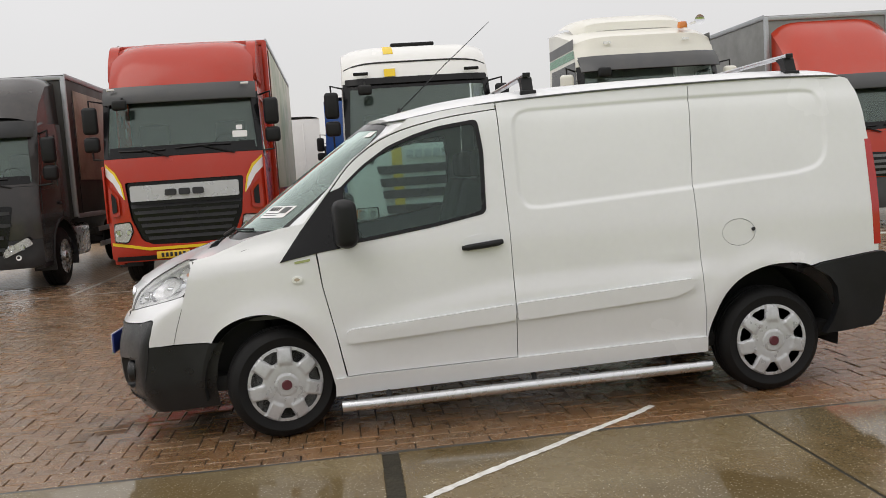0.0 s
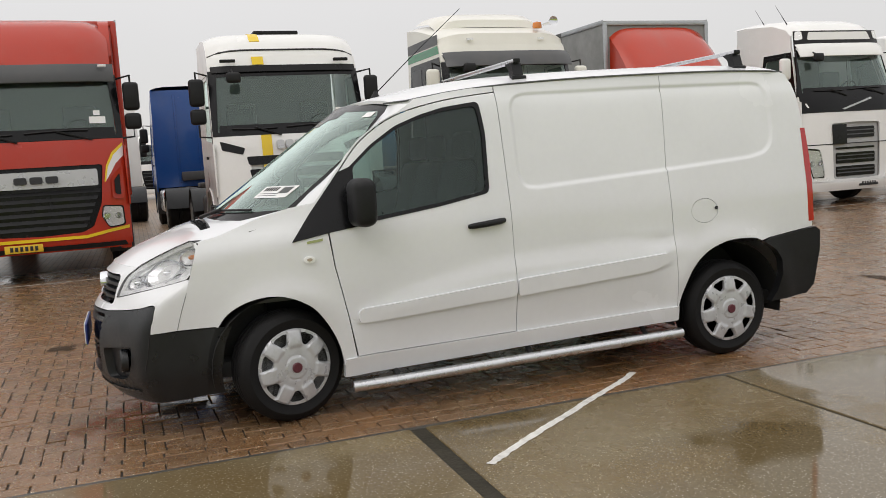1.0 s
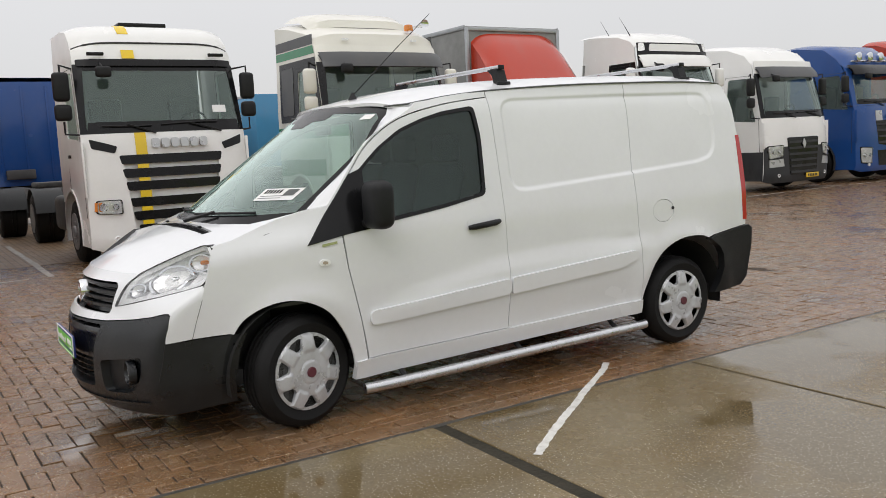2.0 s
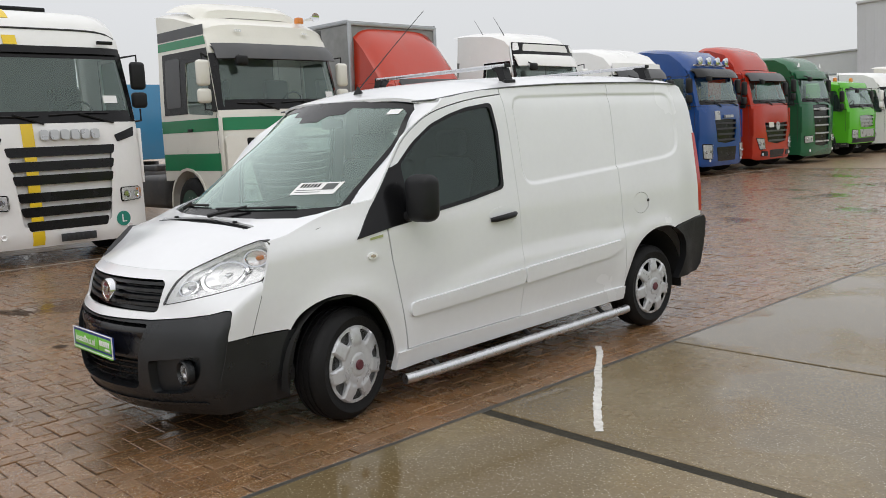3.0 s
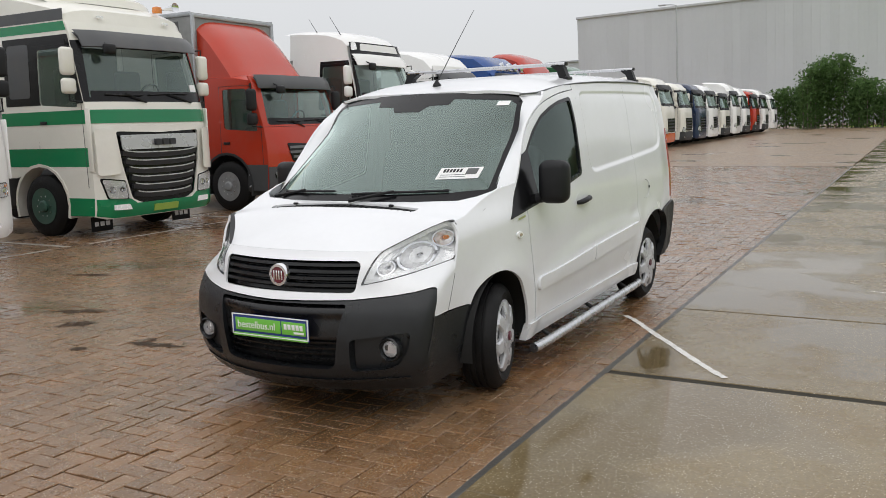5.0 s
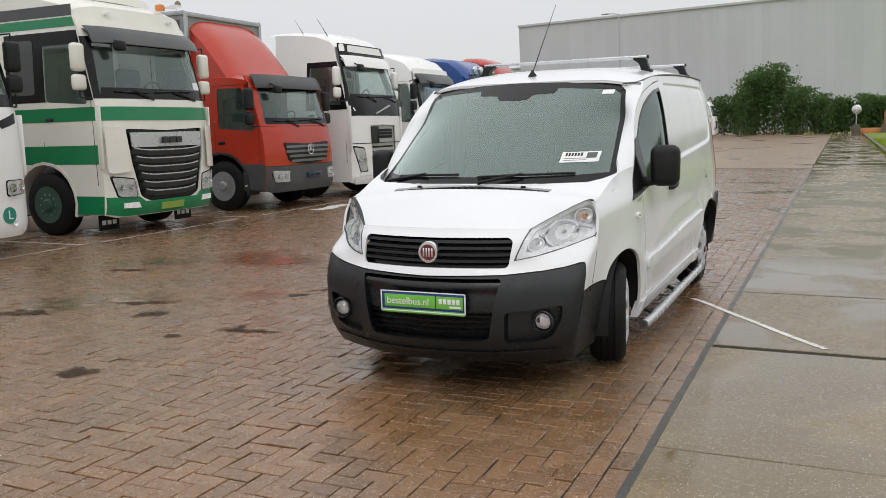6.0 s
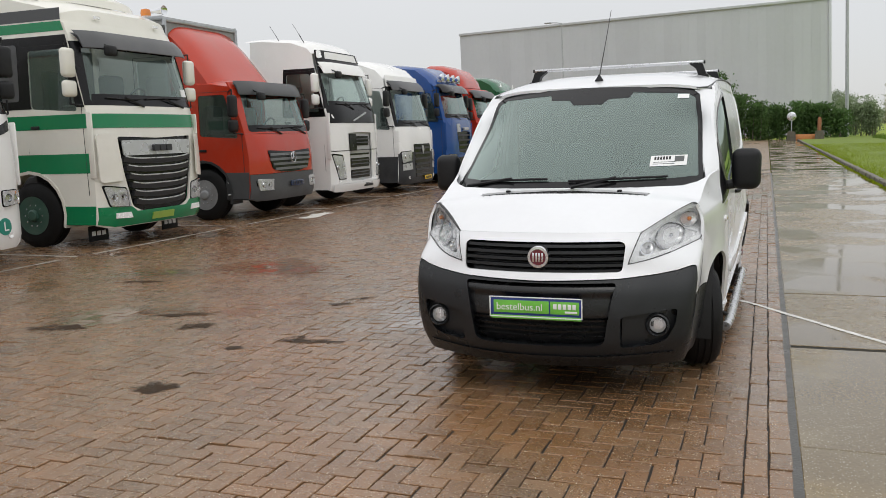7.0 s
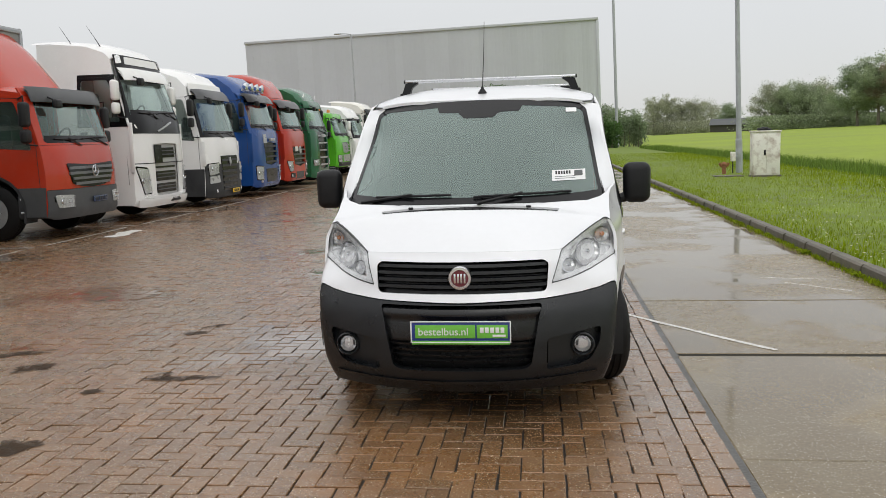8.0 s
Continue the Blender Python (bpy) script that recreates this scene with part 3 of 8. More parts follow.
blades("weeds", 9000, gutter, 0.05, 0.007, M_BLADE, "yellow-green weeds and moss along the kerb's foot", 8)
r = random.Random(9)
v, f = [], []
for _ in range(7000):
    x, y, z = near_verge(r)
    z += r.uniform(0.05, 0.11)
    s = r.uniform(0.009, 0.017)
    b = len(v)
    v += [(x + s * math.cos(a), y + s * math.sin(a), z + 0.2 * s * math.sin(a * 3)) for a in (0, 1.05, 2.1, 3.14, 4.2, 5.25)]
    f.append(tuple(range(b, b + 6)))
me = bpy.data.meshes.new("daisies")
me.from_pydata(v, [], f)
me.materials.append(mat("petals", (0.66, 0.63, 0.40), 0.7))
tagged(new("daisies", me), "small white daisies and dandelions in the grass", "flowers", kind="stuff")

# markings
def strip_mark(name, pts, width, label, z=0.002, seed=1, paint_m=None):
    r = random.Random(seed)
    bm = fresh()
    path = spline(pts, per=8)
    prev = None
    for i, p in enumerate(path):
        d = (path[min(i + 1, len(path) - 1)] - path[max(i - 1, 0)]).normalized()
        n_ = Vector((-d.y, d.x))
        a, b = width / 2 * r.uniform(0.75, 1.2), width / 2 * r.uniform(0.75, 1.2)
        c = [bm.verts.new((p.x + n_.x * a, p.y + n_.y * a, z)), bm.verts.new((p.x - n_.x * b, p.y - n_.y * b, z))]
        if prev:
            bm.faces.new((prev[0], prev[1], c[1], c[0]))
        prev = c
    return single(name, bm, paint_m or M_CHALK, label, "marking", kind="structure", smooth=False)


strip_mark("chalk_line", [(0.974, 2.20), (1.12, 2.03), (1.26, 1.83), (1.40, 1.63), (1.54, 1.45), (1.68, 1.25), (1.82, 1.06), (1.96, 0.88), (2.085, 0.724)], 0.048, "hand-drawn white paint line across bricks and concrete")
strip_mark("chalk_line", [(2.70, 3.96), (3.0, 3.86), (3.32, 3.80)], 0.018, "thin white scratch line on the slab", seed=2)
strip_mark("chalk_line", [(2.86, 3.62), (3.12, 3.34), (3.36, 3.10)], 0.02, "thin white scratch line on the slab", seed=3)
ROW_Y = (-7.9, -3.9, -0.15, 3.62, 7.55, 11.15, 14.55, 18.5, 22.4, 26.0)
for i, y in enumerate(ROW_Y):
    x0 = -7.95 - SLANT * (y - 8)
    strip_mark("bay_line", [(x0, y), (x0 - 2.5, y + 0.02), (x0 - 6.0, y)], 0.09, "worn white line between truck bays", seed=20 + i, paint_m=M_WORN)
    if i + 1 < len(ROW_Y):
        y1 = ROW_Y[i + 1]
        strip_mark("bay_line", [(x0 + 0.02, y + 0.3), (x0, (y + y1) / 2), (x0 - SLANT * (y1 - y), y1 - 0.3)], 0.08, "worn white line along the front of the bays", seed=40 + i, paint_m=M_WORN)
strip_mark("paint_blot", [(-7.45, 9.0), (-7.38, 9.4), (-7.5, 9.8), (-7.42, 10.2)], 0.30, "worn white paint blot on the bricks", seed=77)


def blot(x, y, rx, ry, seed, turn=0.0):
    """A sunken dark patch where bricks are broken and dirt has gathered."""
    r = random.Random(seed)
    bm = fresh()
    pts = []
    for k in range(18):
        a = 2 * math.pi * k / 18
        q = r.uniform(0.55, 1.15)
        u, v_ = rx * q * math.cos(a), ry * q * math.sin(a)
        pts.append((x + u * math.cos(turn) - v_ * math.sin(turn), y + u * math.sin(turn) + v_ * math.cos(turn)))
    skin(bm, pts, lambda a, b: (a, b, 0.0035 + 0.002 * noise.noise((a * 9, b * 9, 0))), (), 0.05)
    single("dirt_patch", bm, M_DIRT, "dark wet dirt patch on broken bricks", "dirt", kind="structure")


M_DIRT = mat("wet_dirt", (0.045, 0.028, 0.016), 0.62, var=0.5, scale=14, bump=0.8, bscale=60, rvar=0.2, spec=0.14)
d_n, d_l = M_DIRT.node_tree.nodes, M_DIRT.node_tree.links
d_noise, d_map, d_geo = d_n.new("ShaderNodeTexNoise"), d_n.new("ShaderNodeMapRange"), d_n.new("ShaderNodeNewGeometry")
d_noise.inputs["Scale"].default_value, d_noise.inputs["Detail"].default_value, d_noise.inputs["Roughness"].default_value = 7.0, 8, 0.7
d_map.inputs["From Min"].default_value, d_map.inputs["From Max"].default_value = 0.36, 0.50
d_map.inputs["To Min"].default_value, d_map.inputs["To Max"].default_value = 0.0, 0.9
d_l.new(d_geo.outputs["Position"], d_noise.inputs["Vector"])
d_l.new(d_noise.outputs["Fac"], d_map.inputs["Value"])
d_l.new(d_map.outputs["Result"], d_n["Principled BSDF"].inputs["Alpha"])
for i, (x, y, rx, ry, tn) in enumerate(((-3.28, 0.15, 0.20, 0.10, 0.5), (-2.22, -0.06, 0.10, 0.10, 0.2), (-2.51, -0.43, 0.09, 0.05, 0.4), (-2.46, 1.56, 0.14, 0.05, 0.7), (-2.40, -1.47, 0.16, 0.13, 0.3), (-4.5, -0.2, 0.30, 0.12, 0.3), (-2.05, -0.10, 0.30, 0.06, 0.1), (-2.52, 1.29, 0.12, 0.06, 0.5), (-3.7, 0.55, 0.35, 0.08, 0.4), (-0.9, 6.2, 0.3, 0.08, 0.0), (-5.4, 2.0, 0.30, 0.07, 0.2))):
    blot(x, y, rx * 0.95, ry * 1.05, 100 + i, tn)


def tuft(x, y, n, h, seed, label):
    r = random.Random(seed)
    v, f = [], []
    for _ in range(n):
        a, q = r.uniform(0, math.tau), r.uniform(0, 0.07)
        px, py = x + q * math.cos(a), y + q * math.sin(a)
        l_, w_ = h * r.uniform(0.6, 1.2), 0.010 * r.uniform(0.6, 1.3)
        dx, dy = math.cos(a), math.sin(a)
        b = len(v)
        v += [(px - dy * w_, py + dx * w_, 0.0), (px + dy * w_, py - dx * w_, 0.0), (px + dx * l_ * 0.5 + dy * w_ * 1.4, py + dy * l_ * 0.5 - dx * w_ * 1.4, l_ * 0.6), (px + dx * l_ * 0.5 - dy * w_ * 1.4, py + dy * l_ * 0.5 + dx * w_ * 1.4, l_ * 0.6), (px + dx * l_ * 1.1, py + dy * l_ * 1.1, l_ * 0.55)]
        f += [(b, b + 1, b + 2, b + 3), (b + 3, b + 2, b + 4)]
    me = bpy.data.meshes.new("weed")
    me.from_pydata(v, [], f)
    me.materials.append(M_BLADE)
    tagged(new("weed", me), label, "weed")


tuft(3.40, 0.34, 60, 0.055, 1, "small green weed in the slab joint")
for i in range(14):
    yy = 2.0 + i * 1.9
    tuft(edge_x(yy) + 2.395, yy, 26, 0.07, 50 + i, "grass tuft growing at the foot of the kerb")

# ---- the white van ----
VAN_Z = [(0.15, 0.86), (0.25, 0.90), (0.36, 0.935), (0.55, 0.955), (0.8, 0.972), (1.05, 0.967), (1.3, 0.94), (1.6, 0.898), (1.78, 0.862), (1.85, 0.832), (1.90, 0.818), (1.94, 0.806), (1.98, 0.78)]


def van_w(y, z):
    """Half the width of the van's body at a place along it and a height."""
    w = smooth_table(z, VAN_Z)
    f = 1 - 0.105 * ease((0.35 - y) / 1.0)
    if z > 1.0:
        f -= 0.07 * ease((z - 1.0) / 0.7) * ease((1.15 - y) / 1.0)
    if y < 0.3:
        f -= 0.045 * ease((z - 1.0 - 0.13 * (y + 0.3)) / 0.15) * ease((0.3 - y) / 0.35)
    for yc, ra in ((-0.02, 0.40), (3.0, 0.47)):
        d = math.hypot(y - yc, z - 0.34) - ra
        if -0.1 < d < 0.25:
            f += 0.016 * math.exp(-(d / 0.075) ** 2)
    if 0.35 < y < 2.75 and z < 0.9:
        crease = smooth_table(y, [(0.35, 0.69), (0.9, 0.775), (1.4, 0.845), (2.0, 0.866), (2.75, 0.885)])
        f += 0.022 * min(max((crease - z) / 0.11, 0.0), 1.0) * ease((z - 0.40) / 0.22) * ease((y - 0.35) / 0.35) * ease((2.75 - y) / 0.2)
    if y > 3.3:
        f -= 0.03 * ease((y - 3.3) / 0.4)
    if y < -0.72:
        f -= 0.25 * ((-0.72 - y) / 0.4) ** 2
    return w * f


NOSE = [(0.18, -0.98), (0.25, -1.04), (0.36, -1.09), (0.5, -1.10), (0.62, -1.085), (0.70, -1.05), (0.75, -1.02), (0.82, -1.0), (0.9, -0.965), (0.95, -0.915), (1.1, -0.89)]


def van_f(x, z):
    """How far forward the van's nose and bumper reach."""
    x = abs(x)
    return smooth_table(z, NOSE) + 0.42 * x * x + 0.14 * ease((x - 0.5) / 0.36) * ease((z - 0.75) / 0.14)


def van_hood(x, y):
    zc = smooth_table(y, [(-1.0, 0.90), (-0.9, 0.957), (-0.763, 1.035), (-0.487, 1.13), (-0.35, 1.168), (-0.13, 1.235), (0.1, 1.3)])
    c = lerp_table(y, [(-0.9, 0.28), (-0.763, 0.28), (-0.487, 0.075), (-0.35, 0.09), (-0.13, 0.07)])
    return zc - c * x * x


def van_screen(x, z):
    edge = 0.16 * (max(abs(x) - 0.35, 0) / 0.45) ** 2 * (1 - 0.85 * ease((z - 1.55) / 0.22))
    return -0.34 + 1.403 * (z - 1.165) + (0.25 + 0.17 * (z - 1.18)) * x * x - 0.10 * (z - 1.165) * (1.84 - z) + edge


def van_roof(x, y):
    zc = smooth_table(y, [(0.4, 1.72), (0.6, 1.838), (0.86, 1.902), (1.1, 1.946), (1.5, 1.982), (2.2, 2.010), (3.0, 2.020), (3.45, 2.010), (3.62, 1.985), (3.7, 1.93)])
    drop = 0.088 * (abs(x) / 0.83) ** 3.6
    return zc - drop


def roof_edge(y):
    return van_roof(0.812, y) - 0.003


def van_corner(z):
    """Where the bumper's front meets its side."""
    x = 0.86
    for _ in range(30):
        x = 0.5 * x + 0.5 * van_w(van_f(x, z), z)
    return x


@functools.lru_cache(maxsize=None)
def wrap_row(k):
    """The van's nose at one height as a line round its corner: arc length, x and y, the corner eased."""
    z = k / 200
    xc = van_corner(z)
    yc = van_f(xc, z)
    pts = [(x, van_f(x, z)) for x in np.linspace(0, xc, 70)] + [(van_w(y, z), y) for y in np.linspace(yc + 0.004, -0.1, 70)]
    p = np.array(pts)
    s = np.concatenate([[0], np.cumsum(np.hypot(*np.diff(p, axis=0).T))])
    u = np.arange(0, s[-1], 0.006)
    x, y = np.interp(u, s, p[:, 0]), np.interp(u, s, p[:, 1])
    w = np.exp(-(np.arange(-15, 16) * 0.006 / 0.03) ** 2 / 2)
    w /= w.sum()
    def soften(v, sign):
        tail = v[-1] + (v[-1] - v[-2]) * np.arange(1, 16)
        return np.convolve(np.concatenate([sign * v[15:0:-1], v, tail]), w, "valid")
    return u, soften(x, -1), soften(y, 1)


def wrap(u, z):
    """A place on the nose, u metres round from the middle."""
    k = min(max(z * 200, 30), 200)
    a, f = int(k), k - int(k)
    out = np.zeros(2)
    for q, g in ((a, 1 - f), (a + 1, f)):
        r = wrap_row(q)
        out += g * np.array([np.interp(abs(u), r[0], r[1]), np.interp(abs(u), r[0], r[2])])
    return (math.copysign(out[0], u), out[1], z)


def round_x(x, z):
    r = wrap_row(round(min(max(z * 200, 30), 200)))
    return (float(np.interp(x, r[1][r[2] < -0.6], r[0][r[2] < -0.6])), z)


def round_y(y, z):
    r = wrap_row(round(min(max(z * 200, 30), 200)))
    return (float(np.interp(y, r[2], r[0])), z)


def build_van():
    van = thing("van", "white panel van with black bumpers, parked on wet bricks", "van")
    inward = -0.018

    def side(name, outline, material, holes=(), step=0.05, s=1, out=0.0, label="", parent=None, depth=inward):
        bm = skin(fresh(), outline, lambda y, z: (s * (van_w(y, z) + out), y, z), holes, step, (s * depth, 0, 0))
        return part(name, bm, material, parent or van, label)

    def front(name, outline, material, holes=(), step=0.04, out=0.0, label="", parent=None, depth=0.02):
        bm = skin(fresh(), outline, lambda x, z: (x, van_f(x, z) - out, z), holes, step, (0, depth, 0))
        return part(name, bm, material, parent or van, label)

    def mirrored(half):
        return list(half) + [(-x, z) for x, z in reversed(half) if abs(x) > 1e-4]

    arch_f = spline([(-0.385, 0.60), (-0.33, 0.67), (-0.23, 0.725), (-0.11, 0.75), (0.01, 0.735), (0.14, 0.665), (0.23, 0.545), (0.285, 0.42), (0.31, 0.30)], per=4)
    arch_r = spline([(2.575, 0.30), (2.585, 0.40), (2.62, 0.51), (2.69, 0.64), (2.81, 0.745), (2.98, 0.80), (3.16, 0.80), (3.24, 0.775)], per=4)
    door_front = [(0.385, 0.345), (0.345, 0.59), (0.285, 0.89), (0.262, 1.085)]
    top_line = spline([(0.19, 1.225), (0.36, 1.43), (0.51, 1.60), (0.73, 1.735), (1.04, 1.812), (1.375, 1.850)], per=4)
    gap = 0.004
    FOG_POCKET = ((0.468, 0.492), (0.765, 0.530), (0.755, 0.44), (0.705, 0.35), (0.64, 0.325), (0.462, 0.312))

    def screen_edge(z):
        x = 0.87
        for _ in range(25):
            x = 0.5 * x + 0.5 * van_w(van_screen(x, z), z)
        return x

    def bonnet_edge(y):
        z = 1.1
        for _ in range(25):
            z = 0.5 * z + 0.5 * van_hood(van_w(y, z), y)
        return van_w(y, z), z
    hood_line = [(y, bonnet_edge(y)[1]) for y in (0.06, 0.0, -0.06, -0.12, -0.17, -0.22, -0.28, -0.34, -0.40, -0.45, -0.475)]
    frame_line = [(p[1], p[0]) for p in top_line]

    def pillar_y(z):
        return min(van_screen(screen_edge(z), z), lerp_table(z, frame_line) - 0.014)
    screen_line = [(pillar_y(z), z) for z in (1.79, 1.74, 1.68, 1.60, 1.52, 1.44, 1.36, 1.30, 1.255)]
    for s in (1, -1):
        wing = [(-0.60, 0.606), (-0.40, 0.606)] + [tuple(p) for p in arch_f] + [(0.39 - gap, 0.30), (0.385 - gap, 0.345)] + [(y - gap, z) for y, z in door_front[1:]] + [(0.05, 1.04)] + [tuple(p) for p in top_line] + [(y, roof_edge(y)) for y in (1.375, 1.2, 1.04, 0.95)] + [(0.86, 1.825)] + screen_line + hood_line + [(-0.468, 1.04), (-0.515, 0.885)]
        fw = side("front_wing", wing, M_WHITE, s=s, step=0.035)
        # door with its window opening
        door = [(0.39, 0.348), (0.347, 0.59), (0.287, 0.89), (0.268, 1.08), (0.28, 1.31)] + [(p[0] + 0.004, p[1] - 0.006) for p in top_line[4:]] + [(1.378, 1.845), (1.383, 1.55), (1.396, 1.10), (1.40, 0.67), (1.40, 0.37)]
        win = rounded([(0.44, 1.125), (0.425, 1.44), (0.57, 1.565), (0.72, 1.662), (0.87, 1.718), (1.02, 1.757), (1.25, 1.785), (1.27, 1.60), (1.258, 1.245), (0.95, 1.19), (0.61, 1.145)], 0.035)
        door[4] = (0.30, 1.355)
        d = side("front_door", door, M_WHITE, [win], s=s, step=0.035, out=0.002)
        def about(q):
            return [(0.86 + (p[0] - 0.86) * q, 1.45 + (p[1] - 1.45) * (1.4 * q - 0.4)) for p in win]
        side("window_seal", about(1.022), M_GLOSSBLACK, [about(0.965)], s=s, step=0.04, out=0.005, parent=d, depth=-0.02)
        side("door_window", [(p[0] * 0.995 + 0.004, p[1]) for p in win], M_GLASS, s=s, out=-0.006, step=0.09, parent=d, depth=0.0)
        side("corner_panel", [(0.052, 1.043), (0.18, 1.213), (0.355, 1.422), (0.43, 1.45), (0.455, 1.13), (0.445, 1.105), (0.285, 1.085)], M_GLOSSBLACK, s=s, out=0.006, parent=d, label="black triangular corner panel")
        # flank, rear quarter
        flank = [(1.405, 0.36), (1.405, 0.67), (1.40, 1.10), (1.388, 1.55), (1.383, roof_edge(1.383)), (1.6, roof_edge(1.6)), (2.0, roof_edge(2.0)), (2.572, roof_edge(2.572)), (2.548, 1.6), (2.530, 1.31), (2.548, 0.77), (2.568, 0.41), (2.57, 0.36)]

        field = [(1.462, 1.33), (1.458, 1.76), (1.49, 1.82), (1.56, 1.842), (2.43, 1.856), (3.30, 1.858), (3.375, 1.84), (3.405, 1.78), (3.415, 1.52), (3.39, 1.42), (3.33, 1.362), (3.20, 1.332), (2.53, 1.288), (1.58, 1.235), (1.50, 1.25)]
        field = [tuple(p) for p in rounded(field, 0.05, 3)]
        cy, cz = 2.44, 1.55
        loop = [Vector(p) for p in dense(field, 0.03)]
        turn_ = 1 if sum(a.cross(b) for a, b in zip(loop, loop[1:] + loop[:1])) > 0 else -1

        def drawn_in(d):
            out = []
            for i, p in enumerate(loop):
                t_ = (loop[(i + 1) % len(loop)] - loop[i - 1]).normalized()
                out.append((p.x - turn_ * t_.y * d, p.y + turn_ * t_.x * d))
            return out
        rings = [drawn_in(d) for d in (-0.008, 0.0, 0.009, 0.018, 0.027, 0.036)]
        ring_np = np.array([tuple(p) for p in dense(field, 0.004)])

        def press(y, z):
            if not inside((y, z), rings[1]):
                return 0.0
            d = ring_np - (y, z)
            return 0.013 * ease(math.sqrt((d ** 2).sum(1).min()) / 0.027)
        dent = lambda y, z: -0.010 * math.exp(-((y - 2.44) / 0.10) ** 2 - ((z - 0.845) / 0.03) ** 2) + 0.004 * math.exp(-((y - 2.40) / 0.15) ** 2 - ((z - 0.89) / 0.03) ** 2)

        def pressed(name, outline, holes=(), parent=van):
            bm = skin(fresh(), outline, lambda y, z: (s * (van_w(y, z) - press(y, z) + (dent(y, z) if s > 0 else 0)), y, z), holes, 0.03, (s * inward, 0, 0), rings)
            return part(name, bm, M_WHITE, parent)
        pressed("flank_panel", flank)
        flap_hole = [(2.795 + 0.105 * math.cos(a * math.pi / 12), 1.012 + 0.082 * math.sin(a * math.pi / 12)) for a in range(24)]
        quarter = [(2.574, 0.30)] + [tuple(p) for p in arch_r] + [(3.30, 0.79), (3.70, 0.832), (3.715, 1.16), (3.672, 1.70), (3.648, 1.83), (3.615, 1.90), (3.55, roof_edge(3.5)), (3.45, roof_edge(3.45)), (3.0, roof_edge(3.0)), (2.577, roof_edge(2.577)), (2.553, 1.6), (2.535, 1.31), (2.552, 0.77), (2.572, 0.41)]
        q = pressed("rear_quarter", quarter, [flap_hole] if s > 0 else ())
        if s > 0:
            flap = side("fuel_flap", [(2.795 + 0.102 * math.cos(a * math.pi / 12), 1.012 + 0.079 * math.sin(a * math.pi / 12)) for a in range(24)], M_WHITE, s=s, out=-0.002, parent=q)
            bm = lathe(fresh(), [(0, 0.002), (0.001, 0.012), (0.006, 0.012), (0.007, 0.002)], "x", 14, (van_w(2.885, 1.02), 2.885, 1.025))
            part("flap_catch", bm, M_INK, flap)
        # mouldings, sill, tail lamp
        for a, b, c, e in ((0.40, 1.398, 0.625, 0.698), (1.408, 2.485, 0.70, 0.762)):
            o = rounded([(a, c - 0.085), (b, e - 0.10), (b, e), (a, c)], 0.04 if a < 1 else 0.02)
            if a > 1:
                o = rounded([(a, 0.595), (b - 0.12, 0.655), (b, 0.70), (b, e), (a, c)], 0.02)
            side("side_moulding", o, M_WHITE, s=s, out=0.022, step=0.03, depth=-0.024)
        bm = skin(fresh(), [(0.31, 0.225), (2.58, 0.295), (2.575, 0.392), (1.40, 0.366), (0.385, 0.343), (0.315, 0.335)], lambda y, z: (s * (van_w(y, z) + 0.016), y, z), (), 0.04, (-0.05 * s, 0, 0))
        part("sill", bm, M_WHITE, van)
        lamp = [(3.672, 0.87), (3.715, 0.87), (3.715, 1.30), (3.70, 1.52), (3.662, 1.52)]
        side("tail_lamp", lamp, M_REDLENS, s=s, out=0.002, step=0.03, depth=-0.05)
        rb = [(3.25, 0.765), (3.30, 0.785), (3.72, 0.828), (3.755, 0.80), (3.755, 0.66), (3.72, 0.42), (3.66, 0.36), (3.34, 0.34), (3.385, 0.42), (3.415, 0.53), (3.40, 0.63), (3.35, 0.70)]
        side("rear_bumper_end", rb, M_BLACK, s=s, out=0.018, step=0.04, depth=-0.06)
        # door handle
        bm = skin(fresh(), [(1.115 + 0.11 + 0.12 * math.cos(a * math.pi / 10), 1.072 + 0.05 * math.sin(a * math.pi / 10)) for a in range(20)], lambda y, z: (s * (van_w(y, z) + 0.004), y, z), (), 0.03, (-0.01 * s, 0, 0))
        cup = part("handle_cup", bm, M_WHITE, d)
        tubepts = [(s * (van_w(y, 1.06) + o), y, 1.047 + 0.09 * (y - 1.12)) for y, o in ((1.11, 0.008), (1.14, 0.026), (1.22, 0.032), (1.31, 0.026), (1.345, 0.008))]
        part("door_handle", tube(fresh(), tubepts, [0.013, 0.018, 0.019, 0.019, 0.015], 10), M_BLACK, d, "black pull handle")
        # side repeater
        bm = skin(fresh(), [(0.142 + 0.032 * math.cos(a * math.pi / 9), 0.94 + 0.020 * math.sin(a * math.pi / 9)) for a in range(18)], lambda y, z: (s * (van_w(y, z) + 0.012), y, z), (), 0.012, (-0.014 * s, 0, 0))
        rep = part("side_repeater", bm, M_BEZEL, van, "small oval side indicator")
        bm = skin(fresh(), [(0.142 + 0.016 * math.cos(a * math.pi / 9), 0.94 + 0.009 * math.sin(a * math.pi / 9)) for a in range(18)], lambda y, z: (s * (van_w(y, z) + 0.016), y, z), (), 0.012, (-0.008 * s, 0, 0))
        part("indicator_lens", bm, M_AMBERDULL, rep)
        # mirror
        mir = fresh()
        block(mir, (0, 0, 0), (0.19, 0.13, 0.275), 0.055, seg=4)
        for v in mir.verts:
            v.co.y += 0.25 * v.co.x * v.co.x / 0.01 * 0.01
            v.co.x *= 1 - 0.35 * max(-v.co.z, 0)
            v.co = Vector((s * (v.co.x + 1.075), v.co.y + 0.44 + 0.15 * (v.co.x), v.co.z + 1.245))
        mo = part("mirror", mir, M_BLACK, van, "black plastic door mirror")
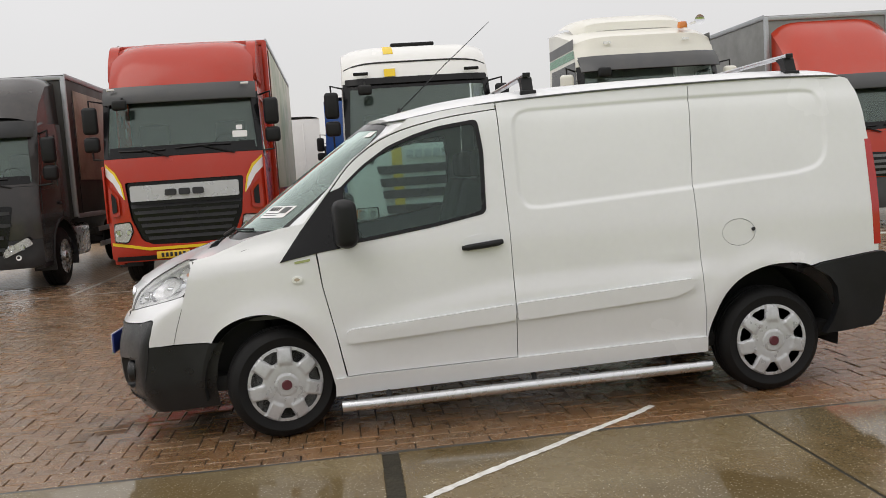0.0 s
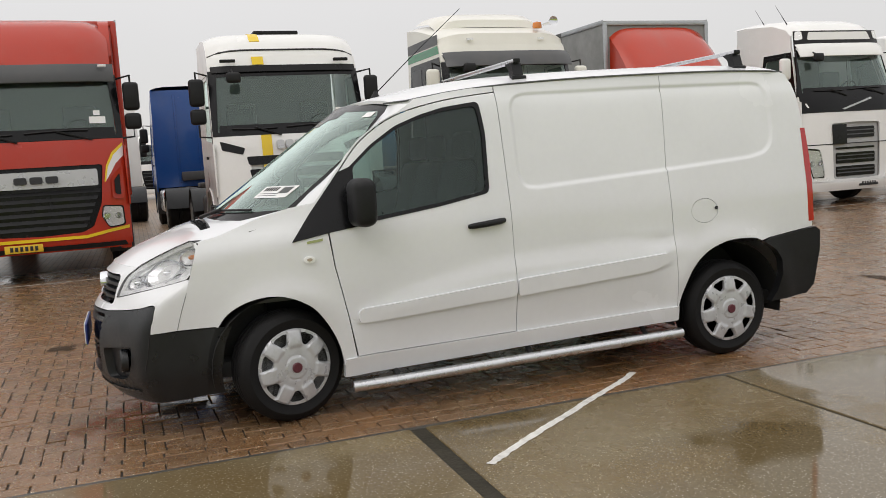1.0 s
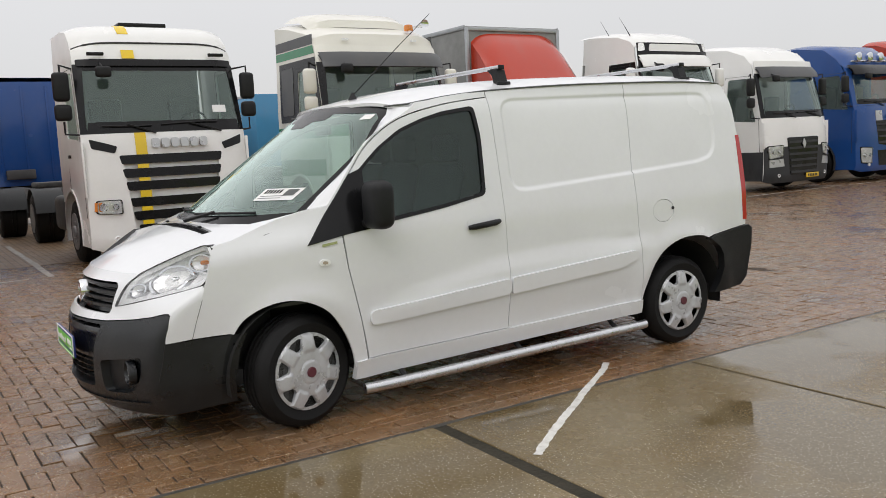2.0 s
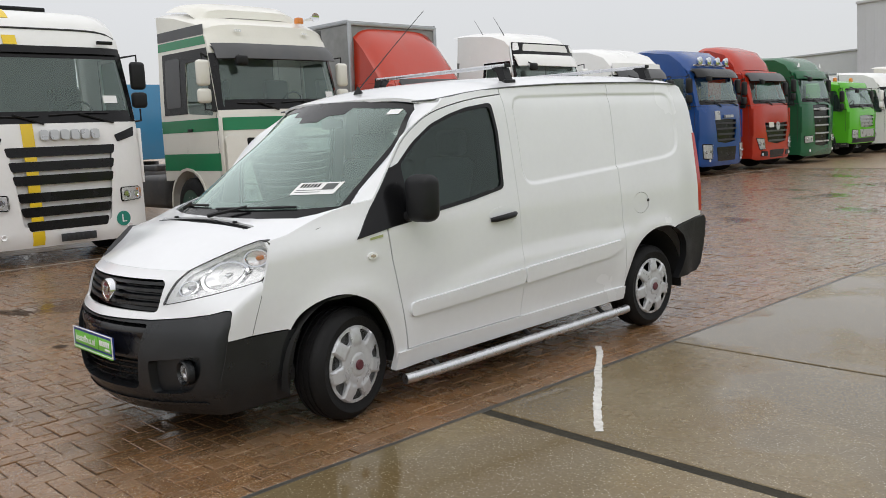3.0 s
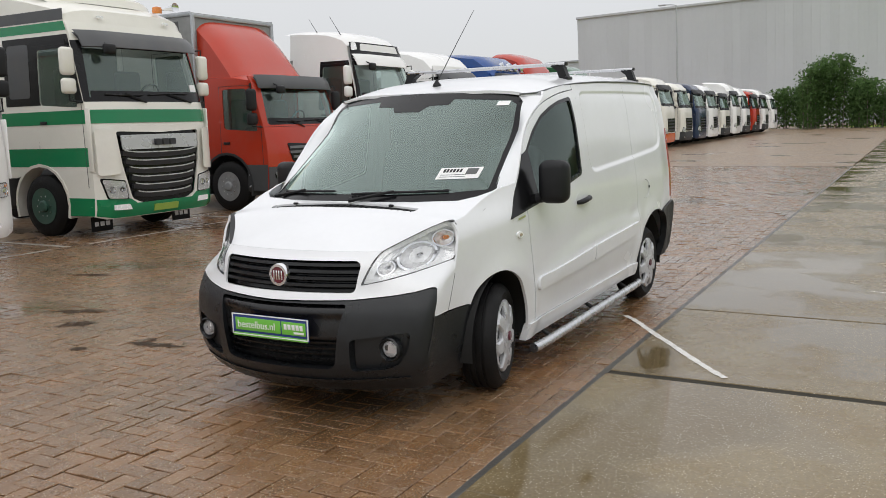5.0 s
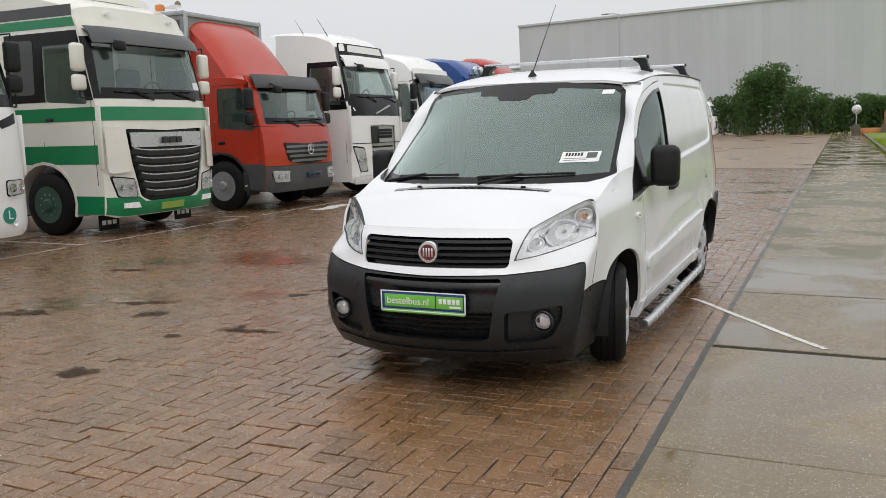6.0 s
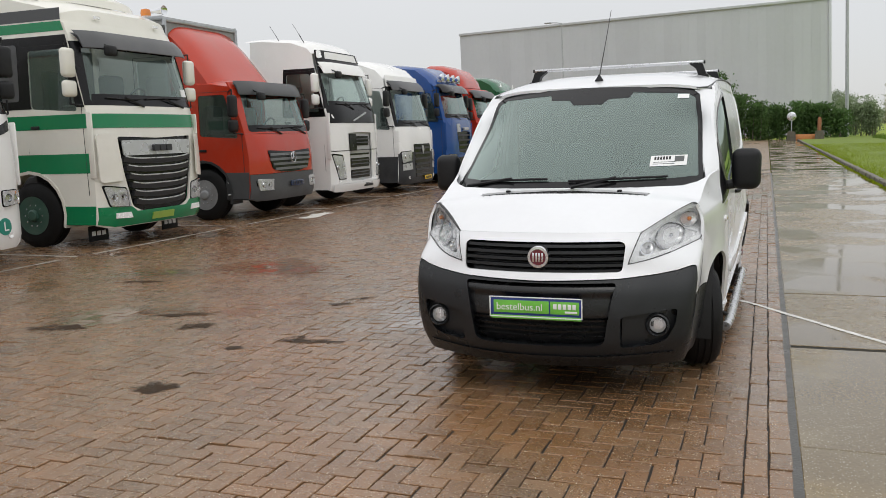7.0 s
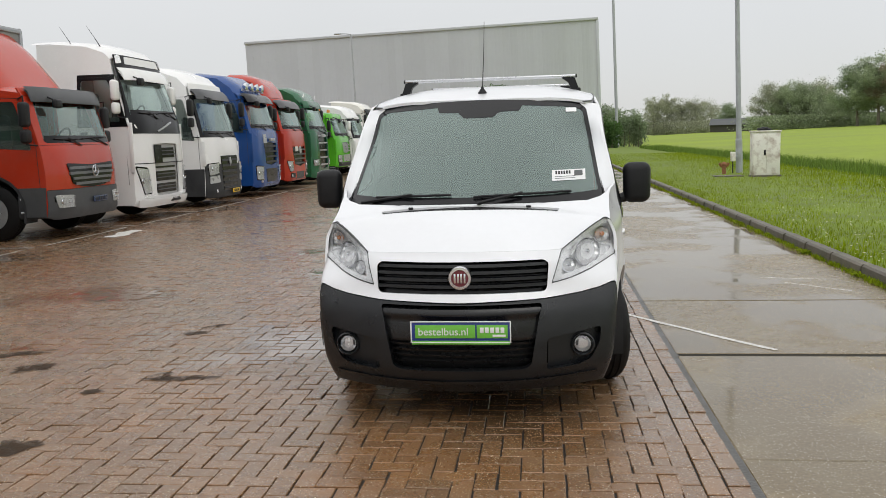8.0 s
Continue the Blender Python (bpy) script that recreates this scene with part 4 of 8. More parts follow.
        part("mirror_arm", tube(fresh(), [(s * 0.90, 0.41, 1.13), (s * 0.97, 0.425, 1.14), (s * 1.04, 0.44, 1.16)], [0.035, 0.032, 0.04], 10), M_BLACK, mo)
        bm = fresh()
        block(bm, (s * 1.07, 0.503, 1.25), (0.125, 0.006, 0.20), 0.003)
        part("mirror_glass", bm, M_CHROME, mo)
        # side bar
        pts = spline([(s * 0.955, 0.345, 0.172), (s * 0.972, 0.60, 0.178), (s * 0.972, 1.45, 0.196), (s * 0.972, 2.40, 0.212), (s * 0.965, 2.585, 0.216)], per=5)
        for yb in (0.62, 1.5, 2.35):
            part("bar_bracket", tube(fresh(), [(s * 0.80, yb, 0.31), (s * 0.88, yb, 0.24), (s * 0.965, yb, 0.19)], 0.016, 6), M_DARK, van)
        part("side_bar", tube(fresh(), pts, 0.032, 12), M_STEEL, van, "brushed steel side bar below the sill")
        # headlamp
        hl = rounded([(s * x, z) for x, z in ((0.496, 0.778), (0.60, 0.799), (0.717, 0.832), (0.80, 0.862), (0.862, 0.888), (0.864, 0.97), (0.850, 1.052), (0.838, 1.083), (0.806, 1.094), (0.74, 1.062), (0.65, 1.008), (0.552, 0.946))], 0.014)
        mid = Vector((s * 0.71, 0.93))

        def shrunk(q):
            return [tuple(mid + (Vector(p[:2]) - mid) * q) for p in hl]
        lamp = front("headlamp", shrunk(0.985), M_HOUSING, step=0.025, out=-0.045, label="clear headlamp with chrome reflectors", depth=0.0)
        front("lamp_gasket", shrunk(1.012), M_INK, [shrunk(0.985)], step=0.02, out=0.0015, parent=lamp, depth=0.05)
        front("lamp_bezel", shrunk(0.985), M_BEZEL, [rounded([(s * x, z) for x, z in ((0.545, 0.815), (0.70, 0.848), (0.835, 0.905), (0.842, 0.965), (0.826, 1.05), (0.80, 1.066), (0.73, 1.03), (0.575, 0.932))], 0.02)], step=0.02, out=-0.012, parent=lamp, depth=0.04)
        for cx, cz, r, deep in ((0.700, 0.915, 0.066, 0.038), (0.592, 0.861, 0.034, 0.02), (0.790, 0.998, 0.042, 0.02)):
            def bowl(x, z):
                q = math.hypot(x - s * cx, z - cz) / r
                a = math.atan2(z - cz, x - s * cx)
                return (x, van_f(x, z) + 0.022 + deep * (1 - q * q) + 0.0025 * q * math.sin(11 * a), z)

            def ring(q):
                return [(s * cx + q * r * math.cos(a * math.pi / 18), cz + q * r * math.sin(a * math.pi / 18)) for a in range(36)]
            bl = part("projector", skin(fresh(), ring(1.0), bowl, (), r / 7), M_BOWL, lamp)
            part("projector_ring", skin(fresh(), ring(1.13), lambda x, z: (x, van_f(x, z) + 0.012, z), [ring(0.98)], r / 6, (0, 0.03, 0)), M_CHROME, bl)
            at_ = (s * cx, van_f(cx, cz) + 0.022 + deep * 0.5, cz)
            part("bulb", lathe(fresh(), [(0.02, 0.013), (-0.012, 0.012), (-0.02, 0.007), (-0.022, 0.001)], "y", 12, at_), M_AMBER if cz > 0.95 else M_CHROME, bl)
        part("reflector_rib", tube(fresh(), [(s * x, van_f(x, z) + 0.03, z) for x, z in ((0.72, 0.985), (0.775, 0.95), (0.835, 0.93))], 0.010, 6), M_BEZEL, lamp)
        part("reflector_rib", tube(fresh(), [(s * x, van_f(x, z) + 0.03, z) for x, z in ((0.60, 0.905), (0.625, 0.94), (0.665, 0.985))], 0.010, 6), M_BEZEL, lamp)
        front("lens", hl, M_LENS, step=0.03, out=0.003, parent=lamp, depth=0.0).visible_shadow = False
        # fog lamp in its recess
        fp = rounded([(s * x, z) for x, z in FOG_POCKET], 0.025)
        pocket = front("fog_lamp", [(x * 1.01, z) for x, z in fp], M_BUMPER, step=0.03, out=-0.045, label="round fog lamp in a black surround", depth=0.0)
        c = Vector((s * 0.660, van_f(0.660, 0.437) + 0.012, 0.437))
        part("fog_bezel", lathe(fresh(), [(0.03, 0.066), (-0.006, 0.066), (-0.012, 0.060), (-0.004, 0.055), (0.02, 0.050), (0.022, 0.006)], "y", 28, c), M_BUMPER, pocket)
        part("fog_bowl", lathe(fresh(), [(0.024, 0.004), (0.026, 0.02), (0.016, 0.036), (0.006, 0.045), (0.02, 0.046)], "y", 24, c), M_BOWL, pocket)
        part("fog_lens", lathe(fresh(), [(0.02, 0.048), (0.004, 0.046), (-0.002, 0.034), (-0.004, 0.006)], "y", 26, c), M_LENS, pocket, "clear round lens")
        # inner wheel wells and arches
        for yc, r in ((0.0 - 0.04, 0.40), (3.0, 0.44)):
            prof = [(yc + r * math.cos(a * math.pi / 16), 0.34 + r * math.sin(a * math.pi / 16)) for a in range(-1, 18)]
            bm = fresh()
            v0 = [bm.verts.new((s * 0.50, y, z)) for y, z in prof]
            v1 = [bm.verts.new((s * 0.915, y, z)) for y, z in prof]
            for i in range(len(prof) - 1):
                bm.faces.new((v0[i], v0[i + 1], v1[i + 1], v1[i]))
            bm.faces.new(v0)
            part("wheel_well", bm, M_DARK, van)
    # white nose with the grille opening
    def both(half):
        return half + [(-u, z) for u, z in reversed(half) if u > 1e-4]
    cheek = [(-0.519, 0.884), (-0.54, 0.80), (-0.575, 0.70), (-0.603, 0.607), (-0.68, 0.603), (-0.744, 0.601), (-0.724, 0.68), (-0.707, 0.745), (-0.712, 0.757), (-0.730, 0.757)]
    nose_half = [round_x(x, z) for x, z in ((0.0, 0.953), (0.30, 0.951), (0.549, 0.946), (0.522, 0.86), (0.494, 0.776), (0.60, 0.796), (0.717, 0.829), (0.80, 0.859))] + [round_y(y, z) for y, z in cheek] + [round_x(x, z) for x, z in ((0.76, 0.738), (0.66, 0.723), (0.46, 0.705), (0.0, 0.695))]
    grille = rounded([(-0.455, 0.905), (0.455, 0.905), (0.480, 0.885), (0.468, 0.737), (-0.468, 0.737), (-0.480, 0.885)], 0.03)
    part("nose_panel", skin(fresh(), both(nose_half), wrap, [[(math.copysign(round_x(abs(x), z)[0], x), z) for x, z in grille]], 0.03, (0, 0.015, 0)), M_WHITE, van, "white painted nose round the grille")
    g = front("grille", [(x * 1.02, 0.82 + (z - 0.82) * 1.06) for x, z in grille], M_GLOSSBLACK, out=-0.06, depth=0.0, label="black slatted grille")
    for k in range(4):
        z0 = 0.765 + 0.036 * k
        o = [(-0.468, z0), (0.468, z0), (0.468, z0 + 0.017), (-0.468, z0 + 0.017)]
        bm = skin(fresh(), o, lambda x, z: (x, van_f(x, z) + 0.012 + 0.5 * abs(z - z0 - 0.012), z), (), 0.03, (0, 0.045, 0))
        part("slat", bm, M_BUMPER, g)
    c = Vector((0, -0.988, 0.822))
    em = part("badge", lathe(fresh(), [(0.03, 0.066), (-0.005, 0.066), (-0.016, 0.061), (-0.017, 0.047), (-0.011, 0.044)], "y", 36, c), M_CHROME, van, "round chrome badge with a dark red field")
    part("badge_field", lathe(fresh(), [(-0.008, 0.046), (-0.0135, 0.045), (-0.0145, 0.002)], "y", 30, c), mat("badge_red", (0.14, 0.012, 0.022), 0.3, coat=0.5), em)
    for k, dx in enumerate((-0.027, -0.0085, 0.0085, 0.027)):
        part("badge_bar", block(fresh(), (dx, -1.0045, 0.822), (0.0105, 0.004, 0.052), 0.001), M_CHROME, em)
    # bumper
    edge_half = [round_x(x, z) for x, z in ((0.0, 0.185), (0.4, 0.187), (0.7, 0.192))] + [round_y(y, z) for y, z in ((-0.66, 0.198), (-0.45, 0.212), (-0.462, 0.30), (-0.456, 0.40), (-0.437, 0.50), (-0.395, 0.599), (-0.603, 0.599), (-0.75, 0.594), (-0.728, 0.68), (-0.712, 0.738), (-0.716, 0.749), (-0.732, 0.751))] + [round_x(x, z) for x, z in ((0.76, 0.733), (0.66, 0.717), (0.46, 0.699), (0.0, 0.686))]
    mouth = rounded([(-0.446, 0.682), (0.446, 0.682), (0.424, 0.60), (0.400, 0.46), (0.380, 0.345), (0.34, 0.325), (-0.34, 0.325), (-0.380, 0.345), (-0.400, 0.46), (-0.424, 0.60)], 0.025)
    pockets = [rounded([(s * x, z) for x, z in FOG_POCKET], 0.025) for s in (1, -1)]
    holes = [[(math.copysign(round_x(abs(x), z)[0], x), z) for x, z in o] for o in [mouth] + pockets]
    b = part("front_bumper", skin(fresh(), both(edge_half), wrap, holes, 0.03, (0, 0.085, 0)), M_BUMPER, van, "textured black plastic front bumper")

    def sunk(z):
        return smooth_table(z, [(0.31, 0.075), (0.36, 0.070), (0.465, 0.062), (0.485, 0.030), (0.60, 0.028), (0.625, 0.014), (0.652, 0.010), (0.664, 0.020), (0.672, 0.060), (0.70, 0.075)])
    bm = skin(fresh(), [(x * 1.004, 0.5 + (z - 0.5) * 1.01) for x, z in mouth], lambda x, z: (x, van_f(x, z) + sunk(z), z), (), 0.012)
    part("bumper_band", bm, M_WETBLACK, b, "wet glossy black middle of the bumper")
    for z0, hgt in ((0.362, 0.016), (0.398, 0.012), (0.430, 0.012), (0.462, 0.012)):
        hw_ = lerp_table(z0, [(0.36, 0.378), (0.40, 0.386), (0.47, 0.398)])
        bm = skin(fresh(), [(-hw_, z0), (hw_, z0), (hw_, z0 + hgt), (-hw_, z0 + hgt)], lambda x, z: (x, van_f(x, z) + 0.024 + 0.6 * (z0 + hgt - z), z), (), 0.04, (0, 0.045, 0))
        part("intake_bar", bm, M_WETBLACK, b)
    for k in (-1, 1):
        gap_line = [wrap(*round_y(y, z)) for y, z in ((-0.519, 0.884), (-0.54, 0.80), (-0.575, 0.70), (-0.602, 0.608))]
        part("panel_seam", tube(fresh(), [(k * (x + 0.0008), y, z) for x, y, z in gap_line], 0.0016, 4), M_TRIM, van)
        seam = [(van_w(y, z) + 0.0005, y, z) for y, z in ((-0.75, 0.594), (-0.765, 0.50), (-0.79, 0.40))]
        part("bumper_seam", tube(fresh(), [(k * x, y, z) for x, y, z in seam], 0.0025, 4), M_INK, b)
    lip = [(-van_corner(0.25) + 0.06, 0.262), (-0.4, 0.245), (0.4, 0.245), (van_corner(0.25) - 0.06, 0.262), (van_corner(0.25) - 0.06, 0.275), (0.4, 0.259), (-0.4, 0.259), (-van_corner(0.25) + 0.06, 0.275)]
    front("bumper_crease", lip, M_WETBLACK, out=0.010, parent=b, step=0.04, depth=0.02)
    # dealer plate
    plate = part("plate_holder", block(fresh(), (0.008, -1.102, 0.546), (0.536, 0.012, 0.125), 0.006), mat("plate_blue", (0.02, 0.04, 0.22), 0.4), van, "green and blue dealer plate in a white-edged holder")
    for z, h in ((0.606, 0.006), (0.493, 0.006)):
        part("plate_edge", block(fresh(), (0.008, -1.110, z), (0.536, 0.005, h), 0.001), M_LABEL, plate)
    for x in (-0.259, 0.275):
        part("plate_edge", block(fresh(), (x, -1.110, 0.55), (0.007, 0.005, 0.118), 0.001), M_LABEL, plate)
    green = mat("plate_green", (0.16, 0.50, 0.06), 0.4)
    part("plate_field", block(fresh(), (-0.075, -1.1095, 0.552), (0.325, 0.004, 0.072), 0.001), green, plate)
    part("plate_field", block(fresh(), (0.178, -1.1095, 0.552), (0.165, 0.004, 0.072), 0.001), green, plate)
    part("plate_field", block(fresh(), (0.008, -1.1095, 0.492), (0.53, 0.004, 0.02), 0.001), green, plate)
    lettering("bestelbus.nl", 0.058, 0.001, M_LABEL, plate, pose(-0.085, -1.113, 0.55, 90, 0, 0))
    for dx in (-0.055, -0.028, 0.0, 0.028, 0.055):
        part("plate_mark", block(fresh(), (0.178 + dx, -1.113, 0.56), (0.02, 0.002, 0.03), 0.002), M_LABEL, plate)
    part("plate_mark", block(fresh(), (0.215, -1.113, 0.53), (0.07, 0.002, 0.012), 0.001), M_LABEL, plate)
    # hood
    def nose_top(x):
        return 0.953 - 0.0225 * x * x

    def hood_front(x):
        return van_f(x, nose_top(x)) + 0.006

    def hood_skin(x, y):
        d = y - hood_front(x)
        return (x, y, van_hood(x, y) + (nose_top(x) + 0.001 - van_hood(x, hood_front(x))) * math.exp(-(d / 0.07) ** 2) * ease((0.62 - abs(x)) / 0.08))
    hood = [(x, hood_front(x)) for x in (0.0, 0.1, 0.2, 0.3, 0.4, 0.48, 0.54)] + [(0.60, -0.700), (0.70, -0.585), (0.79, -0.490)] + [(bonnet_edge(y)[0] - 0.003, y) for y in (-0.46, -0.40, -0.34, -0.28, -0.22, -0.165, -0.10, -0.04, 0.03)] + [(0.845, -0.02), (0.80, -0.115), (0.72, -0.195), (0.45, -0.285), (0.0, -0.325)]
    vent = rounded([(-0.545, -0.352), (0.545, -0.352), (0.535, -0.405), (0.0, -0.432), (-0.535, -0.405)], 0.012)
    hood_full = hood + [(-x, y) for x, y in reversed(hood) if x > 1e-4]
    bm = skin(fresh(), hood_full, hood_skin, [vent], 0.04, (0, 0, -0.02))
    h = part("bonnet", bm, M_WHITE, van)
    bm = skin(fresh(), vent, lambda x, y: (x, y, van_hood(x, y) - 0.012), (), 0.04)
    v = part("air_inlet", bm, M_DARK, h, "black slotted air inlet")
    for k in range(24):
        x = -0.52 + k * 1.04 / 23
        part("inlet_fin", block(fresh(), (x, -0.388, van_hood(x, -0.388) - 0.006), (0.006, 0.05, 0.008)), M_BLACK, v)
    for x in (-0.36, 0.36):
        part("washer_jet", block(fresh(), (x, -0.37, van_hood(x, -0.37) + 0.006), (0.03, 0.02, 0.014), 0.005), M_BLACK, h)
    # cowl, windscreen
    bm = skin(fresh(), [(0.0, -0.33), (0.45, -0.292), (0.72, -0.222), (0.872, -0.17), (0.875, -0.06), (0.6, -0.17), (0.3, -0.235), (0.0, -0.25), (-0.3, -0.235), (-0.6, -0.17), (-0.875, -0.06), (-0.872, -0.17), (-0.72, -0.222), (-0.45, -0.292)], lambda x, y: (x, y, van_hood(x, y) - 0.03 - 0.10 * (y + 0.33)), (), 0.05, (0, 0, -0.05))
    part("cowl", bm, M_BLACK, van)
    ws_out = mirrored([(0.0, 1.842), (0.40, 1.832), (0.71, 1.803), (0.753, 1.768), (0.778, 1.60), (0.814, 1.30), (0.842, 1.165), (0.60, 1.150), (0.30, 1.150), (0.0, 1.150)])
    bm = skin(fresh(), ws_out, lambda x, z: (x, van_screen(x, z), z), (), 0.06)
    ws = part("windscreen", bm, M_SCREEN, van, "large raked green-tinted windscreen")
    inner = mirrored([(0.0, 1.715), (0.10, 1.715), (0.14, 1.752), (0.28, 1.757), (0.30, 1.795), (0.67, 1.775), (0.722, 1.742), (0.752, 1.56), (0.782, 1.33), (0.796, 1.225), (0.60, 1.215), (0.30, 1.212), (0.0, 1.212)])
    bm = skin(fresh(), ws_out, lambda x, z: (x, van_screen(x, z) - 0.003, z), [inner], 0.05)
    part("black_border", bm, M_GLOSSBLACK, ws)

    for s in (1, -1):
        rows = []
        for z in np.linspace(1.16, 1.80, 18):
            xi = lerp_table(z, [(1.16, 0.838), (1.30, 0.810), (1.60, 0.774), (1.768, 0.746), (1.803, 0.70)])
            xo = screen_edge(z)
            rows.append((xi, xo, z))
        bm = fresh()
        prev = None
        for xi, xo, z in rows:
            ya, yb = van_screen(xi, z) - 0.004, pillar_y(z)
            xb = van_w(yb, z)
            c = [bm.verts.new((s * (xi + (xb - xi) * t_), ya + (yb - ya) * t_ - 0.012 * t_ * (1 - t_) * 4, z)) for t_ in (0, 0.34, 0.67, 1)]
            if prev:
                for k in range(3):
                    bm.faces.new((prev[k], prev[k + 1], c[k + 1], c[k]))
            prev = c
        pf = part("pillar_face", bm, M_WHITE, van)
        foot = [(s * x, z) for x, z in ((0.832, 1.165), (0.872, 1.175), (0.862, 1.23), (0.836, 1.295), (0.816, 1.295))]
        part("pillar_trim", skin(fresh(), foot, lambda x, z: (x, van_screen(x, z) - 0.010, z), (), 0.03, (0, 0.02, 0)), M_BLACK, pf)

    def on_screen(name, x, z, w, hgt, material, off):
        bm = skin(fresh(), [(x - w / 2, z - hgt / 2), (x + w / 2, z - hgt / 2), (x + w / 2, z + hgt / 2), (x - w / 2, z + hgt / 2)], lambda a, b: (a, van_screen(a, b) - off, b), (), 0.05)
        return part(name, bm, material, ws)
    on_screen("stock_sticker", 0.610, 1.325, 0.215, 0.064, M_LABEL, 0.006)
    for k in range(6):
        on_screen("sticker_bar", 0.530 + k * 0.017, 1.341, 0.012, 0.020, M_INK, 0.008)
    on_screen("sticker_bar", 0.672, 1.334, 0.055, 0.034, M_TRIM, 0.008)
    for z in (1.317, 1.306):
        on_screen("sticker_bar", 0.585, z, 0.13, 0.003, M_TRIM, 0.008)
    on_screen("toll_sticker", 0.64, 1.755, 0.075, 0.03, M_LABEL, 0.006)
    # wipers
    for x0, x1, xm in ((-0.62, -0.12, -0.72), (0.02, 0.62, -0.05)):
        pts = [(x0 + (x1 - x0) * t, 0, 0) for t in (0, 0.5, 1)]
        blade = fresh()
        zz = lambda x: 1.215 + 0.015 * math.sin(2.5 * (x - x0))
        tube(blade, [(x, van_screen(x, zz(x)) - 0.022, zz(x)) for x in np.linspace(x0, x1, 9)], 0.008, 6)
        tube(blade, [(xm + 0.1 * (x1 > 0), van_screen(xm, 1.165) - 0.03, 1.18), ((x0 + x1) / 2, van_screen((x0 + x1) / 2, 1.23) - 0.04, 1.235)], [0.013, 0.008], 6)
        part("wiper", blade, M_BLACK, van)
    # roof
    roof = mirrored([(0.0, 0.612), (0.40, 0.64), (0.745, 0.742), (0.806, 0.86), (0.816, 1.1), (0.816, 1.4), (0.812, 3.45), (0.79, 3.57), (0.70, 3.66), (0.3, 3.70), (0.0, 3.70)])
    bm = skin(fresh(), roof, lambda x, y: (x, y, van_roof(x, y)), (), 0.09, (0, 0, -0.02))
    part("roof", bm, M_WHITE, van)
    for s in (1, -1):
        bm = fresh()
        pts = []
        for y in np.linspace(0.70, 3.60, 24):
            x = lerp_table(y, [(0.7, 0.725), (0.85, 0.80), (1.1, 0.816), (1.4, 0.818), (3.45, 0.814), (3.6, 0.78)])
            pts.append((s * (x + 0.002), y, van_roof(x, y) - 0.003))
        part("roof_seam", tube(bm, pts, 0.006, 6), M_TRIM, van)
    # rear
    for s in (1, -1):
        half = [(s * x, z) for x, z in ((0.003, 1.975), (0.6, 1.955), (0.77, 1.90), (0.84, 1.70), (0.90, 1.2), (0.92, 0.80), (0.90, 0.42), (0.003, 0.42))]
        bm = skin(fresh(), half, lambda x, z: (x, 3.70 - 0.06 * x * x + 0.015 * (1.2 - z) - 0.06 * ease((z - 1.6) / 0.35), z), (), 0.1, (0, -0.04, 0))
        part("rear_door", bm, M_WHITE, van)
    bm = skin(fresh(), mirrored([(0.0, 0.62), (0.90, 0.80), (0.92, 0.45), (0.0, 0.38)]), lambda x, z: (x, 3.77 - 0.06 * x * x, z), (), 0.1, (0, -0.08, 0))
    part("rear_bumper", bm, M_BLACK, van)
    # antenna
    an = fresh()
    lathe(an, [(0, 0.034), (0.012, 0.030), (0.035, 0.013), (0.05, 0.007)], "z", 14, (0, 0.857, 1.898))
    base = part("antenna", an, M_BLACK, van, "thin roof antenna leaning back")
    part("rod", tube(fresh(), [(0, 0.868, 1.935), (-0.01, 1.20, 2.23), (-0.026, 1.52, 2.50)], [0.004, 0.003, 0.002], 6), M_BLACK, base)
    # floor pan and engine block
    bm = fresh()
    block(bm, (0, 1.35, 0.34), (1.62, 4.3, 0.10), 0.03)
    part("floor_pan", bm, M_DARK, van)
    # engine bay wall
    bm = fresh()
    block(bm, (0, -0.42, 0.55), (1.36, 0.7, 0.5), 0.08)
    part("engine_bay", bm, M_DARK, van)
    # cabin: bulkhead, dash, seats, wheel
    bm = fresh()
    block(bm, (0, 1.50, 1.10), (1.66, 0.04, 1.45), 0.01)
    part("bulkhead", bm, M_TRIM, van)
    bm = skin(fresh(), mirrored([(0, 0.72), (0.68, 0.82), (0.76, 1.0), (0.78, 1.45), (0, 1.45)]), lambda x, y: (x, y, van_roof(x, y) - 0.05), (), 0.15)
    part("headliner", bm, M_TRIMLIGHT, van)
    dash = fresh()
    prism(dash, rounded([(-0.22, 1.10), (0.20, 1.20), (0.36, 1.14), (0.38, 0.95), (0.30, 0.70), (-0.2, 0.70)], 0.06), -0.82, 0.82, "x")
    part("dashboard", dash, M_TRIM, van, "dark grey dashboard")
    for cx in (0.42, -0.15, -0.55):
        w = 0.46 if cx > 0 else 0.40
        bm = fresh()
        block(bm, (cx, 0.93, 0.80), (w, 0.5, 0.16), 0.06, seg=3)
        st = part("seat", bm, M_SEAT, van)
        bm = fresh()
        block(bm, (0, 0, 0), (w * 0.95, 0.13, 0.62), 0.06, Matrix.Rotation(radians(-14), 3, "X"), 3)
        for v_ in bm.verts:
            v_.co += Vector((cx, 1.22, 1.14))
        part("backrest", bm, M_SEAT, st)
        bm = fresh()
        block(bm, (cx, 1.32, 1.54), (0.26, 0.09, 0.18), 0.04, seg=3)
        part("headrest", bm, M_SEAT, st)
    rim = []
    R = Matrix.Translation((0.42, 0.50, 1.16)) @ Matrix.Rotation(radians(35), 4, "X")
    for k in range(29):
        a = 2 * math.pi * k / 28
        rim.append(R @ Vector((0.185 * math.cos(a), 0, 0.185 * math.sin(a))))
    sw = tube(fresh(), rim, 0.014, 8, False)
    stw = part("steering_wheel", sw, M_BLACK, van)
    bm = fresh()
